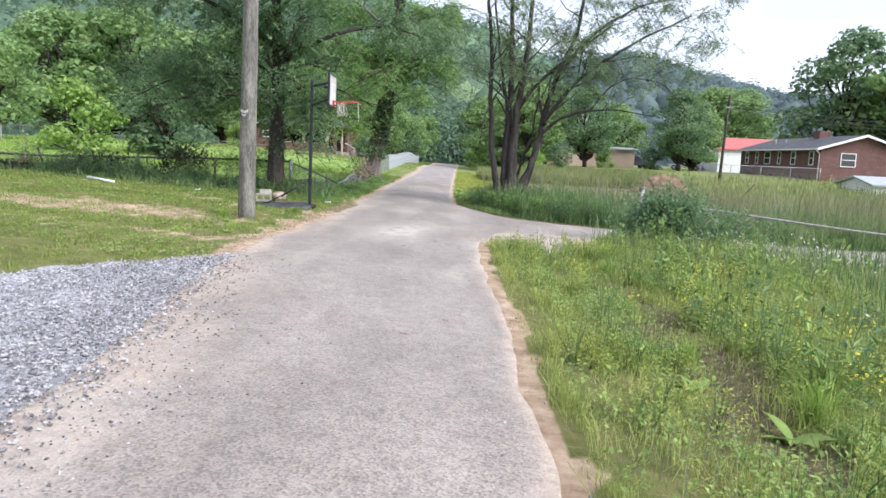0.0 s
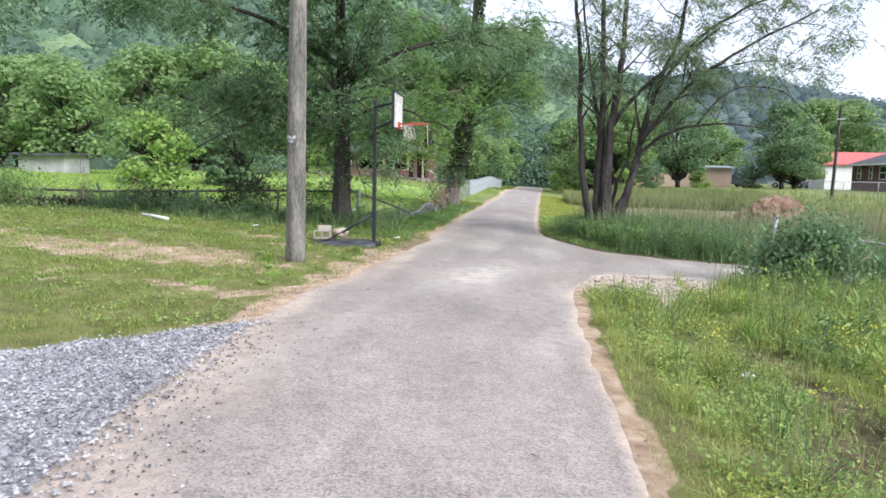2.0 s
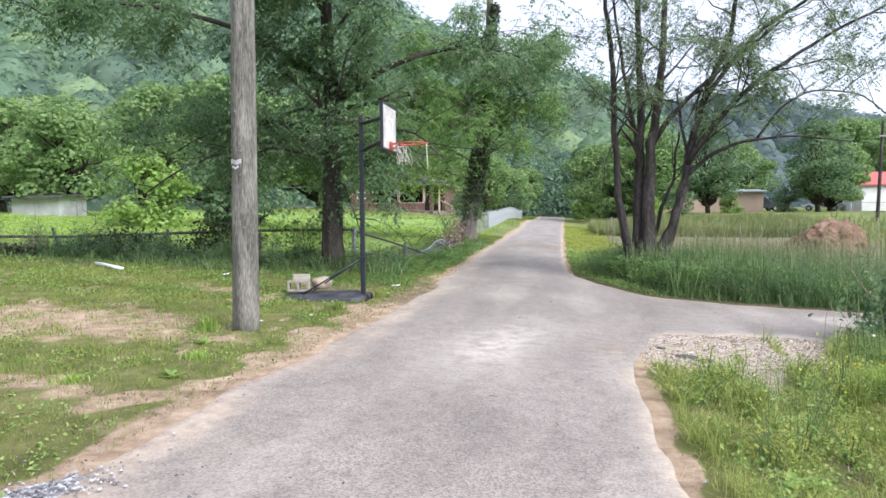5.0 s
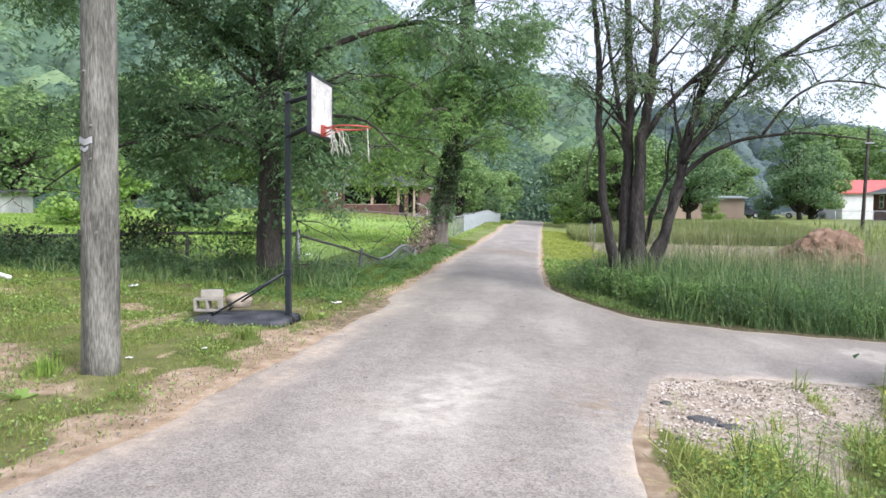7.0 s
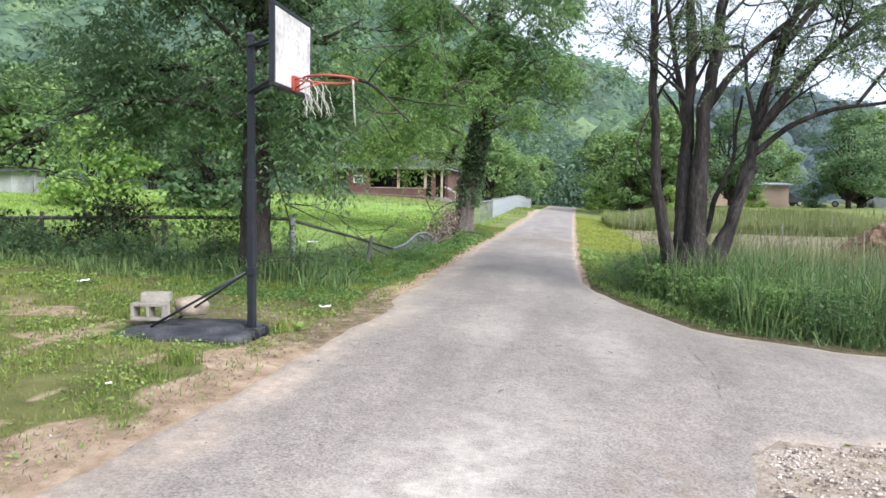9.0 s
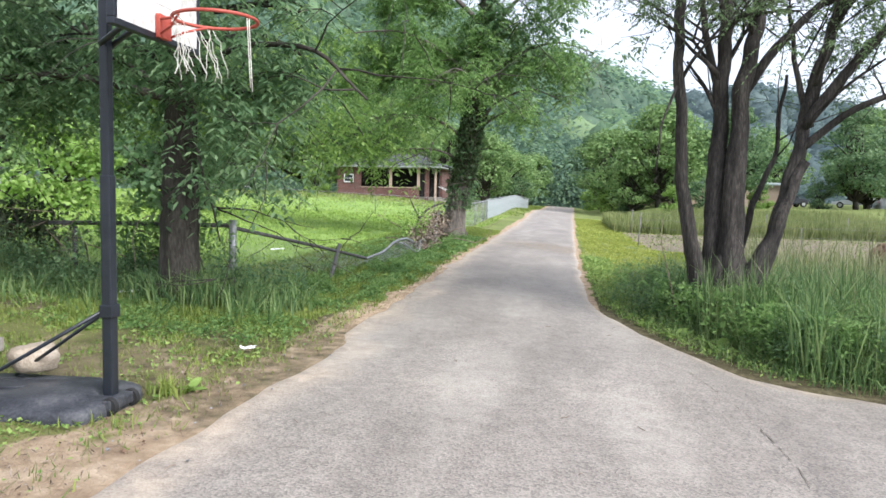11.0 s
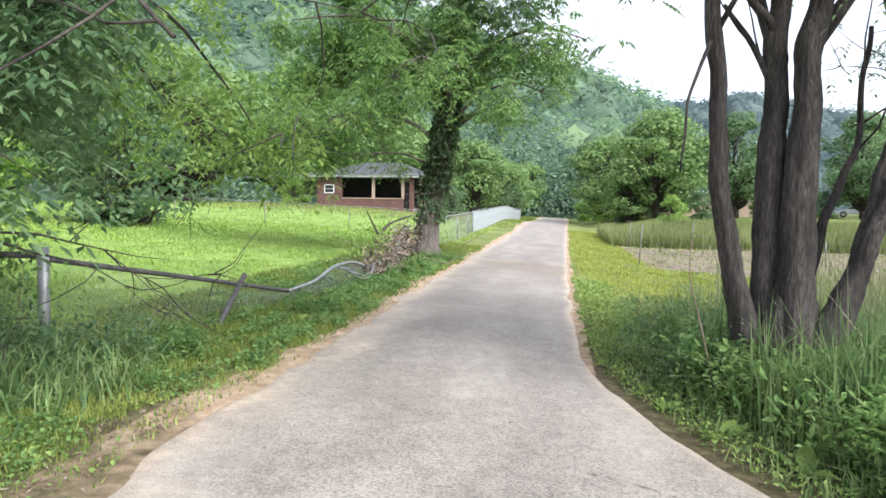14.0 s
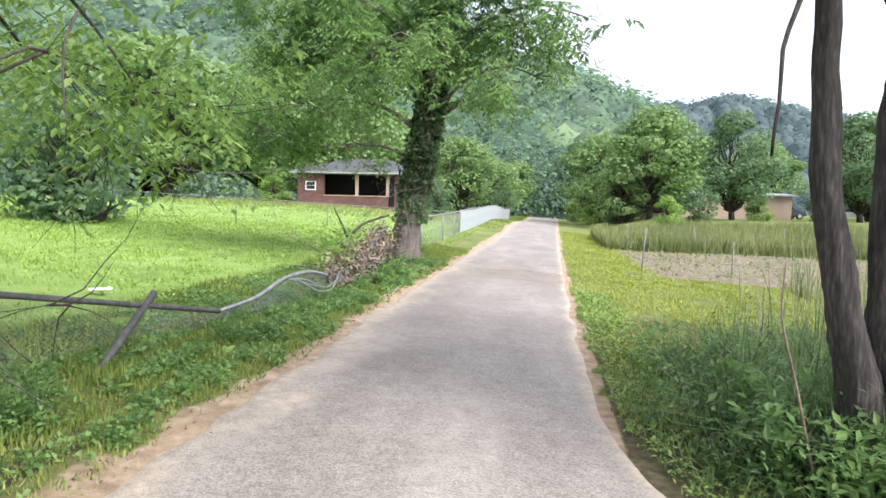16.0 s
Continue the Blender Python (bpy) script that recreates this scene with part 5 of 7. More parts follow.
# ---- wooded hills ----
def hill(name, bearings, angles, r0, r1, r2, mats, shares, crowns, size, seed, label, tris):
    """A wooded hill: its slope, and a crown of leaf clumps for each tree on it."""
    rnd = np.random.default_rng(seed)

    def height(x, y):
        r, b = np.hypot(x, y - 10), np.degrees(np.arctan2(x, y - 10))
        top = r1 * np.tan(np.radians(np.interp(b, bearings, angles)))
        return top * smooth(r0, r1, r) ** 0.8 * (1 + 0.05 * ripple(x, y, r1 * 0.25)) - 2.0 * smooth(r0 + 8, r0, r)

    b = np.radians(np.linspace(bearings[0], bearings[-1], 90))
    r = np.linspace(r0, r2, 30)
    B, R = np.meshgrid(b, r)
    X, Y = R * np.sin(B), 10 + R * np.cos(B)
    soil = put(name, np.stack([X, Y, height(X, Y)], -1).reshape(-1, 3), grid_faces(*X.shape), mats[0], smooth_shade=True)
    tagged(soil, label, "hill", kind="structure")
    rr = np.sqrt(rnd.uniform((r0 + 4) ** 2, (r1 * 1.04) ** 2, crowns))
    near = rnd.uniform(0, 1, crowns) < 0.22
    rr = np.where(near, rnd.uniform(r0 + 2, r0 + 0.3 * (r1 - r0), crowns), rr)
    bb = np.radians(rnd.uniform(bearings[0], bearings[-1], crowns))
    cx, cy = rr * np.sin(bb), 10 + rr * np.cos(bb)
    cz = height(cx, cy)
    s = size * rnd.uniform(0.65, 1.45, crowns) * np.where(near, 0.75, 1.0)
    d = rnd.normal(0, 1, (crowns, tris, 3))
    d /= np.linalg.norm(d, axis=2)[..., None]
    d[..., 2] = np.abs(d[..., 2]) * 1.1 + 0.1
    lump = 1 + 0.22 * np.sin(d[..., :1] * 5 + s[:, None, None] * 9) * np.cos(d[..., 1:2] * 5)
    c = np.stack([cx, cy, cz], -1)[:, None] + d * lump * s[:, None, None] * rnd.uniform(0.8, 1.08, (crowns, tris, 1))
    lat, lon = np.radians([-25, 10, 45, 75]), np.arange(9) * 2 * np.pi / 9
    dome = np.stack([np.cos(lat)[:, None] * np.cos(lon), np.cos(lat)[:, None] * np.sin(lon), np.repeat(np.sin(lat)[:, None], 9, 1)], -1).reshape(-1, 3)
    i, j = np.meshgrid(np.arange(3), np.arange(9), indexing="ij")
    quad = np.stack([i * 9 + j, i * 9 + (j + 1) % 9, (i + 1) * 9 + (j + 1) % 9, (i + 1) * 9 + j], -1).reshape(-1, 4)
    wob = rnd.uniform(0.74, 0.98, (crowns, len(dome), 1))
    inner = np.stack([cx, cy, cz], -1)[:, None] + dome[None] * np.array([1, 1, 1.1]) * wob * s[:, None, None]
    leaf = s * 0.205 * np.clip((rr / (0.92 * r1)) ** 1.3, 0.35, 1.1)
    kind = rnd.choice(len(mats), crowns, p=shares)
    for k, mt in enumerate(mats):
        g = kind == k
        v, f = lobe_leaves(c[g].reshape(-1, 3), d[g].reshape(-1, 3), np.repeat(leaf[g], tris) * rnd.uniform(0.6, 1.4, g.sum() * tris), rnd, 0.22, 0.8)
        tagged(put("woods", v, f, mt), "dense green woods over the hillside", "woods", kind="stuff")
        g = g & (rr > r0 + 30)
        m_ = int(g.sum())
        tagged(put("woods", inner[g].reshape(-1, 3), (np.arange(m_)[:, None, None] * len(dome) + quad[None]).reshape(-1, 4), mt, smooth_shade=True), "dense inner crowns of the hillside woods", "woods", kind="stuff")


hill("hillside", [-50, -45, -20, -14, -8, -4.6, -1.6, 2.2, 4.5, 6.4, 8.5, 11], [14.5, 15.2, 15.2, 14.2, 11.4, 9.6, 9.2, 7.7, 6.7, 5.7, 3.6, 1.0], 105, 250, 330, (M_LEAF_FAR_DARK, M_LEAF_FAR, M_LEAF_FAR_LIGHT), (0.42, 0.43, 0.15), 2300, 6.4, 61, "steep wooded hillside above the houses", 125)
# the ridge's haze is in its leaf colours
hill("far_ridge", [2, 6, 10.7, 13, 15, 20, 24, 28, 36, 50], [6.0, 6.7, 7.2, 7.4, 6.7, 5.4, 4.2, 4.1, 4.0, 3.8], 330, 560, 700, (M_LEAF_HAZE_DARK, M_LEAF_HAZE), (0.45, 0.55), 2200, 8.5, 62, "distant wooded ridge", 55)


# ---- utility pole ----
def utility_pole(x, y):
    root = thing("utility_pole", x, y, float(rise(x, y)), "weathered grey wooden utility pole on the lawn", "utility pole")
    hs = np.linspace(-0.2, 9.0, 30)
    tube("shaft", np.stack([0.012 * hs, 0 * hs, hs], -1), (0.148 - 0.006 * hs) * (1 + 0.015 * ripple(hs, 3.0, 0.8)), M_POLE, root, sides=24)
    for h, w, t in ((1.86, 0.15, 0.05), (1.80, 0.09, 0.03)):
        bm = bmesh.new()
        n = 8
        for k in range(n + 1):
            a = -1.9 + w / 0.14 * (k / n - 0.5)
            for zz in (h - t / 2, h + t / 2):
                bm.verts.new((0.012 * h + 0.146 * math.cos(a), 0.146 * math.sin(a), zz + 0.01 * math.sin(k)))
        bm.verts.ensure_lookup_table()
        for k in range(n):
            bm.faces.new([bm.verts[2 * k], bm.verts[2 * k + 2], bm.verts[2 * k + 3], bm.verts[2 * k + 1]])
        bmesh.ops.solidify(bm, geom=bm.faces[:], thickness=-0.004)
        part("tag", bm, M_PAPER, root, "torn pale metal tag")
    for h, a in ((1.98, -1.45), (1.72, -1.5), (1.15, -1.2), (2.4, -1.9)):
        bm = bmesh.new()
        bmesh.ops.create_cone(bm, cap_ends=True, segments=8, radius1=0.012, radius2=0.009, depth=0.02, matrix=pose(0.012 * h + 0.142 * math.cos(a), 0.142 * math.sin(a), h, 90, 0, math.degrees(a) + 90))
        part("nail", bm, M_RUST, root)
    return root


utility_pole(-3.53, 12.75)
fp = thing("utility_pole", -17.0, 23.0, float(rise(-17, 23)), "dark wooden utility pole standing in weeds", "utility pole")
hs = np.linspace(-0.2, 5.6, 10)
tube("shaft", np.stack([-0.01 * hs, 0 * hs, hs], -1), 0.13 - 0.006 * hs, M_BARK2, fp, sides=12)
part("meter_box", boxed(-0.30, -0.16, 0.35, -0.13, 0.06, 0.95, bevel=0.02), M_RAIL, fp, "dark meter box on the pole")


# ---- basketball hoop ----
def basketball_hoop(x, y):
    g = float(rise(x, y))
    root = thing("basketball_hoop", x, y, g, "portable basketball hoop with black pole and torn net", "basketball hoop")
    part("pole", boxed(-0.034, -0.034, 0.06, 0.034, 0.034, 1.45, bevel=0.012), M_BLACK, root)
    part("upper_pole", boxed(-0.029, -0.029, 1.40, 0.029, 0.029, 2.72, bevel=0.010), M_BLACK, root)
    part("pole_cap", boxed(-0.033, -0.033, 2.72, 0.033, 0.033, 2.75, bevel=0.008), M_PLASTIC, root)
    # water-filled base with stepped top
    bm = bmesh.new()
    rings = [(0.0, 1.0, 0.0), (0.03, 1.0, 0.0), (0.09, 0.985, 0.0), (0.115, 0.93, 0.0), (0.12, 0.80, 0.01), (0.155, 0.72, 0.02), (0.165, 0.55, 0.02), (0.165, 0.1, 0.02)]
    n, prev = 40, None
    for h, s, sh in rings:
        vs = []
        for k in range(n):
            a = 2 * math.pi * k / n
            cx, cy = math.copysign(abs(math.cos(a)) ** 0.35, math.cos(a)), math.copysign(abs(math.sin(a)) ** 0.35, math.sin(a))
            taper = 1.0 - 0.18 * (cx + 1) / 2
            vs.append(bm.verts.new((-0.60 + sh + 0.66 * s * cx, 0.46 * s * cy * taper, 0.8 * h * (1 - 0.28 * (1 - cx) / 2))))
        if prev:
            for k in range(n):
                bm.faces.new([prev[k], prev[(k + 1) % n], vs[(k + 1) % n], vs[k]])
        prev = vs
    bm.faces.new(prev)
    part("base_tank", bm, M_PLASTIC, root, "grey-black moulded plastic base", shade=True)
    for yy in (-0.2, 0.0, 0.2):
        part("rib", boxed(-1.0, yy - 0.025, 0.10, -0.25, yy + 0.025, 0.142, bevel=0.012, m=pose(0, 0, -0.006, 0, -2.0, 0)), M_PLASTIC, root)
    for yy in (-0.11, 0.11):
        bm = bmesh.new()
        bmesh.ops.create_cone(bm, cap_ends=True, segments=20, radius1=0.055, radius2=0.055, depth=0.035, matrix=pose(0.06, yy, 0.055, 90, 0, 0))
        part("wheel", bm, M_TYRE, root)
    part("axle_bracket", boxed(-0.07, -0.13, 0.03, 0.09, 0.13, 0.10, bevel=0.012), M_PLASTIC, root)
    for yy in (-0.24, 0.24):
        tube("strut", [(-0.03, yy * 0.12, 0.62), (-0.45, yy * 0.55, 0.36), (-0.86, yy, 0.11)], 0.012, M_BLACK, root)
    part("pole_clamp", boxed(-0.044, -0.044, 0.58, 0.044, 0.044, 0.66, bevel=0.008), M_BLACK, root)
    # backboard and its arms
    bx, y0, y1, z0, z1 = 0.47, -0.64, 0.22, 2.19, 2.86
    board = part("backboard", boxed(bx - 0.012, y0 + 0.02, z0 + 0.02, bx + 0.012, y1 - 0.02, z1 - 0.02, bevel=0.004), M_BOARD, root, "cloudy pale acrylic backboard")
    for a in ((bx - 0.03, y0, z0, bx + 0.017, y1, z0 + 0.035), (bx - 0.03, y0, z1 - 0.035, bx + 0.017, y1, z1), (bx - 0.03, y0, z0 + 0.035, bx + 0.017, y0 + 0.03, z1 - 0.035), (bx - 0.03, y1 - 0.03, z0 + 0.035, bx + 0.017, y1, z1 - 0.035)):
        part("frame_bar", boxed(*a, bevel=0.006), M_BLACK, board, "black steel frame bar")
    yc = (y0 + y1) / 2
    for a in ((yc - 0.18, 2.39, yc - 0.155, 2.67), (yc + 0.155, 2.39, yc + 0.18, 2.67), (yc - 0.155, 2.645, yc + 0.155, 2.67), (yc - 0.155, 2.39, yc + 0.155, 2.415)):
        part("target_line", boxed(bx + 0.0125, a[0], a[1], bx + 0.0155, a[2], a[3]), M_BOARDLINE, board)
    for yy in (-0.05, 0.05):
        for z_a, z_b in ((2.62, 2.70), (2.22, 2.38)):
            tube("arm", [(0.0, yy, z_a), (0.22, yy - 0.10, (z_a + z_b) / 2), (bx - 0.03, yy + yc * 0.8, z_b)], 0.017, M_BLACK, root)
    # rim
    rc, rr, rz = bx + 0.34, 0.225, 2.30
    ang = np.linspace(0, 2 * math.pi, 41)
    rim = tube("rim", np.stack([rc + rr * np.cos(ang), yc + rr * np.sin(ang), rz + 0 * ang], -1), 0.010, M_ORANGE, root, "orange-red steel rim")
    part("mount_plate", boxed(bx + 0.016, yc - 0.06, rz - 0.10, bx + 0.045, yc + 0.06, rz + 0.03, bevel=0.006), M_ORANGE, rim)
    for yy in (-0.05, 0.05):
        tube("brace", [(bx + 0.04, yc + yy, rz - 0.08), (bx + 0.12, yc + yy * 1.5, rz - 0.045), (rc - 0.13, yc + yy * 3.2, rz - 0.004)], 0.007, M_ORANGE, rim)
        tube("neck", [(bx + 0.04, yc + yy, rz), (rc - rr * 0.94, yc + yy * 1.6, rz)], 0.008, M_ORANGE, rim)
    rnd = np.random.default_rng(70)
    for k in range(16):
        a = rnd.uniform(2.1, 4.1)
        p = np.array([rc + rr * math.cos(a), yc + rr * math.sin(a), rz - 0.01])
        pts = [p]
        for s in range(8):
            p = p + np.array([rnd.normal(0.008, 0.012), rnd.normal(0, 0.012), -rnd.uniform(0.022, 0.05)])
            pts.append(p)
        tube("net_strand", pts, 0.0026, M_NET, root, sides=4)
    for a, ln in ((-0.25, 0.40), (-0.32, 0.38)):
        p = np.array([rc + rr * math.cos(a), yc + rr * math.sin(a), rz])
        tube("net_strand", [p + np.array([0.004 * k, 0, -ln * k / 5]) for k in range(6)], 0.003, M_NET, root, sides=4)
    return root


basketball_hoop(-2.97, 15.65)


def concrete_block(x, y, z, rz, tilt, label):
    root = tagged(part("concrete_block", bmesh_block(), M_BLOCK), label, "block", "blocks on the hoop base")
    root.matrix_world = pose(x, y, z, tilt, 0, rz)


def bmesh_block():
    bm = bmesh.new()
    for a in ((-0.2, -0.1, 0, 0.2, -0.065, 0.19), (-0.2, 0.065, 0, 0.2, 0.1, 0.19), (-0.2, -0.065, 0, -0.165, 0.065, 0.19), (0.165, -0.065, 0, 0.2, 0.065, 0.19), (-0.018, -0.065, 0, 0.018, 0.065, 0.19)):
        box(bm, *a, bevel=0.006)
    bmesh.ops.scale(bm, vec=(0.8, 0.8, 0.72), verts=bm.verts)
    return bm


bz = float(rise(-4.14, 15.6))
concrete_block(-3.98, 15.70, bz + 0.155, 8, 90, "tan hollow concrete block lying on the hoop base")
ob = tagged(part("concrete_block", boxed(-0.13, -0.08, 0, 0.13, 0.08, 0.09, bevel=0.012), M_BLOCK), "solid pale concrete block on top of another", "block", "blocks on the hoop base")
ob.matrix_world = pose(-3.96, 15.72, bz + 0.155 + 0.078, 0, 0, 20)
bm = bmesh.new()
bmesh.ops.create_icosphere(bm, subdivisions=3, radius=1)
for v in bm.verts:
    d = 1 + 0.32 * noise.noise(v.co * 1.5 + Vector((4, 1, 2))) + 0.09 * noise.noise(v.co * 5)
    v.co = Vector((v.co.x * 0.155 * d, v.co.y * 0.13 * d, max(-0.6, min(0.8, v.co.z)) * 0.125 * d))
ob = tagged(part("rock", bm, M_STONE, shade=True), "rounded tan rock resting on the hoop base", "rock")
ob.matrix_world = pose(-3.70, 15.92, bz + 0.165, 0, 0, 30)


# ---- fences ----
def wires(path, height, pitch, r, lean=None, seg=4):
    """Chain-link wires: two families of diagonals laid on the run of the fence, bent with its top."""
    q = np.asarray(path, float)
    run = np.concatenate([[0], np.cumsum(np.hypot(*np.diff(q[:, :2], axis=0).T))])
    bag = Bag()

    def at(s, u):
        s = np.clip(s, 0, run[-1])
        x, y, top = (np.interp(s, run, q[:, k]) for k in range(3))
        low = rise(x, y) + 0.03
        return np.stack([x, y, low + (top - low) * u], -1)

    u = np.linspace(0, 1, seg + 1)
    tri = np.array([[0, 1], [1, 2], [2, 0]])
    vs, fs, n = [], [], 0
    for sign in (1, -1):
        for s0 in np.arange(-height, run[-1] + height, pitch):
            s = s0 + sign * (u - 0.5) * height
            if s.max() < 0 or s.min() > run[-1]:
                continue
            ok = (s >= 0) & (s <= run[-1])
            if ok.sum() < 2:
                continue
            p = at(s[ok], u[ok])
            v, f = tube_arrays(p, np.full(len(p), r), 3, caps=False)
            vs.append(v)
            fs.append(f + n)
            n += len(v)
    return np.vstack(vs), np.vstack(fs)


def post(x, y, h, r, parent, mat=None, lean=(0, 0), name="post"):
    z = float(rise(x, y)) - 0.15
    return tube(name, [(x, y, z), (x + lean[0] * 0.5, y + lean[1] * 0.5, z + 0.15 + h * 0.5), (x + lean[0], y + lean[1], z + 0.15 + h)], r, mat or M_STEEL, parent, sides=10)


# fence behind the tree, overgrown
f1 = thing("chain_link_fence", 0, 0, 0, "old chain-link fence with top rail overgrown by vines", "fence")
line1 = [(-16.0, 19.6, 1.02), (-11.2, 19.9, 0.92), (-8.6, 20.0, 1.0), (-6.5, 20.1, 1.06), (-4.45, 20.4, 1.06)]
tube("top_rail", along(line1), 0.030, M_RAIL, f1)
for a, b, c in ((-15.9, 19.6, (0, 0)), (-11.1, 19.9, (-0.22, 0)), (-8.6, 20.0, (0, 0.02)), (-6.5, 20.1, (0.02, 0))):
    post(a, b, 0.62 if a < -11 else 0.70, 0.032, f1, M_RAIL, c)
post(-4.45, 20.4, 0.92, 0.05, f1, M_STEEL, name="corner_post")
Bag().add(wires(line1, 0.7, 0.065, 0.0014)).put("chain_mesh", M_RUST, f1, "rusty wire mesh")

# sagging fence along the lane
f2 = thing("sagging_fence", 0, 0, 0, "collapsed chain-link fence with a bent top rail", "fence")
line2 = [(-4.42, 20.45, 1.02), (-4.02, 22.2, 0.70), (-3.86, 23.2, 0.52), (-3.72, 24.2, 0.34), (-3.58, 24.9, 0.40), (-3.5, 25.5, 0.58), (-3.44, 26.3, 0.60), (-3.5, 27.3, 0.45)]
tube("top_rail", along(line2[:4]), 0.026, M_RAIL, f2, "weathered straight rail")
tube("bent_rail", along(line2[3:]), 0.024, M_STEEL, f2, "bent galvanised rail")
tube("leaning_post", [(-3.62, 21.75, 0.08), (-3.77, 22.5, 0.36), (-3.92, 23.25, 0.64)], 0.033, M_RAIL, f2)
Bag().add(wires(line2, 0.8, 0.065, 0.0014)).put("chain_mesh", M_STEEL, f2, "slack wire mesh")
line2b = [(-3.5, 27.3, 0.42), (-3.45, 28.6, 0.5), (-3.5, 30.0, 0.75), (-3.7, 31.5, 0.98), (-3.9, 33.2, 1.06)]
Bag().add(wires(line2b, 0.8, 0.07, 0.002)).put("crumpled_mesh", M_STEEL, f2, "crumpled wire mesh")
for off in (0.0, 0.1, -0.08):
    p2 = [(-3.45 + off, 25.6, 0.55), (-3.35 + off, 26.2, 0.42 - off), (-3.4 + off, 27.0, 0.28), (-3.45, 27.8, 0.36 + off)]
    tube("bent_wire", along(p2), 0.012, M_STEEL, f2)

# fence from the tree on, then with pale slats
f3 = thing("chain_link_fence", 0, 0, 0, "chain-link fence beside the lane with steel posts", "fence")
line3 = [(-3.95, 34.4, 1.15), (-3.92, 38.5, 1.16), (-4.1, 45.0, 1.2), (-4.3, 51.0, 1.25)]
tube("top_rail", along(line3), 0.022, M_STEEL, f3)
for yy in (34.5, 38.5, 44.0, 48.0):
    post(float(np.interp(yy, [34.4, 51], [-3.95, -4.3])), yy, 0.98, 0.03, f3)
Bag().add(wires(line3, 1.0, 0.11, 0.0016)).put("chain_mesh", M_STEEL, f3)
f4 = thing("slatted_fence", 0, 0, 0, "pale grey slatted fence along the lane", "fence")
slat_rows = np.arange(51.0, 90.0, 0.13)
fxl = np.interp(slat_rows, [51, 92], [-4.32, -4.0])
for k, (yy, xx) in enumerate(zip(slat_rows, fxl)):
    z = float(rise(xx, yy))
    if k == 0:
        slat = put("slat", np.array([[-0.01, -0.058, 0], [0.01, -0.058, 0], [0.01, 0.058, 0], [-0.01, 0.058, 0], [-0.01, -0.058, 1], [0.01, -0.058, 1], [0.01, 0.058, 1], [-0.01, 0.058, 1]]),
                   np.array([[0, 3, 2, 1], [4, 5, 6, 7], [0, 1, 5, 4], [1, 2, 6, 5], [2, 3, 7, 6], [3, 0, 4, 7]]), M_SLAT, f4)
        slat.location = (xx, yy, z + 0.03)
    else:
        s2 = new("slat", slat.data)
        s2.parent = f4
        s2.location = (xx, yy, z + 0.03 + 0.02 * float(ripple(yy, 1.0, 6)))
tube("top_rail", [(-4.32, 51, float(rise(-4.3, 51)) + 1.06), (-4.16, 71, float(rise(-4.2, 71)) + 1.06), (-4.0, 91, float(rise(-4, 91)) + 1.06)], 0.024, M_STEEL, f4)
for yy in np.arange(51, 92, 5.0):
    post(float(np.interp(yy, [51, 92], [-4.36, -4.04])), float(yy), 1.08, 0.035, f4)

# low fence in front of the brick house
f5 = thing("chain_link_fence", 0, 0, 0, "low chain-link fence across the meadow", "fence")
line5 = [(-34, 40.0, 2.25), (-24, 41.5, 2.05), (-16, 43.0, 1.75), (-9, 46.5, 1.45), (-4.2, 48.0, 1.22)]
tube("top_rail", along(line5), 0.013, M_RUST, f5)
for xx in (-33, -29.5, -26, -22.5, -19.2, -16, -12.7, -9.4, -6.6):
    yy = float(np.interp(xx, [p[0] for p in line5], [p[1] for p in line5]))
    post(xx, yy, float(np.interp(xx, [p[0] for p in line5], [p[2] for p in line5])) - float(rise(xx, yy)), 0.02, f5, M_RUST)
Bag().add(wires(line5, 0.9, 0.16, 0.0018, seg=2)).put("chain_mesh", M_STEEL, f5)

# thin wire fence round the tilled plot
f6 = thing("wire_fence", 0, 0, 0, "thin wire fence with steel stakes round the plot", "fence")
for xx, yy, h, l in ((2.25, 36.5, 1.15, 0.08), (4.6, 36.8, 0.95, 0.03), (7.6, 37.2, 1.0, -0.03), (2.9, 46.5, 1.1, 0.06), (5.6, 47.0, 1.05, 0.0), (9.0, 47.0, 1.1, 0.04), (12.5, 46.8, 1.0, -0.05), (16.5, 46, 1.1, 0.05)):
    post(xx, yy, h, 0.018, f6, M_RUST, (l, 0.02), name="stake")
for h in (0.35, 0.65, 0.95):
    tube("wire", [(2.28, 36.5, -0.1 + h), (4.6, 36.8, -0.2 + h * 0.95), (7.6, 37.2, -0.35 + h), (12, 38, -0.4 + h)], 0.004, M_RUST, f6, sides=4)
    tube("wire", [(2.25, 36.5, -0.1 + h), (2.9, 46.5, -0.13 + h), (9, 47, -0.4 + h), (16.5, 46, -0.2 + h)], 0.004, M_RUST, f6, sides=4)


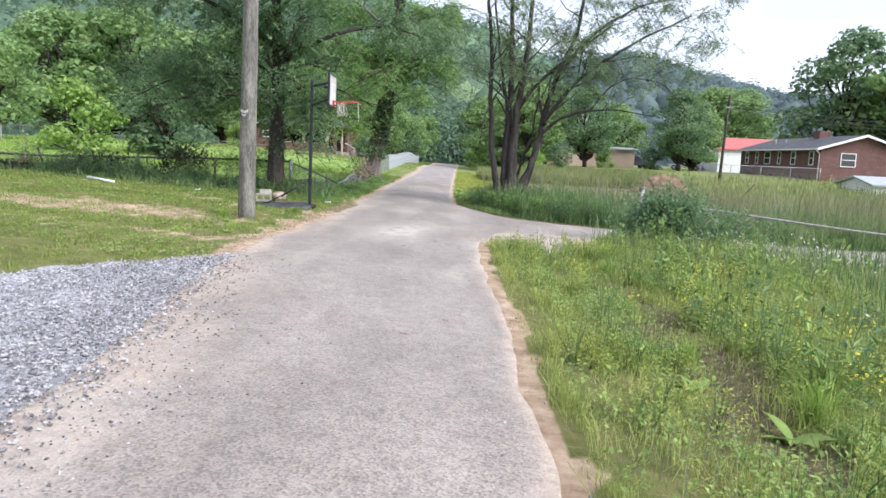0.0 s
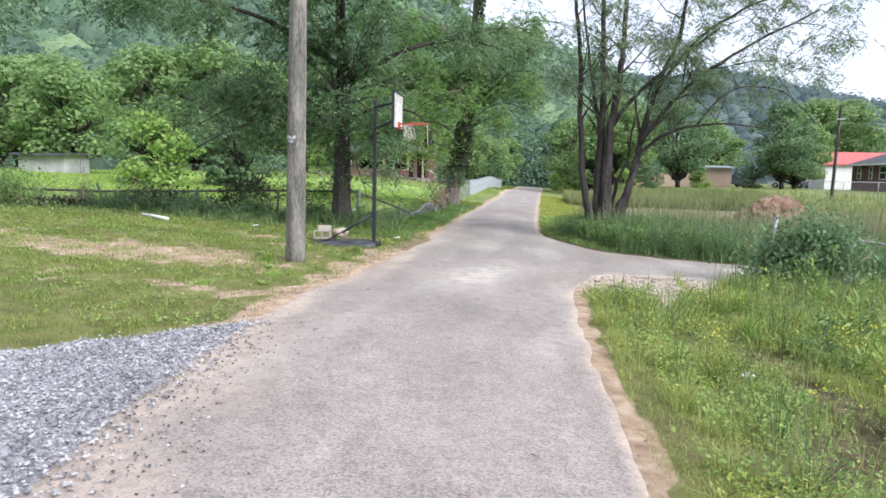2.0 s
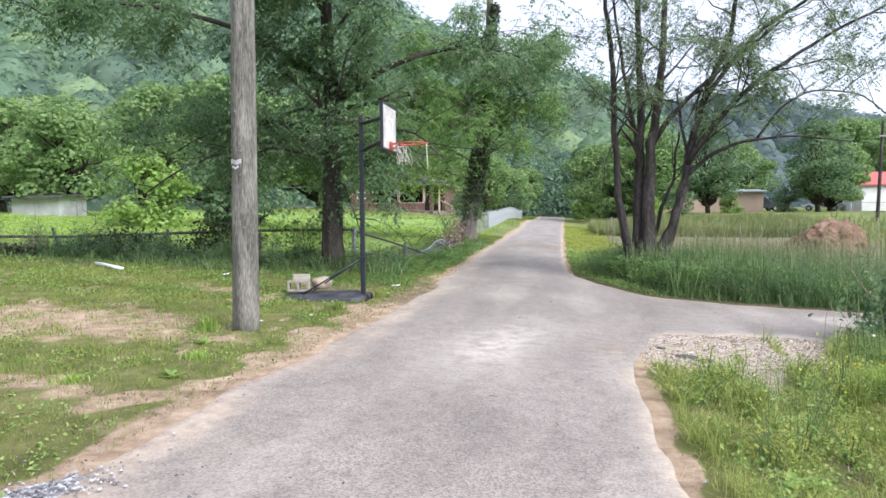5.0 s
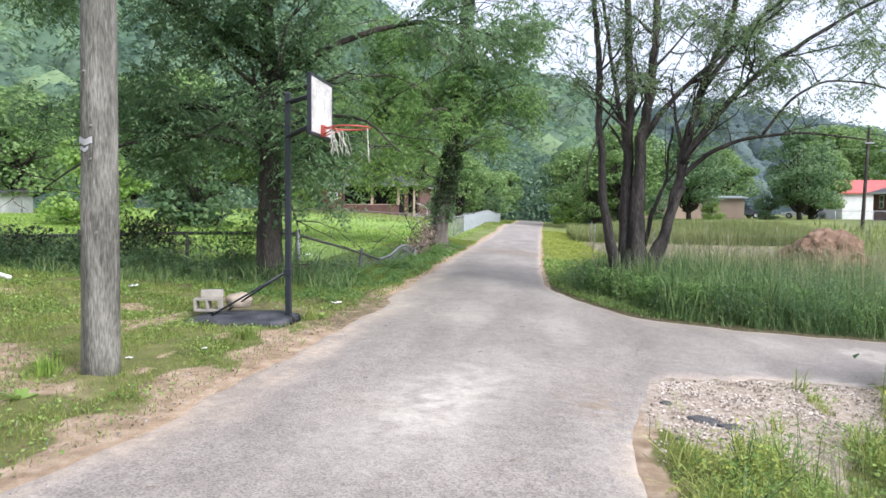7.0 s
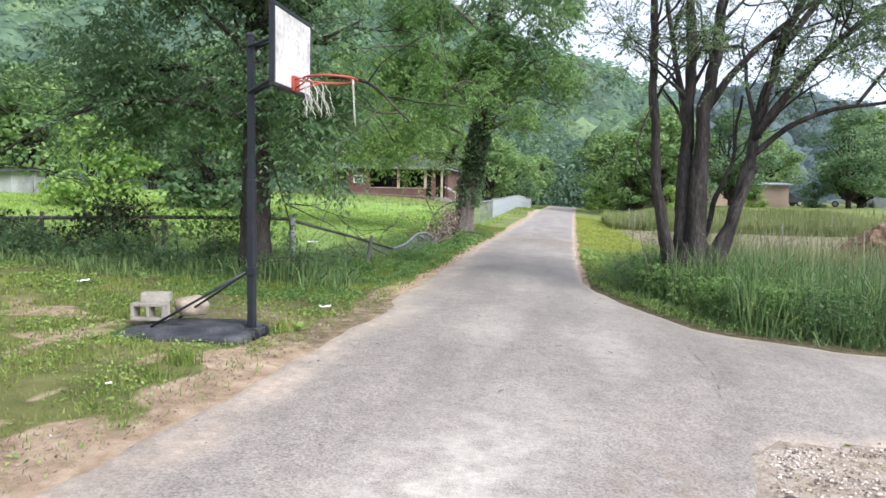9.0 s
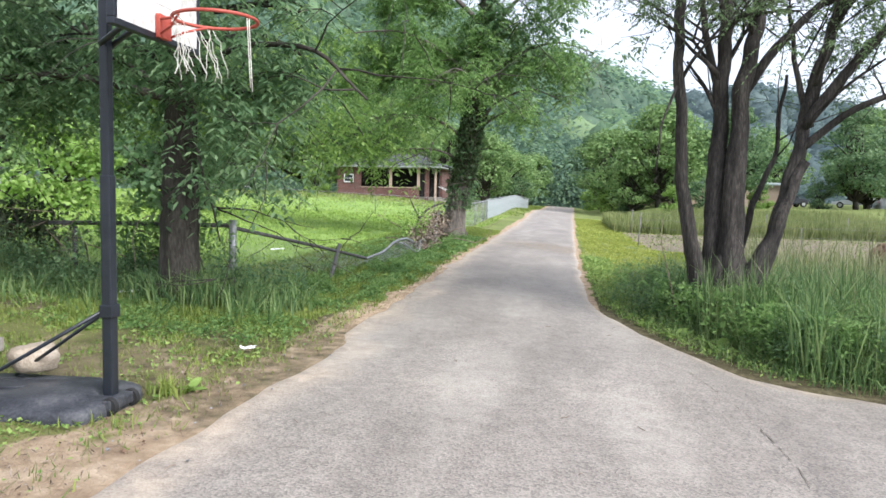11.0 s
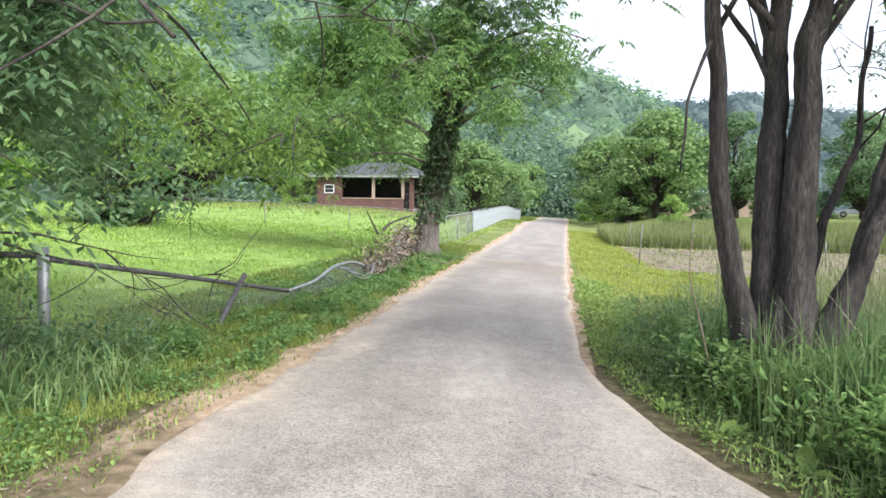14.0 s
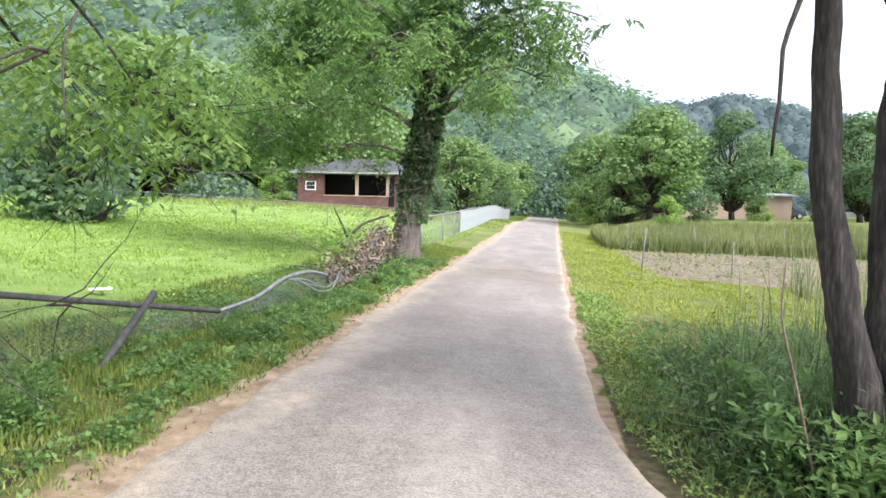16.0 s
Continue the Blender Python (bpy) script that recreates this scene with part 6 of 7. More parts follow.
# ---- vines, brush and litter ----
def vine_mass(name, pts, n, size, mat, seed, spread, label, category="vine"):
    rnd = np.random.default_rng(seed)
    q = along(pts, 8)
    c = q[rnd.integers(0, len(q), n)] + rnd.normal(0, 1, (n, 3)) * np.array(spread)
    c[:, 2] = np.maximum(c[:, 2], rise(c[:, 0], c[:, 1]) + 0.03)
    root = thing(name, *[float(a) for a in q[0][:2]], float(rise(q[0][0], q[0][1])), label, category)
    stems = Bag()
    for k in range(14):
        i = int(rnd.integers(0, len(q)))
        p = np.array([q[i][0], q[i][1], float(rise(q[i][0], q[i][1]))])
        run = [p]
        for s in range(6):
            p = p + rnd.normal(0, 0.13, 3) * np.array([1.6, 0.6, 1]) + np.array([0, 0, 0.11])
            run.append(p)
        stems.add(tube_arrays(run, np.linspace(0.014, 0.004, 7), 4))
    off = np.array(root.location)
    stems.v = [v - off for v in stems.v]
    stems.put("stem", M_DEAD, root)["kind"] = "stuff"
    v, f = leaf_arrays(c - off, size, rnd, 0.5, 0.7)
    ob = put("leaf_mass", v, f, mat, root)
    ob["kind"] = "stuff"
    return root


vine_mass("vine", [(-10.4, 19.9, 0.75), (-9.6, 19.9, 0.92), (-8.9, 20.0, 0.8)], 900, 0.085, M_VINE, 81, (0.26, 0.1, 0.14), "dark vine tangled over the fence rail")
vine_mass("vine", [(-8.0, 20.0, 0.7), (-7.5, 20.05, 1.05), (-6.9, 20.1, 1.0)], 1300, 0.085, M_VINE, 82, (0.28, 0.12, 0.16), "dark vine tangled over the fence rail")
vine_mass("vine", [(-6.3, 20.1, 1.0), (-5.4, 20.2, 1.02), (-4.7, 20.3, 0.9)], 1100, 0.075, M_LEAF, 83, (0.25, 0.12, 0.2), "green vine climbing the fence beside the tree")
vine_mass("weed_bush", [(-13.6, 18.6, 0.9), (-12.9, 18.4, 1.1), (-12.2, 18.3, 0.8)], 2600, 0.085, M_LEAF_SOFT, 87, (0.35, 0.35, 0.28), "tall green weeds growing through the fence end", "weeds")
vine_mass("dead_brush", [(-12.6, 19.3, 0.65), (-11.9, 19.2, 0.68), (-11.2, 19.3, 0.6)], 900, 0.10, M_VINE, 88, (0.25, 0.12, 0.06), "dark heap of old brush below the fence", "brush")
vine_mass("dead_brush", [(-3.5, 27.6, 0.3), (-3.5, 29.2, 0.5), (-3.65, 30.8, 0.7), (-3.85, 32.6, 0.8)], 2600, 0.07, M_DEAD, 85, (0.14, 0.25, 0.17), "brown dead brush caught in the crumpled fence", "brush")
vine_mass("sapling", [(-3.75, 28.4, 0.5), (-3.7, 28.8, 0.95)], 300, 0.09, M_LEAF_Y, 86, (0.2, 0.2, 0.2), "small yellow-green sapling in the fallen fence", "sapling")
br = thing("fallen_branch", -3.8, 28.6, float(rise(-3.8, 28.6)), "dark dead branch hooked over the fence", "branch")
tube("limb", along([(0, 0, 0.1), (-0.1, 0.9, 0.55), (-0.05, 2.0, 0.95), (0.15, 3.6, 1.1)]), np.linspace(0.045, 0.02, 16), M_BARK, br)
tube("fork", along([(-0.08, 1.2, 0.72), (-0.25, 1.3, 1.0), (-0.32, 1.1, 1.25)]), np.linspace(0.03, 0.01, 11), M_BARK, br)
for px_, py_, s, rz in ((-2.85, 17.35, 0.7, 20), (-6.1, 17.6, 0.7, 70), (-3.15, 13.8, 0.35, 130), (-3.55, 13.2, 0.3, 10), (-5.2, 19.3, 1.3, 40), (-5.9, 25.4, 1.4, 15), (1.9, 8.6, 0.9, 60)):
    bm = bmesh.new()
    bmesh.ops.create_grid(bm, x_segments=6, y_segments=5, size=0.09 * s)
    for v in bm.verts:
        v.co.x *= 1 + 0.4 * noise.noise(v.co * 18 + Vector((rz, 0, 0)))
        v.co.y *= 0.7
        v.co.z = 0.035 * s + 0.035 * s * noise.noise(v.co * 22 + Vector((0, rz, 0)))
    bmesh.ops.solidify(bm, geom=bm.faces[:], thickness=0.002)
    ob = tagged(part("litter", bm, M_PAPER), "crumpled white scrap of litter on the ground", "litter", "litter scraps")
    ob.matrix_world = pose(px_, py_, float(rise(px_, py_)) + 0.03, 0, 0, rz)
ob = tagged(tube("plastic_pipe", [(-9.1, 18.2, float(rise(-9.1, 18.2)) + 0.05), (-8.6, 17.9, float(rise(-8.6, 17.9)) + 0.045), (-8.15, 17.6, float(rise(-8.15, 17.6)) + 0.04)], 0.035, M_PAPER), "white plastic pipe lying on the lawn", "pipe")


# ---- dirt pile ----
def dirt_pile(x, y, r, h):
    bm = bmesh.new()
    bmesh.ops.create_icosphere(bm, subdivisions=5, radius=1)
    for v in bm.verts:
        d = 1 + 0.25 * noise.noise(v.co * 1.4) + 0.14 * noise.noise(v.co * 4.5) + 0.07 * noise.noise(v.co * 13)
        v.co = Vector((v.co.x * r * d, v.co.y * r * 0.8 * d, max(-0.1, v.co.z) * h * d))
    ob = tagged(part("soil_mound", bm, M_CLAY), "heap of reddish-brown clods and soil in the field", "dirt pile")
    ob.matrix_world = pose(x, y, float(rise(x, y)), 0, 0, 20)


dirt_pile(9.8, 33.2, 1.5, 1.35)


# fence before the far brick house
f7 = thing("chain_link_fence", 0, 0, 0, "grey chain-link fence in front of the far houses", "fence")
line7 = [(21.5, 63.0, float(rise(21.5, 63)) + 1.2), (27, 63.5, float(rise(27, 63.5)) + 1.2), (32.5, 64.0, float(rise(32.5, 64)) + 1.2)]
tube("top_rail", along(line7), 0.022, M_STEEL, f7)
for xx in (21.6, 24.3, 27.0, 29.7, 32.4):
    post(xx, 63.0 + (xx - 21.5) / 11, 1.2, 0.03, f7)
Bag().add(wires(line7, 1.2, 0.16, 0.004, seg=2)).put("chain_mesh", M_STEEL, f7)
ds = tube("dry_stem", along([(1.22, 20.95, -0.05), (1.06, 20.9, 0.6), (0.95, 20.9, 1.0), (0.97, 20.9, 1.28)]), np.linspace(0.009, 0.004, 16), M_DEAD, sides=6)
tagged(ds, "bare curved dry stem beside the tree", "stem")


# ---- buildings ----
def window(parent, m, w, h, mat_frame=None):
    """A window let into a wall: frame, mid bar and dark glass. m: its pose, y outwards."""
    root = part("window", boxed(-w / 2, -0.02, 0, w / 2, 0.02, h), M_GLASS, parent, "dark glass window with white frame")
    root.matrix_local = m
    for a in ((-w / 2 - 0.07, -0.05, -0.07, w / 2 + 0.07, 0.06, 0), (-w / 2 - 0.07, -0.05, h, w / 2 + 0.07, 0.06, h + 0.07), (-w / 2 - 0.07, -0.05, 0, -w / 2, 0.06, h), (w / 2, -0.05, 0, w / 2 + 0.07, 0.06, h), (-w / 2, -0.045, h * 0.48, w / 2, 0.045, h * 0.53)):
        part("frame_bar", boxed(*a, bevel=0.006), mat_frame or M_WHITE, root)
    return root


def prism(bm, pts, y0, y1):
    a = [bm.verts.new((x, y0, z)) for x, z in pts]
    b = [bm.verts.new((x, y1, z)) for x, z in pts]
    n = len(pts)
    bm.faces.new(a)
    bm.faces.new(b[::-1])
    for k in range(n):
        bm.faces.new([a[k], b[k], b[(k + 1) % n], a[(k + 1) % n]])
    bmesh.ops.recalc_face_normals(bm, faces=bm.faces[:])
    return bm


def brick_porch_house(x, y):
    z = float(rise(x + 4, y)) - 0.1
    root = thing("brick_house", x, y, z, "red brick house with a dark screened porch and grey roof", "house")
    W, D, H = 7.9, 9.0, 2.45
    part("wall", boxed(0, 0, -0.6, 1.9, 0.22, H), M_WALLBRICK, root, "red brick wall")
    part("side_wall", boxed(0, 0.22, -0.6, 0.22, D, H), M_WALLBRICK, root)
    part("back_wall", boxed(0.22, D - 0.22, -0.6, W, D, H), M_WALLBRICK, root)
    part("side_wall", boxed(W - 0.22, 2.4, -0.6, W, D - 0.22, H), M_WALLBRICK, root)
    # the porch's shade is painted as this wall's colour
    part("inner_wall", boxed(0.22, 2.2, -0.6, W - 0.22, 2.4, H), M_DARK, root, "inner porch wall coloured near black for the porch shade")
    part("porch_wall", boxed(1.9, 0, -0.6, 6.5, 0.22, 0.78), M_WALLBRICK, root, "low brick porch wall")
    part("wall_cap", boxed(1.9, -0.05, 0.78, 6.5, 0.27, 0.84, bevel=0.01), M_BEIGE, root)
    for a in (4.15, 6.35):
        part("porch_post", boxed(a, 0.02, 0.84, a + 0.2, 0.2, H - 0.1, bevel=0.01), M_BEIGE, root)
    part("corner_wall", boxed(6.95, 0.02, -0.6, 7.25, 0.3, H - 0.1), M_WALLBRICK, root)
    part("porch_post", boxed(7.7, 0.02, -0.6, 7.85, 0.18, H - 0.1, bevel=0.01), M_BEIGE, root)
    part("porch_floor", boxed(1.9, 0.22, -0.6, W, 2.2, 0.12), M_BLOCK, root)
    part("screen_door", boxed(6.62, 0.08, 0.12, 6.93, 0.12, 2.1), M_DARK, root)
    for k in range(3):
        part("step", boxed(7.95 + 0.3 * k, 0.2, -0.6, 8.25 + 0.3 * k, 1.6, 0.05 - 0.17 * k, bevel=0.01), M_BLOCK, root)
    for yy in (0.25, 1.55):
        tube("handrail", [(7.95, yy, 0.95), (8.9, yy, 0.45)], 0.025, M_WHITE, root)
        tube("rail_post", [(8.85, yy, -0.4), (8.85, yy, 0.48)], 0.02, M_WHITE, root)
    part("fascia", boxed(-0.45, -0.5, H - 0.12, W + 0.45, -0.42, H + 0.08, bevel=0.01), M_FASCIA, root, "pale roof fascia")
    part("soffit", boxed(-0.45, -0.42, H - 0.1, W + 0.45, D + 0.4, H - 0.04), M_FASCIA, root)
    bm = bmesh.new()
    e = [bm.verts.new(v) for v in ((-0.5, -0.55, H + 0.06), (W + 0.5, -0.55, H + 0.06), (W + 0.5, D + 0.5, H + 0.06), (-0.5, D + 0.5, H + 0.06), (2.6, D / 2, H + 1.2), (W - 2.6, D / 2, H + 1.2))]
    for f in ((0, 1, 5, 4), (1, 2, 5), (2, 3, 4, 5), (3, 0, 4), (3, 2, 1, 0)):
        bm.faces.new([e[k] for k in f])
    bmesh.ops.recalc_face_normals(bm, faces=bm.faces[:])
    part("roof", bm, M_ROOF, root, "grey hipped shingle roof")
    window(root, pose(0.95, -0.01, 1.22), 0.62, 0.5)
    return root


brick_porch_house(-17.7, 66.0)


def brick_gable_house(x, y):
    z = float(rise(x + 3, y + 6)) - 0.05
    root = thing("brick_house", x, y, z, "long red brick house with grey gable roof and white windows", "house")
    W, D, H = 7.6, 18.0, 2.75
    part("long_wall", boxed(0, 0, -0.8, 0.25, D, H), M_WALLBRICK, root)
    part("back_wall", boxed(W - 0.25, 0, -0.8, W, D, H), M_WALLBRICK, root)
    for y0, nm in ((0.0, "gable_wall"), (D - 0.25, "gable_wall")):
        part(nm, prism(bmesh.new(), [(0.25, -0.8), (W - 0.25, -0.8), (W - 0.25, H), (W / 2, H + 1.3), (0.25, H)], y0, y0 + 0.25), M_WALLBRICK, root)
    for s in (-1, 1):
        pts = [(W / 2, H + 1.42), (W / 2, H + 1.30), (W / 2 + s * (W / 2 + 0.5), H - 0.06), (W / 2 + s * (W / 2 + 0.5), H + 0.06)]
        part("roof_slope", prism(bmesh.new(), pts, -0.4, D + 0.4), M_ROOF, root, "grey shingle roof slope")
        rake = [(W / 2, H + 1.44), (W / 2, H + 1.22), (W / 2 + s * (W / 2 + 0.52), H - 0.12), (W / 2 + s * (W / 2 + 0.52), H + 0.09)]
        part("rake_board", prism(bmesh.new(), rake, -0.46, -0.405), M_WHITE, root)
    part("gutter", boxed(-0.62, -0.4, H - 0.1, -0.5, D + 0.4, H + 0.04, bevel=0.02), M_WHITE, root)
    tube("downspout", [(-0.5, -0.02, H - 0.1), (-0.06, 0.1, H - 0.4), (-0.06, 0.1, -0.5)], 0.05, M_WHITE, root)
    for yy, w in ((1.6, 0.7), (5.2, 0.8), (8.2, 0.5), (11.0, 1.3), (13.6, 0.6), (16.2, 0.7)):
        window(root, pose(-0.01, yy, 1.35, 0, 0, -90), w, 1.15)
    window(root, pose(2.5, -0.01, 1.3), 1.25, 1.1)
    for yy in (3.2, 9.5, 15.0):
        part("foundation_vent", boxed(-0.02, yy, -0.1, 0.02, yy + 0.5, 0.25), M_DARK, root)
    part("chimney", boxed(W / 2 - 0.6, 7.0, H + 0.8, W / 2 + 0.5, 8.2, H + 2.0, bevel=0.03), M_WALLBRICK, root)
    for yy in (10.6, 13.0):
        tube("roof_pipe", [(1.6, yy, H + 0.4), (1.6, yy, H + 1.2)], 0.06, M_STEEL, root)
    return root


brick_gable_house(33.3, 66.0)


def simple_house(name, x, y, W, D, H, rise_, wall, roof, label, dz=0.0, along_x=True):
    z = float(rise(x + W / 2, y)) + dz
    root = thing(name, x, y, z, label, "house" if "house" in name else "building")
    part("front_wall", boxed(0, 0, -0.8, W, 0.2, H), wall, root)
    part("back_wall", boxed(0, D - 0.2, -0.8, W, D, H), wall, root)
    for x0 in (0.0, W - 0.2):
        bm = bmesh.new()
        a = [(0.2, -0.8), (D - 0.2, -0.8), (D - 0.2, H), (D / 2, H + rise_), (0.2, H)]
        v0 = [bm.verts.new((x0, q, h)) for q, h in a]
        v1 = [bm.verts.new((x0 + 0.2, q, h)) for q, h in a]
        bm.faces.new(v0)
        bm.faces.new(v1[::-1])
        for k in range(5):
            bm.faces.new([v0[k], v1[k], v1[(k + 1) % 5], v0[(k + 1) % 5]])
        bmesh.ops.recalc_face_normals(bm, faces=bm.faces[:])
        part("gable_wall", bm, wall, root)
    for s in (-1, 1):
        bm = bmesh.new()
        q = [(D / 2, H + rise_ + 0.1), (D / 2, H + rise_), (D / 2 + s * (D / 2 + 0.35), H - 0.08), (D / 2 + s * (D / 2 + 0.35), H + 0.04)]
        v0 = [bm.verts.new((-0.3, p[0], p[1])) for p in q]
        v1 = [bm.verts.new((W + 0.3, p[0], p[1])) for p in q]
        bm.faces.new(v0)
        bm.faces.new(v1[::-1])
        for k in range(4):
            bm.faces.new([v0[k], v1[k], v1[(k + 1) % 4], v0[(k + 1) % 4]])
        bmesh.ops.recalc_face_normals(bm, faces=bm.faces[:])
        part("roof_slope", bm, roof, root)
    return root


wh = simple_house("white_house", 33.6, 92, 11.0, 8.0, 2.9, 1.5, M_WHITE, M_REDROOF, "white-walled house with a red metal roof")
simple_house("tan_building", 7.6, 86, 14.0, 8.0, 2.3, 0.22, M_BEIGE, M_SLAT, "long low tan building with a pale roof", -0.1)
sh = simple_house("shed", -29.0, 40.0, 2.8, 2.3, 1.30, 0.03, M_SHED, M_ROOF, "small whitewashed block shed with stained walls", -0.30)
cp = simple_house("carport", 30.2, 52, 6.0, 4.5, 1.2, 0.5, M_WHITE, M_SLAT, "small outbuilding with a pale green metal roof", -0.5)


# ---- far utility pole with wires ----
fp = thing("utility_pole", 22.2, 60, float(rise(22.2, 60)), "brown wooden utility pole in the field", "utility pole")
hs = np.linspace(-0.2, 7.0, 10)
tube("shaft", np.stack([0.03 * hs, 0 * hs, hs], -1), 0.13 - 0.006 * hs, M_BARK2, fp, sides=12)
part("insulator_bracket", boxed(-0.05, -0.1, 5.9, 0.55, 0.1, 6.0, bevel=0.01), M_STEEL, fp)
for k in range(3):
    z = float(rise(22, 60)) + 6.6 - 0.35 * k
    s = np.linspace(0, 1, 14)
    ob = tube("overhead_cable", np.stack([22.4 + 40 * s, 60 + 26 * s, z - 4 * 1.1 * s * (1 - s) + 1.5 * s], -1), 0.022, M_WIRE, sides=4)
    tagged(ob, "black overhead cable sagging from the field pole", "cable", "overhead cables")
s = np.linspace(0, 1, 16)
ob = tube("overhead_cable", np.stack([-29 + 11.5 * s, 60 + 7 * s, 4.6 - 0.6 * s - 4 * 0.9 * s * (1 - s)], -1), 0.014, M_RUST, sides=4)
tagged(ob, "pale service cable sagging towards the brick house", "cable", "overhead cables")


# ---- parked cars ----
def car(x, y, rz, paint, label, suv):
    z = float(rise(x, y))
    root = thing("car", x, y, z, label, "car", "parked cars", rz)
    h = 1.0 if suv else 0.88
    prof = [(-2.2, 0.35), (-2.25, 0.62), (-2.1, h), (-1.2 if not suv else -2.0, h + 0.05), (1.05, h + 0.02), (2.0, h - 0.18), (2.25, 0.6), (2.2, 0.35)]
    bm = prism(bmesh.new(), prof, -0.85, 0.85)
    bmesh.ops.bevel(bm, geom=bm.edges[:], offset=0.07, segments=2, affect="EDGES")
    part("body", bm, paint, root)
    top = h + (0.62 if suv else 0.5)
    cab = [(-2.0 if suv else -1.5, h), (-1.7 if suv else -0.9, top), (0.25, top), (1.05, h)]
    bm = prism(bmesh.new(), cab, -0.72, 0.72)
    bmesh.ops.bevel(bm, geom=bm.edges[:], offset=0.05, segments=2, affect="EDGES")
    part("cabin_glass", bm, M_GLASS, root)
    roof = [(-1.72 if suv else -0.92, top - 0.03), (-1.66 if suv else -0.86, top + 0.03), (0.2, top + 0.03), (0.3, top - 0.03)]
    part("roof_panel", prism(bmesh.new(), roof, -0.74, 0.74), paint, root)
    for wx in (-1.35, 1.4):
        for wy in (-0.82, 0.82):
            bm = bmesh.new()
            bmesh.ops.create_cone(bm, cap_ends=True, segments=22, radius1=0.34, radius2=0.34, depth=0.22, matrix=pose(wx, wy, 0.34, 90, 0, 0))
            wheel = part("wheel", bm, M_TYRE, root)
            bm = bmesh.new()
            bmesh.ops.create_cone(bm, cap_ends=True, segments=16, radius1=0.2, radius2=0.2, depth=0.24, matrix=pose(wx, wy, 0.34, 90, 0, 0))
            part("rim", bm, M_STEEL, wheel)
    for wy in (-0.6, 0.6):
        part("headlight", boxed(2.17, wy - 0.18, 0.62, 2.26, wy + 0.18, 0.75, bevel=0.02), M_SLAT, root)
        part("tail_light", boxed(-2.27, wy - 0.16, 0.68, -2.18, wy + 0.16, 0.84, bevel=0.02), M_REDROOF, root)
    return root


car(24.5, 98, 10, M_CAR, "dark grey parked car beyond the field", True)
car(20.6, 101, 25, M_CAR2, "silver parked car beyond the field", False)
car(31.5, 98, 160, M_CAR2, "pale silver parked car by the trees", False)


# ---- bank plants ----
vine_mass("bush", [(3.7, 14.2, 0.1), (4.2, 14.3, 0.38), (4.5, 14.3, 0.45), (4.85, 14.4, 0.3)], 6500, 0.08, M_LEAF_D, 91, (0.23, 0.26, 0.29), "dense green bush beside the leaning post", "bush")
vine_mass("bush", [(5.3, 15.0, 0.2), (6.0, 15.0, 0.1)], 1600, 0.08, M_LEAF_D, 92, (0.3, 0.3, 0.2), "dark tangled bush at the fence end", "bush")
tube_post = thing("fence_post", 3.72, 14.5, float(rise(3.72, 14.5)), "leaning galvanised fence post in the bush", "post")
tube("shaft", [(0, 0, -0.1), (0.1, 0, 0.5), (0.21, 0, 1.12)], 0.03, M_STEEL, tube_post)
bm = bmesh.new()
bmesh.ops.create_uvsphere(bm, u_segments=12, v_segments=8, radius=0.036, matrix=Matrix.Translation((0.21, 0, 1.12)))
part("cap", bm, M_STEEL, tube_post, shade=True)
ob = tube("fence_rail", along([(5.3, 15.5, 0.56), (6.5, 15.5, 0.44), (8.9, 15.5, 0.20), (11, 15.5, 0.05)]), 0.024, M_RUST)
tagged(ob, "fallen galvanised fence rail lying through the weeds", "rail")


def low_cover(name, n, area, chance, lo, hi, size, mat, seed, label, narrow=0.75):
    """Low broad leaves over the ground."""
    r = np.random.default_rng(seed)
    x, y = scatter(r, n, *area, chance)
    c = np.stack([x, y, rise(x, y) + r.uniform(lo, hi, len(x))], -1)
    d = np.hypot(x, np.maximum(y - 8, 0)) + 2
    v, f = leaf_arrays(c, size * r.uniform(0.6, 1.4, len(x)) * np.maximum(1, d / 9), r, 0.1, narrow)
    return tagged(put(name, v, f, mat), label, "ground plant", kind="stuff")


low_cover("bank_weeds", 110000, (0.8, 7.5, 1.8, 14.8), lambda x, y: smooth(0.1, 0.5, x - road_right(y)) * smooth(0.15, 0.9, patchy(x, y, 0.55)) * (1 - patch(x, y)) * (1 - 0.8 * ditch(x, y)) * smooth(8, 3, x), 0.01, 0.16, 0.030, M_WEED, 93, "low broad-leaved weeds on the bank")
low_cover("lawn_clover", 90000, (-14, -2.4, 7.5, 19.5), lambda x, y: (1 - 0.9 * bare(x, y)) * (1 - gravel(x, y)) * smooth(0.2, 0.9, patchy(x + 3, y, 0.8)) * smooth(-16, -5, x), 0.005, 0.04, 0.028, M_WEED, 94, "clover and plantain in the lawn")
low_cover("verge_weeds", 70000, (-5.0, -2.5, 17.5, 34), lambda x, y: (1 - 0.9 * bare(x, y)) * smooth(0.2, 0.8, patchy(x + 9, y, 0.6)), 0.01, 0.10, 0.024, M_LEAF, 95, "broad-leaved weeds along the verge")
low_cover("edge_weeds", 26000, (0.2, 3.0, 18, 30), lambda x, y: smooth(0.04, 0.12, x - road_right(y) - 0.03 * ripple(x, y, 0.4)) * smooth(0.9, 0.4, x - road_right(y)) * smooth(0.02, 0.2, y - drive_far(x)), 0.01, 0.09, 0.026, M_WEED, 104, "low green weeds along the edge of the lane", 0.5)
low_cover("tall_weeds", 70000, (0.5, 7, 17.5, 25), lambda x, y: smooth(0.1, 0.6, x - road_right(y) - 0.1) * smooth(0.02, 0.3, y - drive_far(x)) * smooth(0.25, 0.9, patchy(x + 5, y, 0.7)), 0.04, 0.45, 0.030, M_LEAF, 96, "leafy weeds among the tall grass", 0.5)
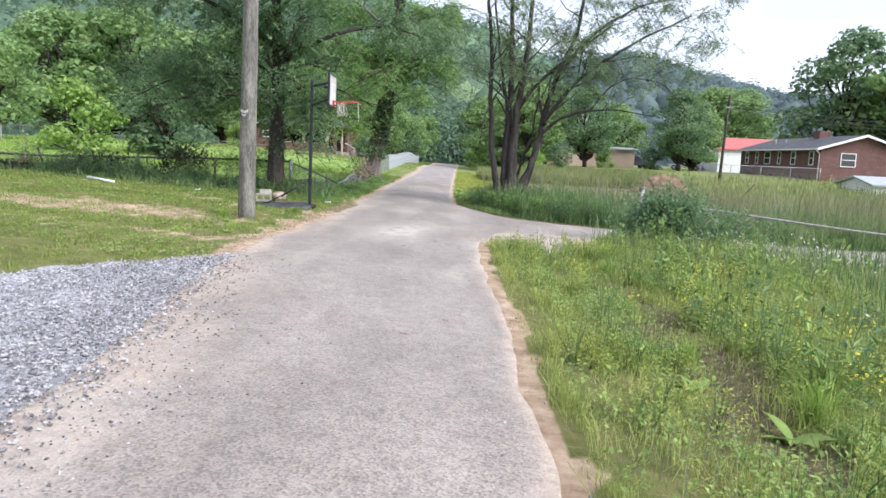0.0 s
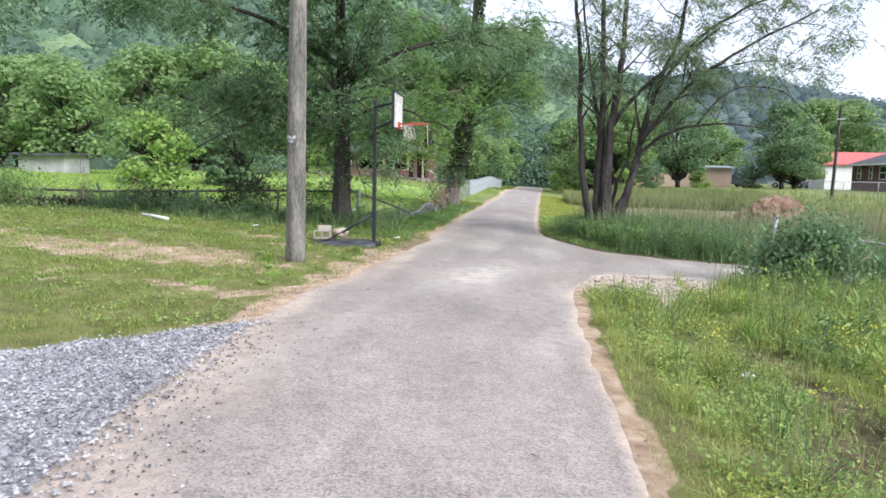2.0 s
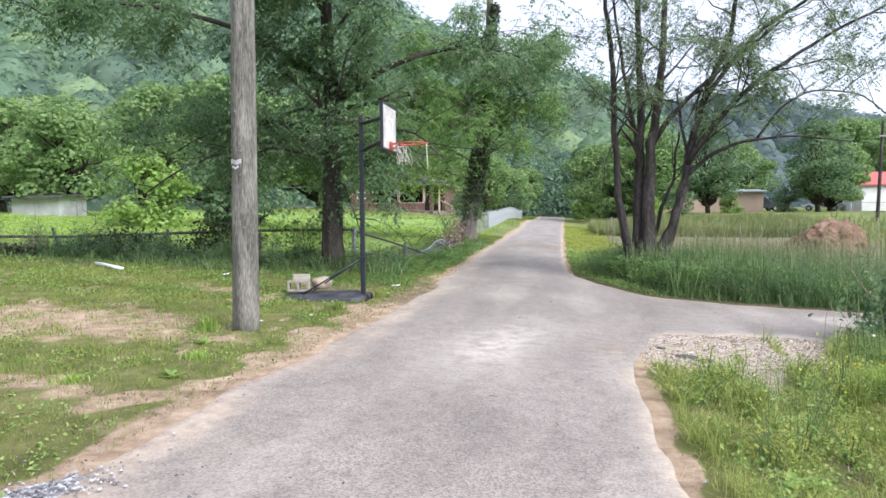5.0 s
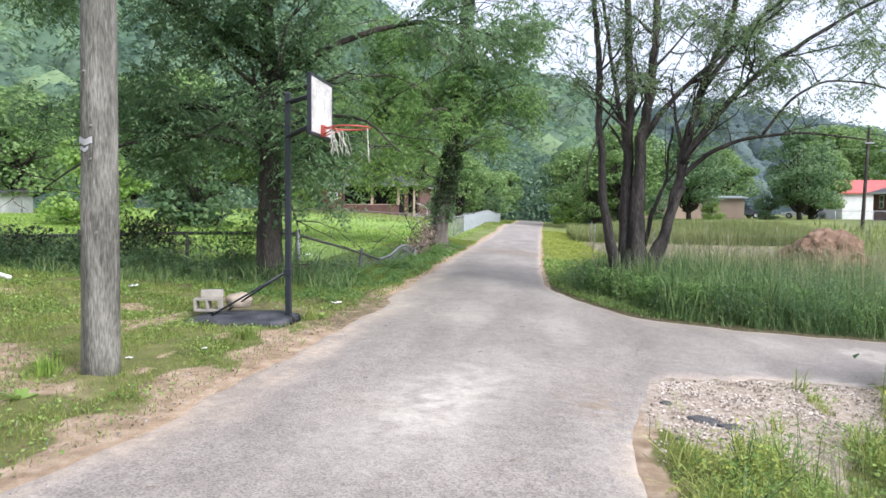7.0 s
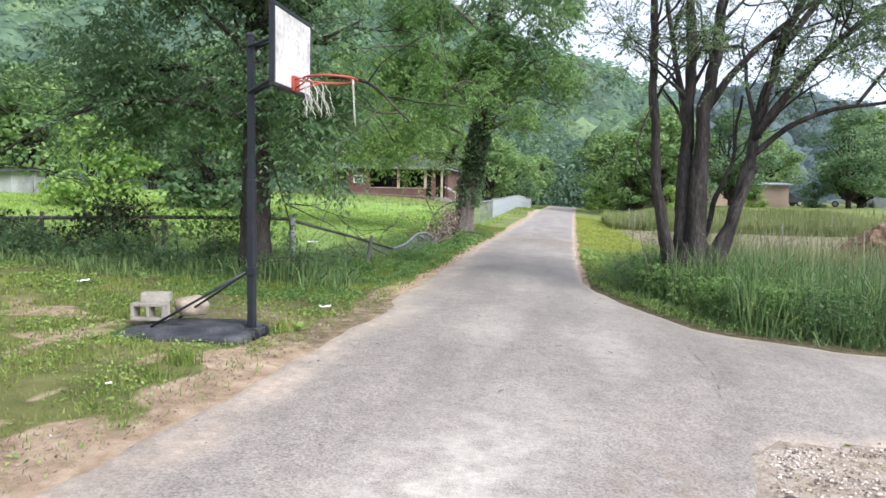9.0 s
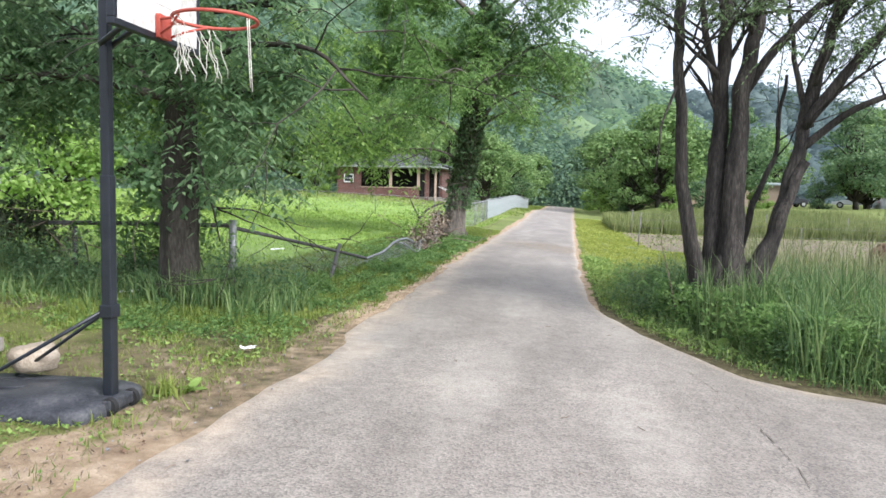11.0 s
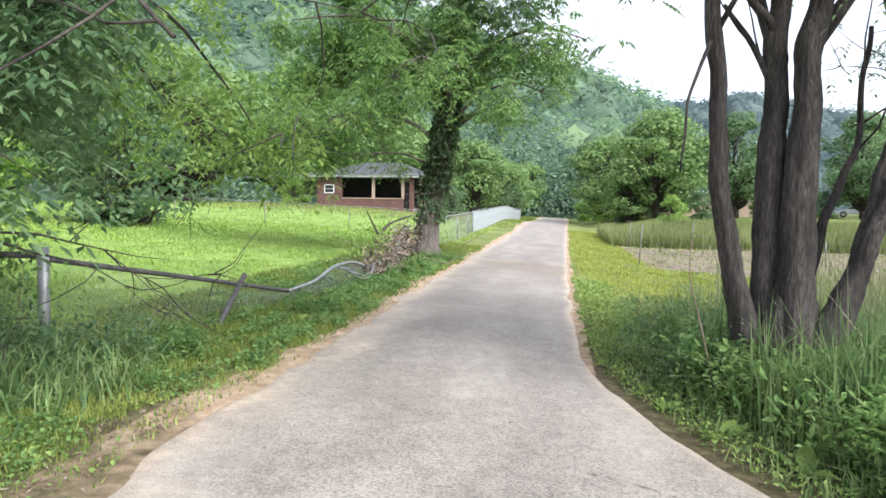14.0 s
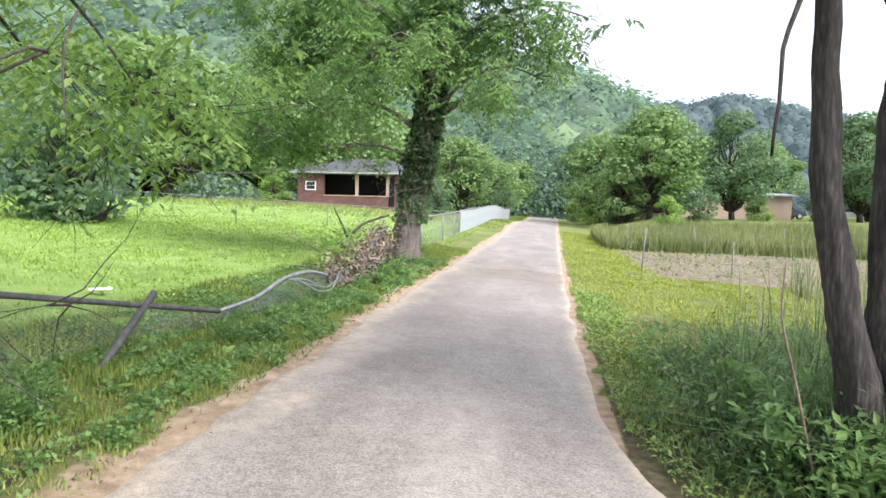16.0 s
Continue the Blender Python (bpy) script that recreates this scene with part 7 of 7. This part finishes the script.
low_cover("tree_foot_weeds", 42000, (0.7, 4.2, 18.6, 22.2), lambda x, y: smooth(0.25, 0.8, x - road_right(y) - 0.1) * smooth(0.05, 0.4, y - drive_far(x)) * smooth(0.1, 0.7, patchy(x + 2, y, 0.5)), 0.10, 0.55, 0.05, M_LEAF, 101, "broad-leaved weeds crowding the foot of the locust tree", 0.45)
low_cover("plot_weeds", 9000, (2.4, 14, 35, 46), lambda x, y: tilled(x, y) * (0.15 + 0.5 * patchy(x, y, 1.2)), 0.01, 0.10, 0.030, M_GRASS_PALE, 105, "sparse weeds sprouting in the tilled plot", 0.4)
low_cover("mown_clover", 30000, (0.2, 4.5, 23, 45), lambda x, y: smooth(0.0, 0.35, x - road_right(y)) * (1 - tilled(x, y)) * patchy(x, y, 0.9), 0.005, 0.04, 0.014, M_GRASS_MOWN, 97, "clover in the mown strip")
low_cover("meadow_clover", 60000, (-22, -4.2, 20.5, 46), lambda x, y: smooth(0.3, 0.9, patchy(x - 2, y, 1.4)) * (x < -4.2), 0.02, 0.12, 0.018, M_GRASS_BRIGHT, 98, "clover patches in the meadow")
low_cover("leaf_litter", 16000, (-5, 2.2, 3, 34), lambda x, y: np.clip(bare(x, y), 0, 1) * 0.8, 0.004, 0.012, 0.022, M_DEAD, 99, "dry leaf crumbs along the road edge", 0.6)


def flowers(name, n, area, chance, lo, hi, size, mat, seed, label):
    """Small flowers, each five flat petals on a thin stalk."""
    r = np.random.default_rng(seed)
    x, y = scatter(r, n, *area, chance)
    n = len(x)
    h = r.uniform(lo, hi, n)
    z = rise(x, y)
    c = np.stack([x, y, z + h], -1)
    a = np.arange(5) * 2 * np.pi / 5
    s = size * r.uniform(0.7, 1.3, n)
    tilt = r.normal(0, 0.4, (n, 2))
    ring = []
    for k in range(5):
        for o, rad in ((-0.45, 0.75), (0.0, 1.0), (0.45, 0.75)):
            dx, dy = np.cos(a[k] + o) * rad * s, np.sin(a[k] + o) * rad * s
            ring.append(c + np.stack([dx, dy, dx * tilt[:, 0] + dy * tilt[:, 1] + 0.25 * s * rad], -1))
    v = np.concatenate([c[:, None], np.stack(ring, 1)], 1)
    f = np.array([[0, 1 + 3 * k, 2 + 3 * k, 3 + 3 * k] for k in range(5)])
    faces = (np.arange(n)[:, None, None] * 16 + f[None]).reshape(-1, 4)
    tagged(put(name, v.reshape(-1, 3), faces, mat), label, "flower", kind="stuff")
    sv, sf = blades(x, y, z, h, np.full(n, 0.004), r, 0.02, False)
    tagged(put(name + "_stalk", sv, sf, M_GRASS), "thin green flower stalks", "flower", kind="stuff")


def bloom(x, y):
    g = 0
    for cx, cy, r in ((2.5, 6.0, 0.6), (2.9, 7.9, 0.6), (3.3, 5.2, 0.6), (2.2, 7.4, 0.4), (4.1, 10.6, 0.9), (3.2, 9.6, 0.5), (1.9, 9.3, 0.4), (3.9, 7.0, 0.7), (2.6, 11.9, 0.6)):
        g = g + np.exp(-((x - cx) ** 2 + (y - cy) ** 2) / r ** 2)
    return smooth(0.5, 1.0, g + 0.4 * ripple(x, y, 0.4)) * (1 - ditch(x, y))


flowers("buttercup", 26000, (1.2, 6.5, 2.5, 13.5), bloom, 0.16, 0.36, 0.0095, M_YELLOW, 101, "small yellow buttercups in the weeds")
flowers("daisy", 260, (1.6, 7, 3, 15), lambda x, y: 0.25 * smooth(0.2, 0.7, ripple(x, y, 1.7)), 0.2, 0.45, 0.022, M_WHITEP, 102, "white daisies scattered on the bank")
flowers("yarrow", 500, (4.8, 7.5, 11, 15), lambda x, y: 0.5 + 0 * x, 0.3, 0.5, 0.016, M_WHITEP, 103, "white yarrow heads in the ditch")


def tall_weed(x, y, h, seed, mat, label, n=60, size=0.11):
    """An upright weed: stalks with long drooping leaves."""
    r = np.random.default_rng(seed)
    root = thing("tall_weed", x, y, float(rise(x, y)), label, "weed", "tall weeds on the bank")
    bag, cs = Bag(), []
    for k in range(4):
        d = r.normal(0, 0.22, 2)
        pts = np.array([[d[0] * u * h, d[1] * u * h, u * h * (1 - 0.1 * k)] for u in np.linspace(0, 1, 6)])
        bag.add(tube_arrays(pts, np.linspace(0.006, 0.002, 6), 5))
        cs.append(pts[r.integers(1, 6, n // 4)] + r.normal(0, 0.035, (n // 4, 3)))
    bag.put("stalk", M_WEED, root)
    v, f = leaf_arrays(np.vstack(cs), size, r, 0.15, 0.28)
    put("foliage", v, f, mat, root)


def weed_mounds(name, spots, size, mat, seed, label, each=340, narrow=0.42):
    """Low rounded clumps of leafy weeds: leaves on many short stems that spread from each foot."""
    r = np.random.default_rng(seed)
    cs, bag = [], Bag()
    for x, y, rad, h in spots:
        a, u = r.uniform(0, 6.28, each), np.sqrt(r.uniform(0, 1, each))
        top = h * (1 - 0.55 * u ** 2) * (1 + 0.25 * np.sin(3 * a + x * 9))
        w = rad * u * (1 + 0.3 * np.sin(2 * a + y * 7))
        px_, py_ = x + w * np.cos(a), y + w * np.sin(a)
        cs.append(np.stack([px_, py_, rise(px_, py_) + top * r.uniform(0.35, 1.05, each)], -1))
        k = 14
        sx, sy = x + 0.8 * w[:k] * np.cos(a[:k]), y + 0.8 * w[:k] * np.sin(a[:k])
        g = float(rise(x, y))
        for i in range(k):
            bag.add(tube_arrays([(x + 0.2 * (sx[i] - x), y + 0.2 * (sy[i] - y), g), ((x + sx[i]) / 2, (y + sy[i]) / 2, g + top[i] * 0.6), (sx[i], sy[i], g + top[i] * 1.05)], [0.004, 0.003, 0.002], 3, caps=False))
    c = np.vstack(cs)
    v, f = leaf_arrays(c, size * r.uniform(0.55, 1.4, len(c)), r, 0.25, narrow)
    tagged(put(name, v, f, mat), label, "weeds", kind="stuff")
    tagged(bag.put(name + "_stems", M_GRASS_TALL), "thin green stems of " + label, "weeds", kind="stuff")


r5 = np.random.default_rng(112)


def mound_spots(n, x0, x1, y0, y1, rad, h, skip):
    out = []
    for _ in range(n):
        x, y = r5.uniform(x0, x1), r5.uniform(y0, y1)
        if not skip(x, y):
            out.append((x, y, r5.uniform(*rad), r5.uniform(*h)))
    return out


def off_bank(x, y):
    return x < float(road_right(y)) + 0.35 or float(patch(x, y)) > 0.2 or float(ditch(x, y)) > 0.4


weed_mounds("yellow_green_weeds", mound_spots(150, 0.9, 5.5, 2.5, 13.5, (0.14, 0.34), (0.14, 0.38), off_bank), 0.030, M_GRASS_MOWN, 161, "yellow-green leafy weed clumps on the bank")
weed_mounds("green_weeds", mound_spots(110, 1.0, 6.0, 2.5, 14.0, (0.14, 0.38), (0.16, 0.50), off_bank), 0.033, M_WEED, 162, "fresh green leafy weed clumps on the bank")
weed_mounds("dark_weeds", mound_spots(22, 1.6, 6.5, 3.0, 14.0, (0.14, 0.34), (0.18, 0.50), off_bank), 0.040, M_LEAF_D, 163, "dark green leafy weed clumps on the bank", narrow=0.3)
weed_mounds("fence_weeds", mound_spots(60, -11.5, -3.5, 19.2, 20.3, (0.18, 0.45), (0.25, 0.75), lambda x, y: abs(x + 4.62) < 0.25), 0.065, M_LEAF_D, 164, "dark leafy weeds growing up along the fence")
weed_mounds("verge_mounds", mound_spots(70, -4.2, -2.9, 20.5, 33.0, (0.12, 0.30), (0.08, 0.26), lambda x, y: x > float(road_left(y)) - 0.45 or 21.2 < y < 23.4), 0.045, M_LEAF, 165, "green leafy weeds on the verge below the sagging fence")
weed_mounds("grass_edge_weeds", mound_spots(190, 0.8, 9.0, 17.9, 24.0, (0.18, 0.45), (0.30, 0.75), lambda x, y: x < float(road_right(y)) + 0.5 or y < float(drive_far(x)) + 0.3), 0.060, M_LEAF_D, 166, "dark leafy weeds among the tall grass", narrow=0.3)


lawn("reed_grass", 9000, (0.6, 3.6, 18.3, 21.5), lambda x, y: smooth(0.5, 1.0, x - road_right(y)) * smooth(0.1, 0.4, y - drive_far(x)) * smooth(0.3, 0.8, patchy(x + 1, y, 0.7)), lambda x, y: 0.62 + 0.2 * patchy(x, y, 0.6), M_GRASS_TALL, 167, "upright reedy grass at the foot of the locust tree", bend=True, w_min=0.006, lean=0.35)


r5 = np.random.default_rng(111)
for k in range(48):
    wx, wy = r5.uniform(2.3, 5.5), r5.uniform(4.2, 13.0)
    if wx < 2.2 + 0.05 * wy or float(ditch(wx, wy)) > 0.2:
        continue
    tall_weed(wx, wy, r5.uniform(0.45, 0.95), 120 + k, M_WEED if k % 3 else M_GRASS_TALL, "upright leafy green weed on the bank")


def clump(x, y, h, n, seed, mat, w=0.012):
    r = np.random.default_rng(seed)
    a, d = r.uniform(0, 6.28, n), np.abs(r.normal(0, 0.07, n))
    v, f = blades(x + d * np.cos(a), y + d * np.sin(a), np.full(n, float(rise(x, y)) - 0.01), h * r.uniform(0.6, 1.2, n), np.full(n, w), r, 0.7, True)
    tagged(put("grass_tuft", v, f, mat), "tuft of long arching grass blades", "grass tuft", "grass tufts")


for cx, cy, h, seed in ((2.55, 4.6, 0.42, 1), (2.9, 5.2, 0.36, 2), (2.1, 5.9, 0.26, 3), (1.5, 8.2, 0.24, 4), (2.4, 10.4, 0.34, 5), (1.35, 10.9, 0.30, 6), (3.3, 8.9, 0.4, 7), (-2.85, 16.05, 0.16, 8), (-3.9, 12.6, 0.18, 9),
                        (2.3, 11.6, 0.34, 10), (2.7, 12.0, 0.36, 11), (1.35, 11.2, 0.24, 12), (-3.3, 11.2, 0.12, 13), (-3.05, 14.6, 0.14, 14), (-3.8, 10.2, 0.10, 15)):
    clump(cx, cy, h, 90, 200 + seed, M_GRASS_BRIGHT if seed % 2 else M_GRASS)


# ---- twigs on the road ----
r6 = np.random.default_rng(131)
for k in range(26):
    tx, ty = r6.uniform(-2.4, 0.4), r6.uniform(3.5, 22)
    L, a = r6.uniform(0.012, 0.045), r6.uniform(0, 6.28)
    z = float(rise(tx, ty)) + 0.048
    p = [(tx - L * math.cos(a), ty - L * math.sin(a), z), (tx + r6.normal(0, 0.01), ty, z + 0.004), (tx + L * math.cos(a), ty + L * math.sin(a), z)]
    ob = tube("twig", p, 0.003, M_DEAD, sides=5)
    tagged(ob, "small dry brown twig on the asphalt", "twig", "twigs on the lane")


# ---- dry stems and seed heads on the bank ----
lawn("bank_seed_grass", 8000, (1.1, 6.5, 2.5, 14.5), lambda x, y: smooth(0.2, 0.8, ripple(x + 7, y, 1.3)) * (1 - patch(x, y)) * (1 - ditch(x, y)), lambda x, y: 0.30 + 0.2 * patchy(x, y, 0.8), M_SEED, 141, "pale seeding grass on the bank", bend=True, wide=0.0007, w_min=0.003, lean=0.35)
low_cover("bank_thatch", 14000, (1.2, 6.0, 3, 13.5), lambda x, y: smooth(0.3, 0.8, ripple(x - 5, y, 1.2)) * smooth(1.1, 1.5, x), 0.005, 0.05, 0.06, M_DEAD, 142, "dry brown thatch between the weeds", 0.15)
low_cover("lawn_thatch", 22000, (-13, -2.5, 8, 19), lambda x, y: 0.4 + 0.5 * bare(x, y), 0.002, 0.02, 0.045, M_DEAD, 143, "dry thatch and straw on the lawn", 0.15)


# ---- broad-leaved rosettes ----
def dock(x, y, s, seed):
    """A rosette of broad, ribbed leaves."""
    r = np.random.default_rng(seed)
    root = thing("dock_plant", x, y, float(rise(x, y)), "broad-leaved dock plant in the grass", "weed", "dock plants")
    for k in range(int(r.integers(6, 10))):
        a, L = r.uniform(0, 6.28), s * r.uniform(0.7, 1.2)
        lift = r.uniform(0.35, 0.9)
        n = 6
        u = np.linspace(0, 1, n)
        along_, up = L * u, L * (lift * u - 0.55 * lift * u ** 2)
        w = 0.20 * L * np.sin(np.pi * (0.08 + 0.92 * u) ** 0.8)
        c, sn = math.cos(a), math.sin(a)
        mid = np.stack([along_ * c, along_ * sn, up], -1)
        side = np.array([-sn, c, 0.25])
        v = np.concatenate([mid - side * w[:, None], mid - np.array([0, 0, 0.012]) * 1.0, mid + side * np.array([1, 1, 1]) * w[:, None]])
        f = []
        for i in range(n - 1):
            f += [[i, i + 1, n + i + 1, n + i], [n + i, n + i + 1, 2 * n + i + 1, 2 * n + i]]
        put("leaf", v, np.array(f), M_WEED, root, smooth_shade=True)


for k, (x, y, s) in enumerate(((2.25, 4.3, 0.28), (2.7, 4.0, 0.34), (1.9, 5.1, 0.2), (1.5, 4.4, 0.16), (1.25, 7.2, 0.16), (2.1, 8.1, 0.22), (1.2, 9.4, 0.17), (3.1, 6.6, 0.3), (1.7, 10.9, 0.2), (0.75, 20.6, 0.14), (0.55, 21.9, 0.13), (1.05, 20.0, 0.2), (1.15, 20.9, 0.22),
                               (-3.2, 10.6, 0.12), (-3.6, 11.9, 0.14), (-2.75, 16.2, 0.13), (-3.3, 21.6, 0.14), (-3.1, 23.0, 0.13), (-4.2, 13.2, 0.1), (-3.35, 18.6, 0.16), (1.4, 19.4, 0.26), (2.1, 19.0, 0.3))):
    dock(x, y, s, 300 + k)

low_cover("bank_nettle", 22000, (1.0, 7.0, 2.2, 14.6), lambda x, y: smooth(0.15, 0.7, ripple(x * 0.9 + 11, y, 1.1)) * smooth(1.0, 1.6, x) * (1 - patch(x, y)) * (1 - ditch(x, y)), 0.04, 0.30, 0.032, M_LEAF, 151, "patches of darker leafy weeds on the bank", 0.5)
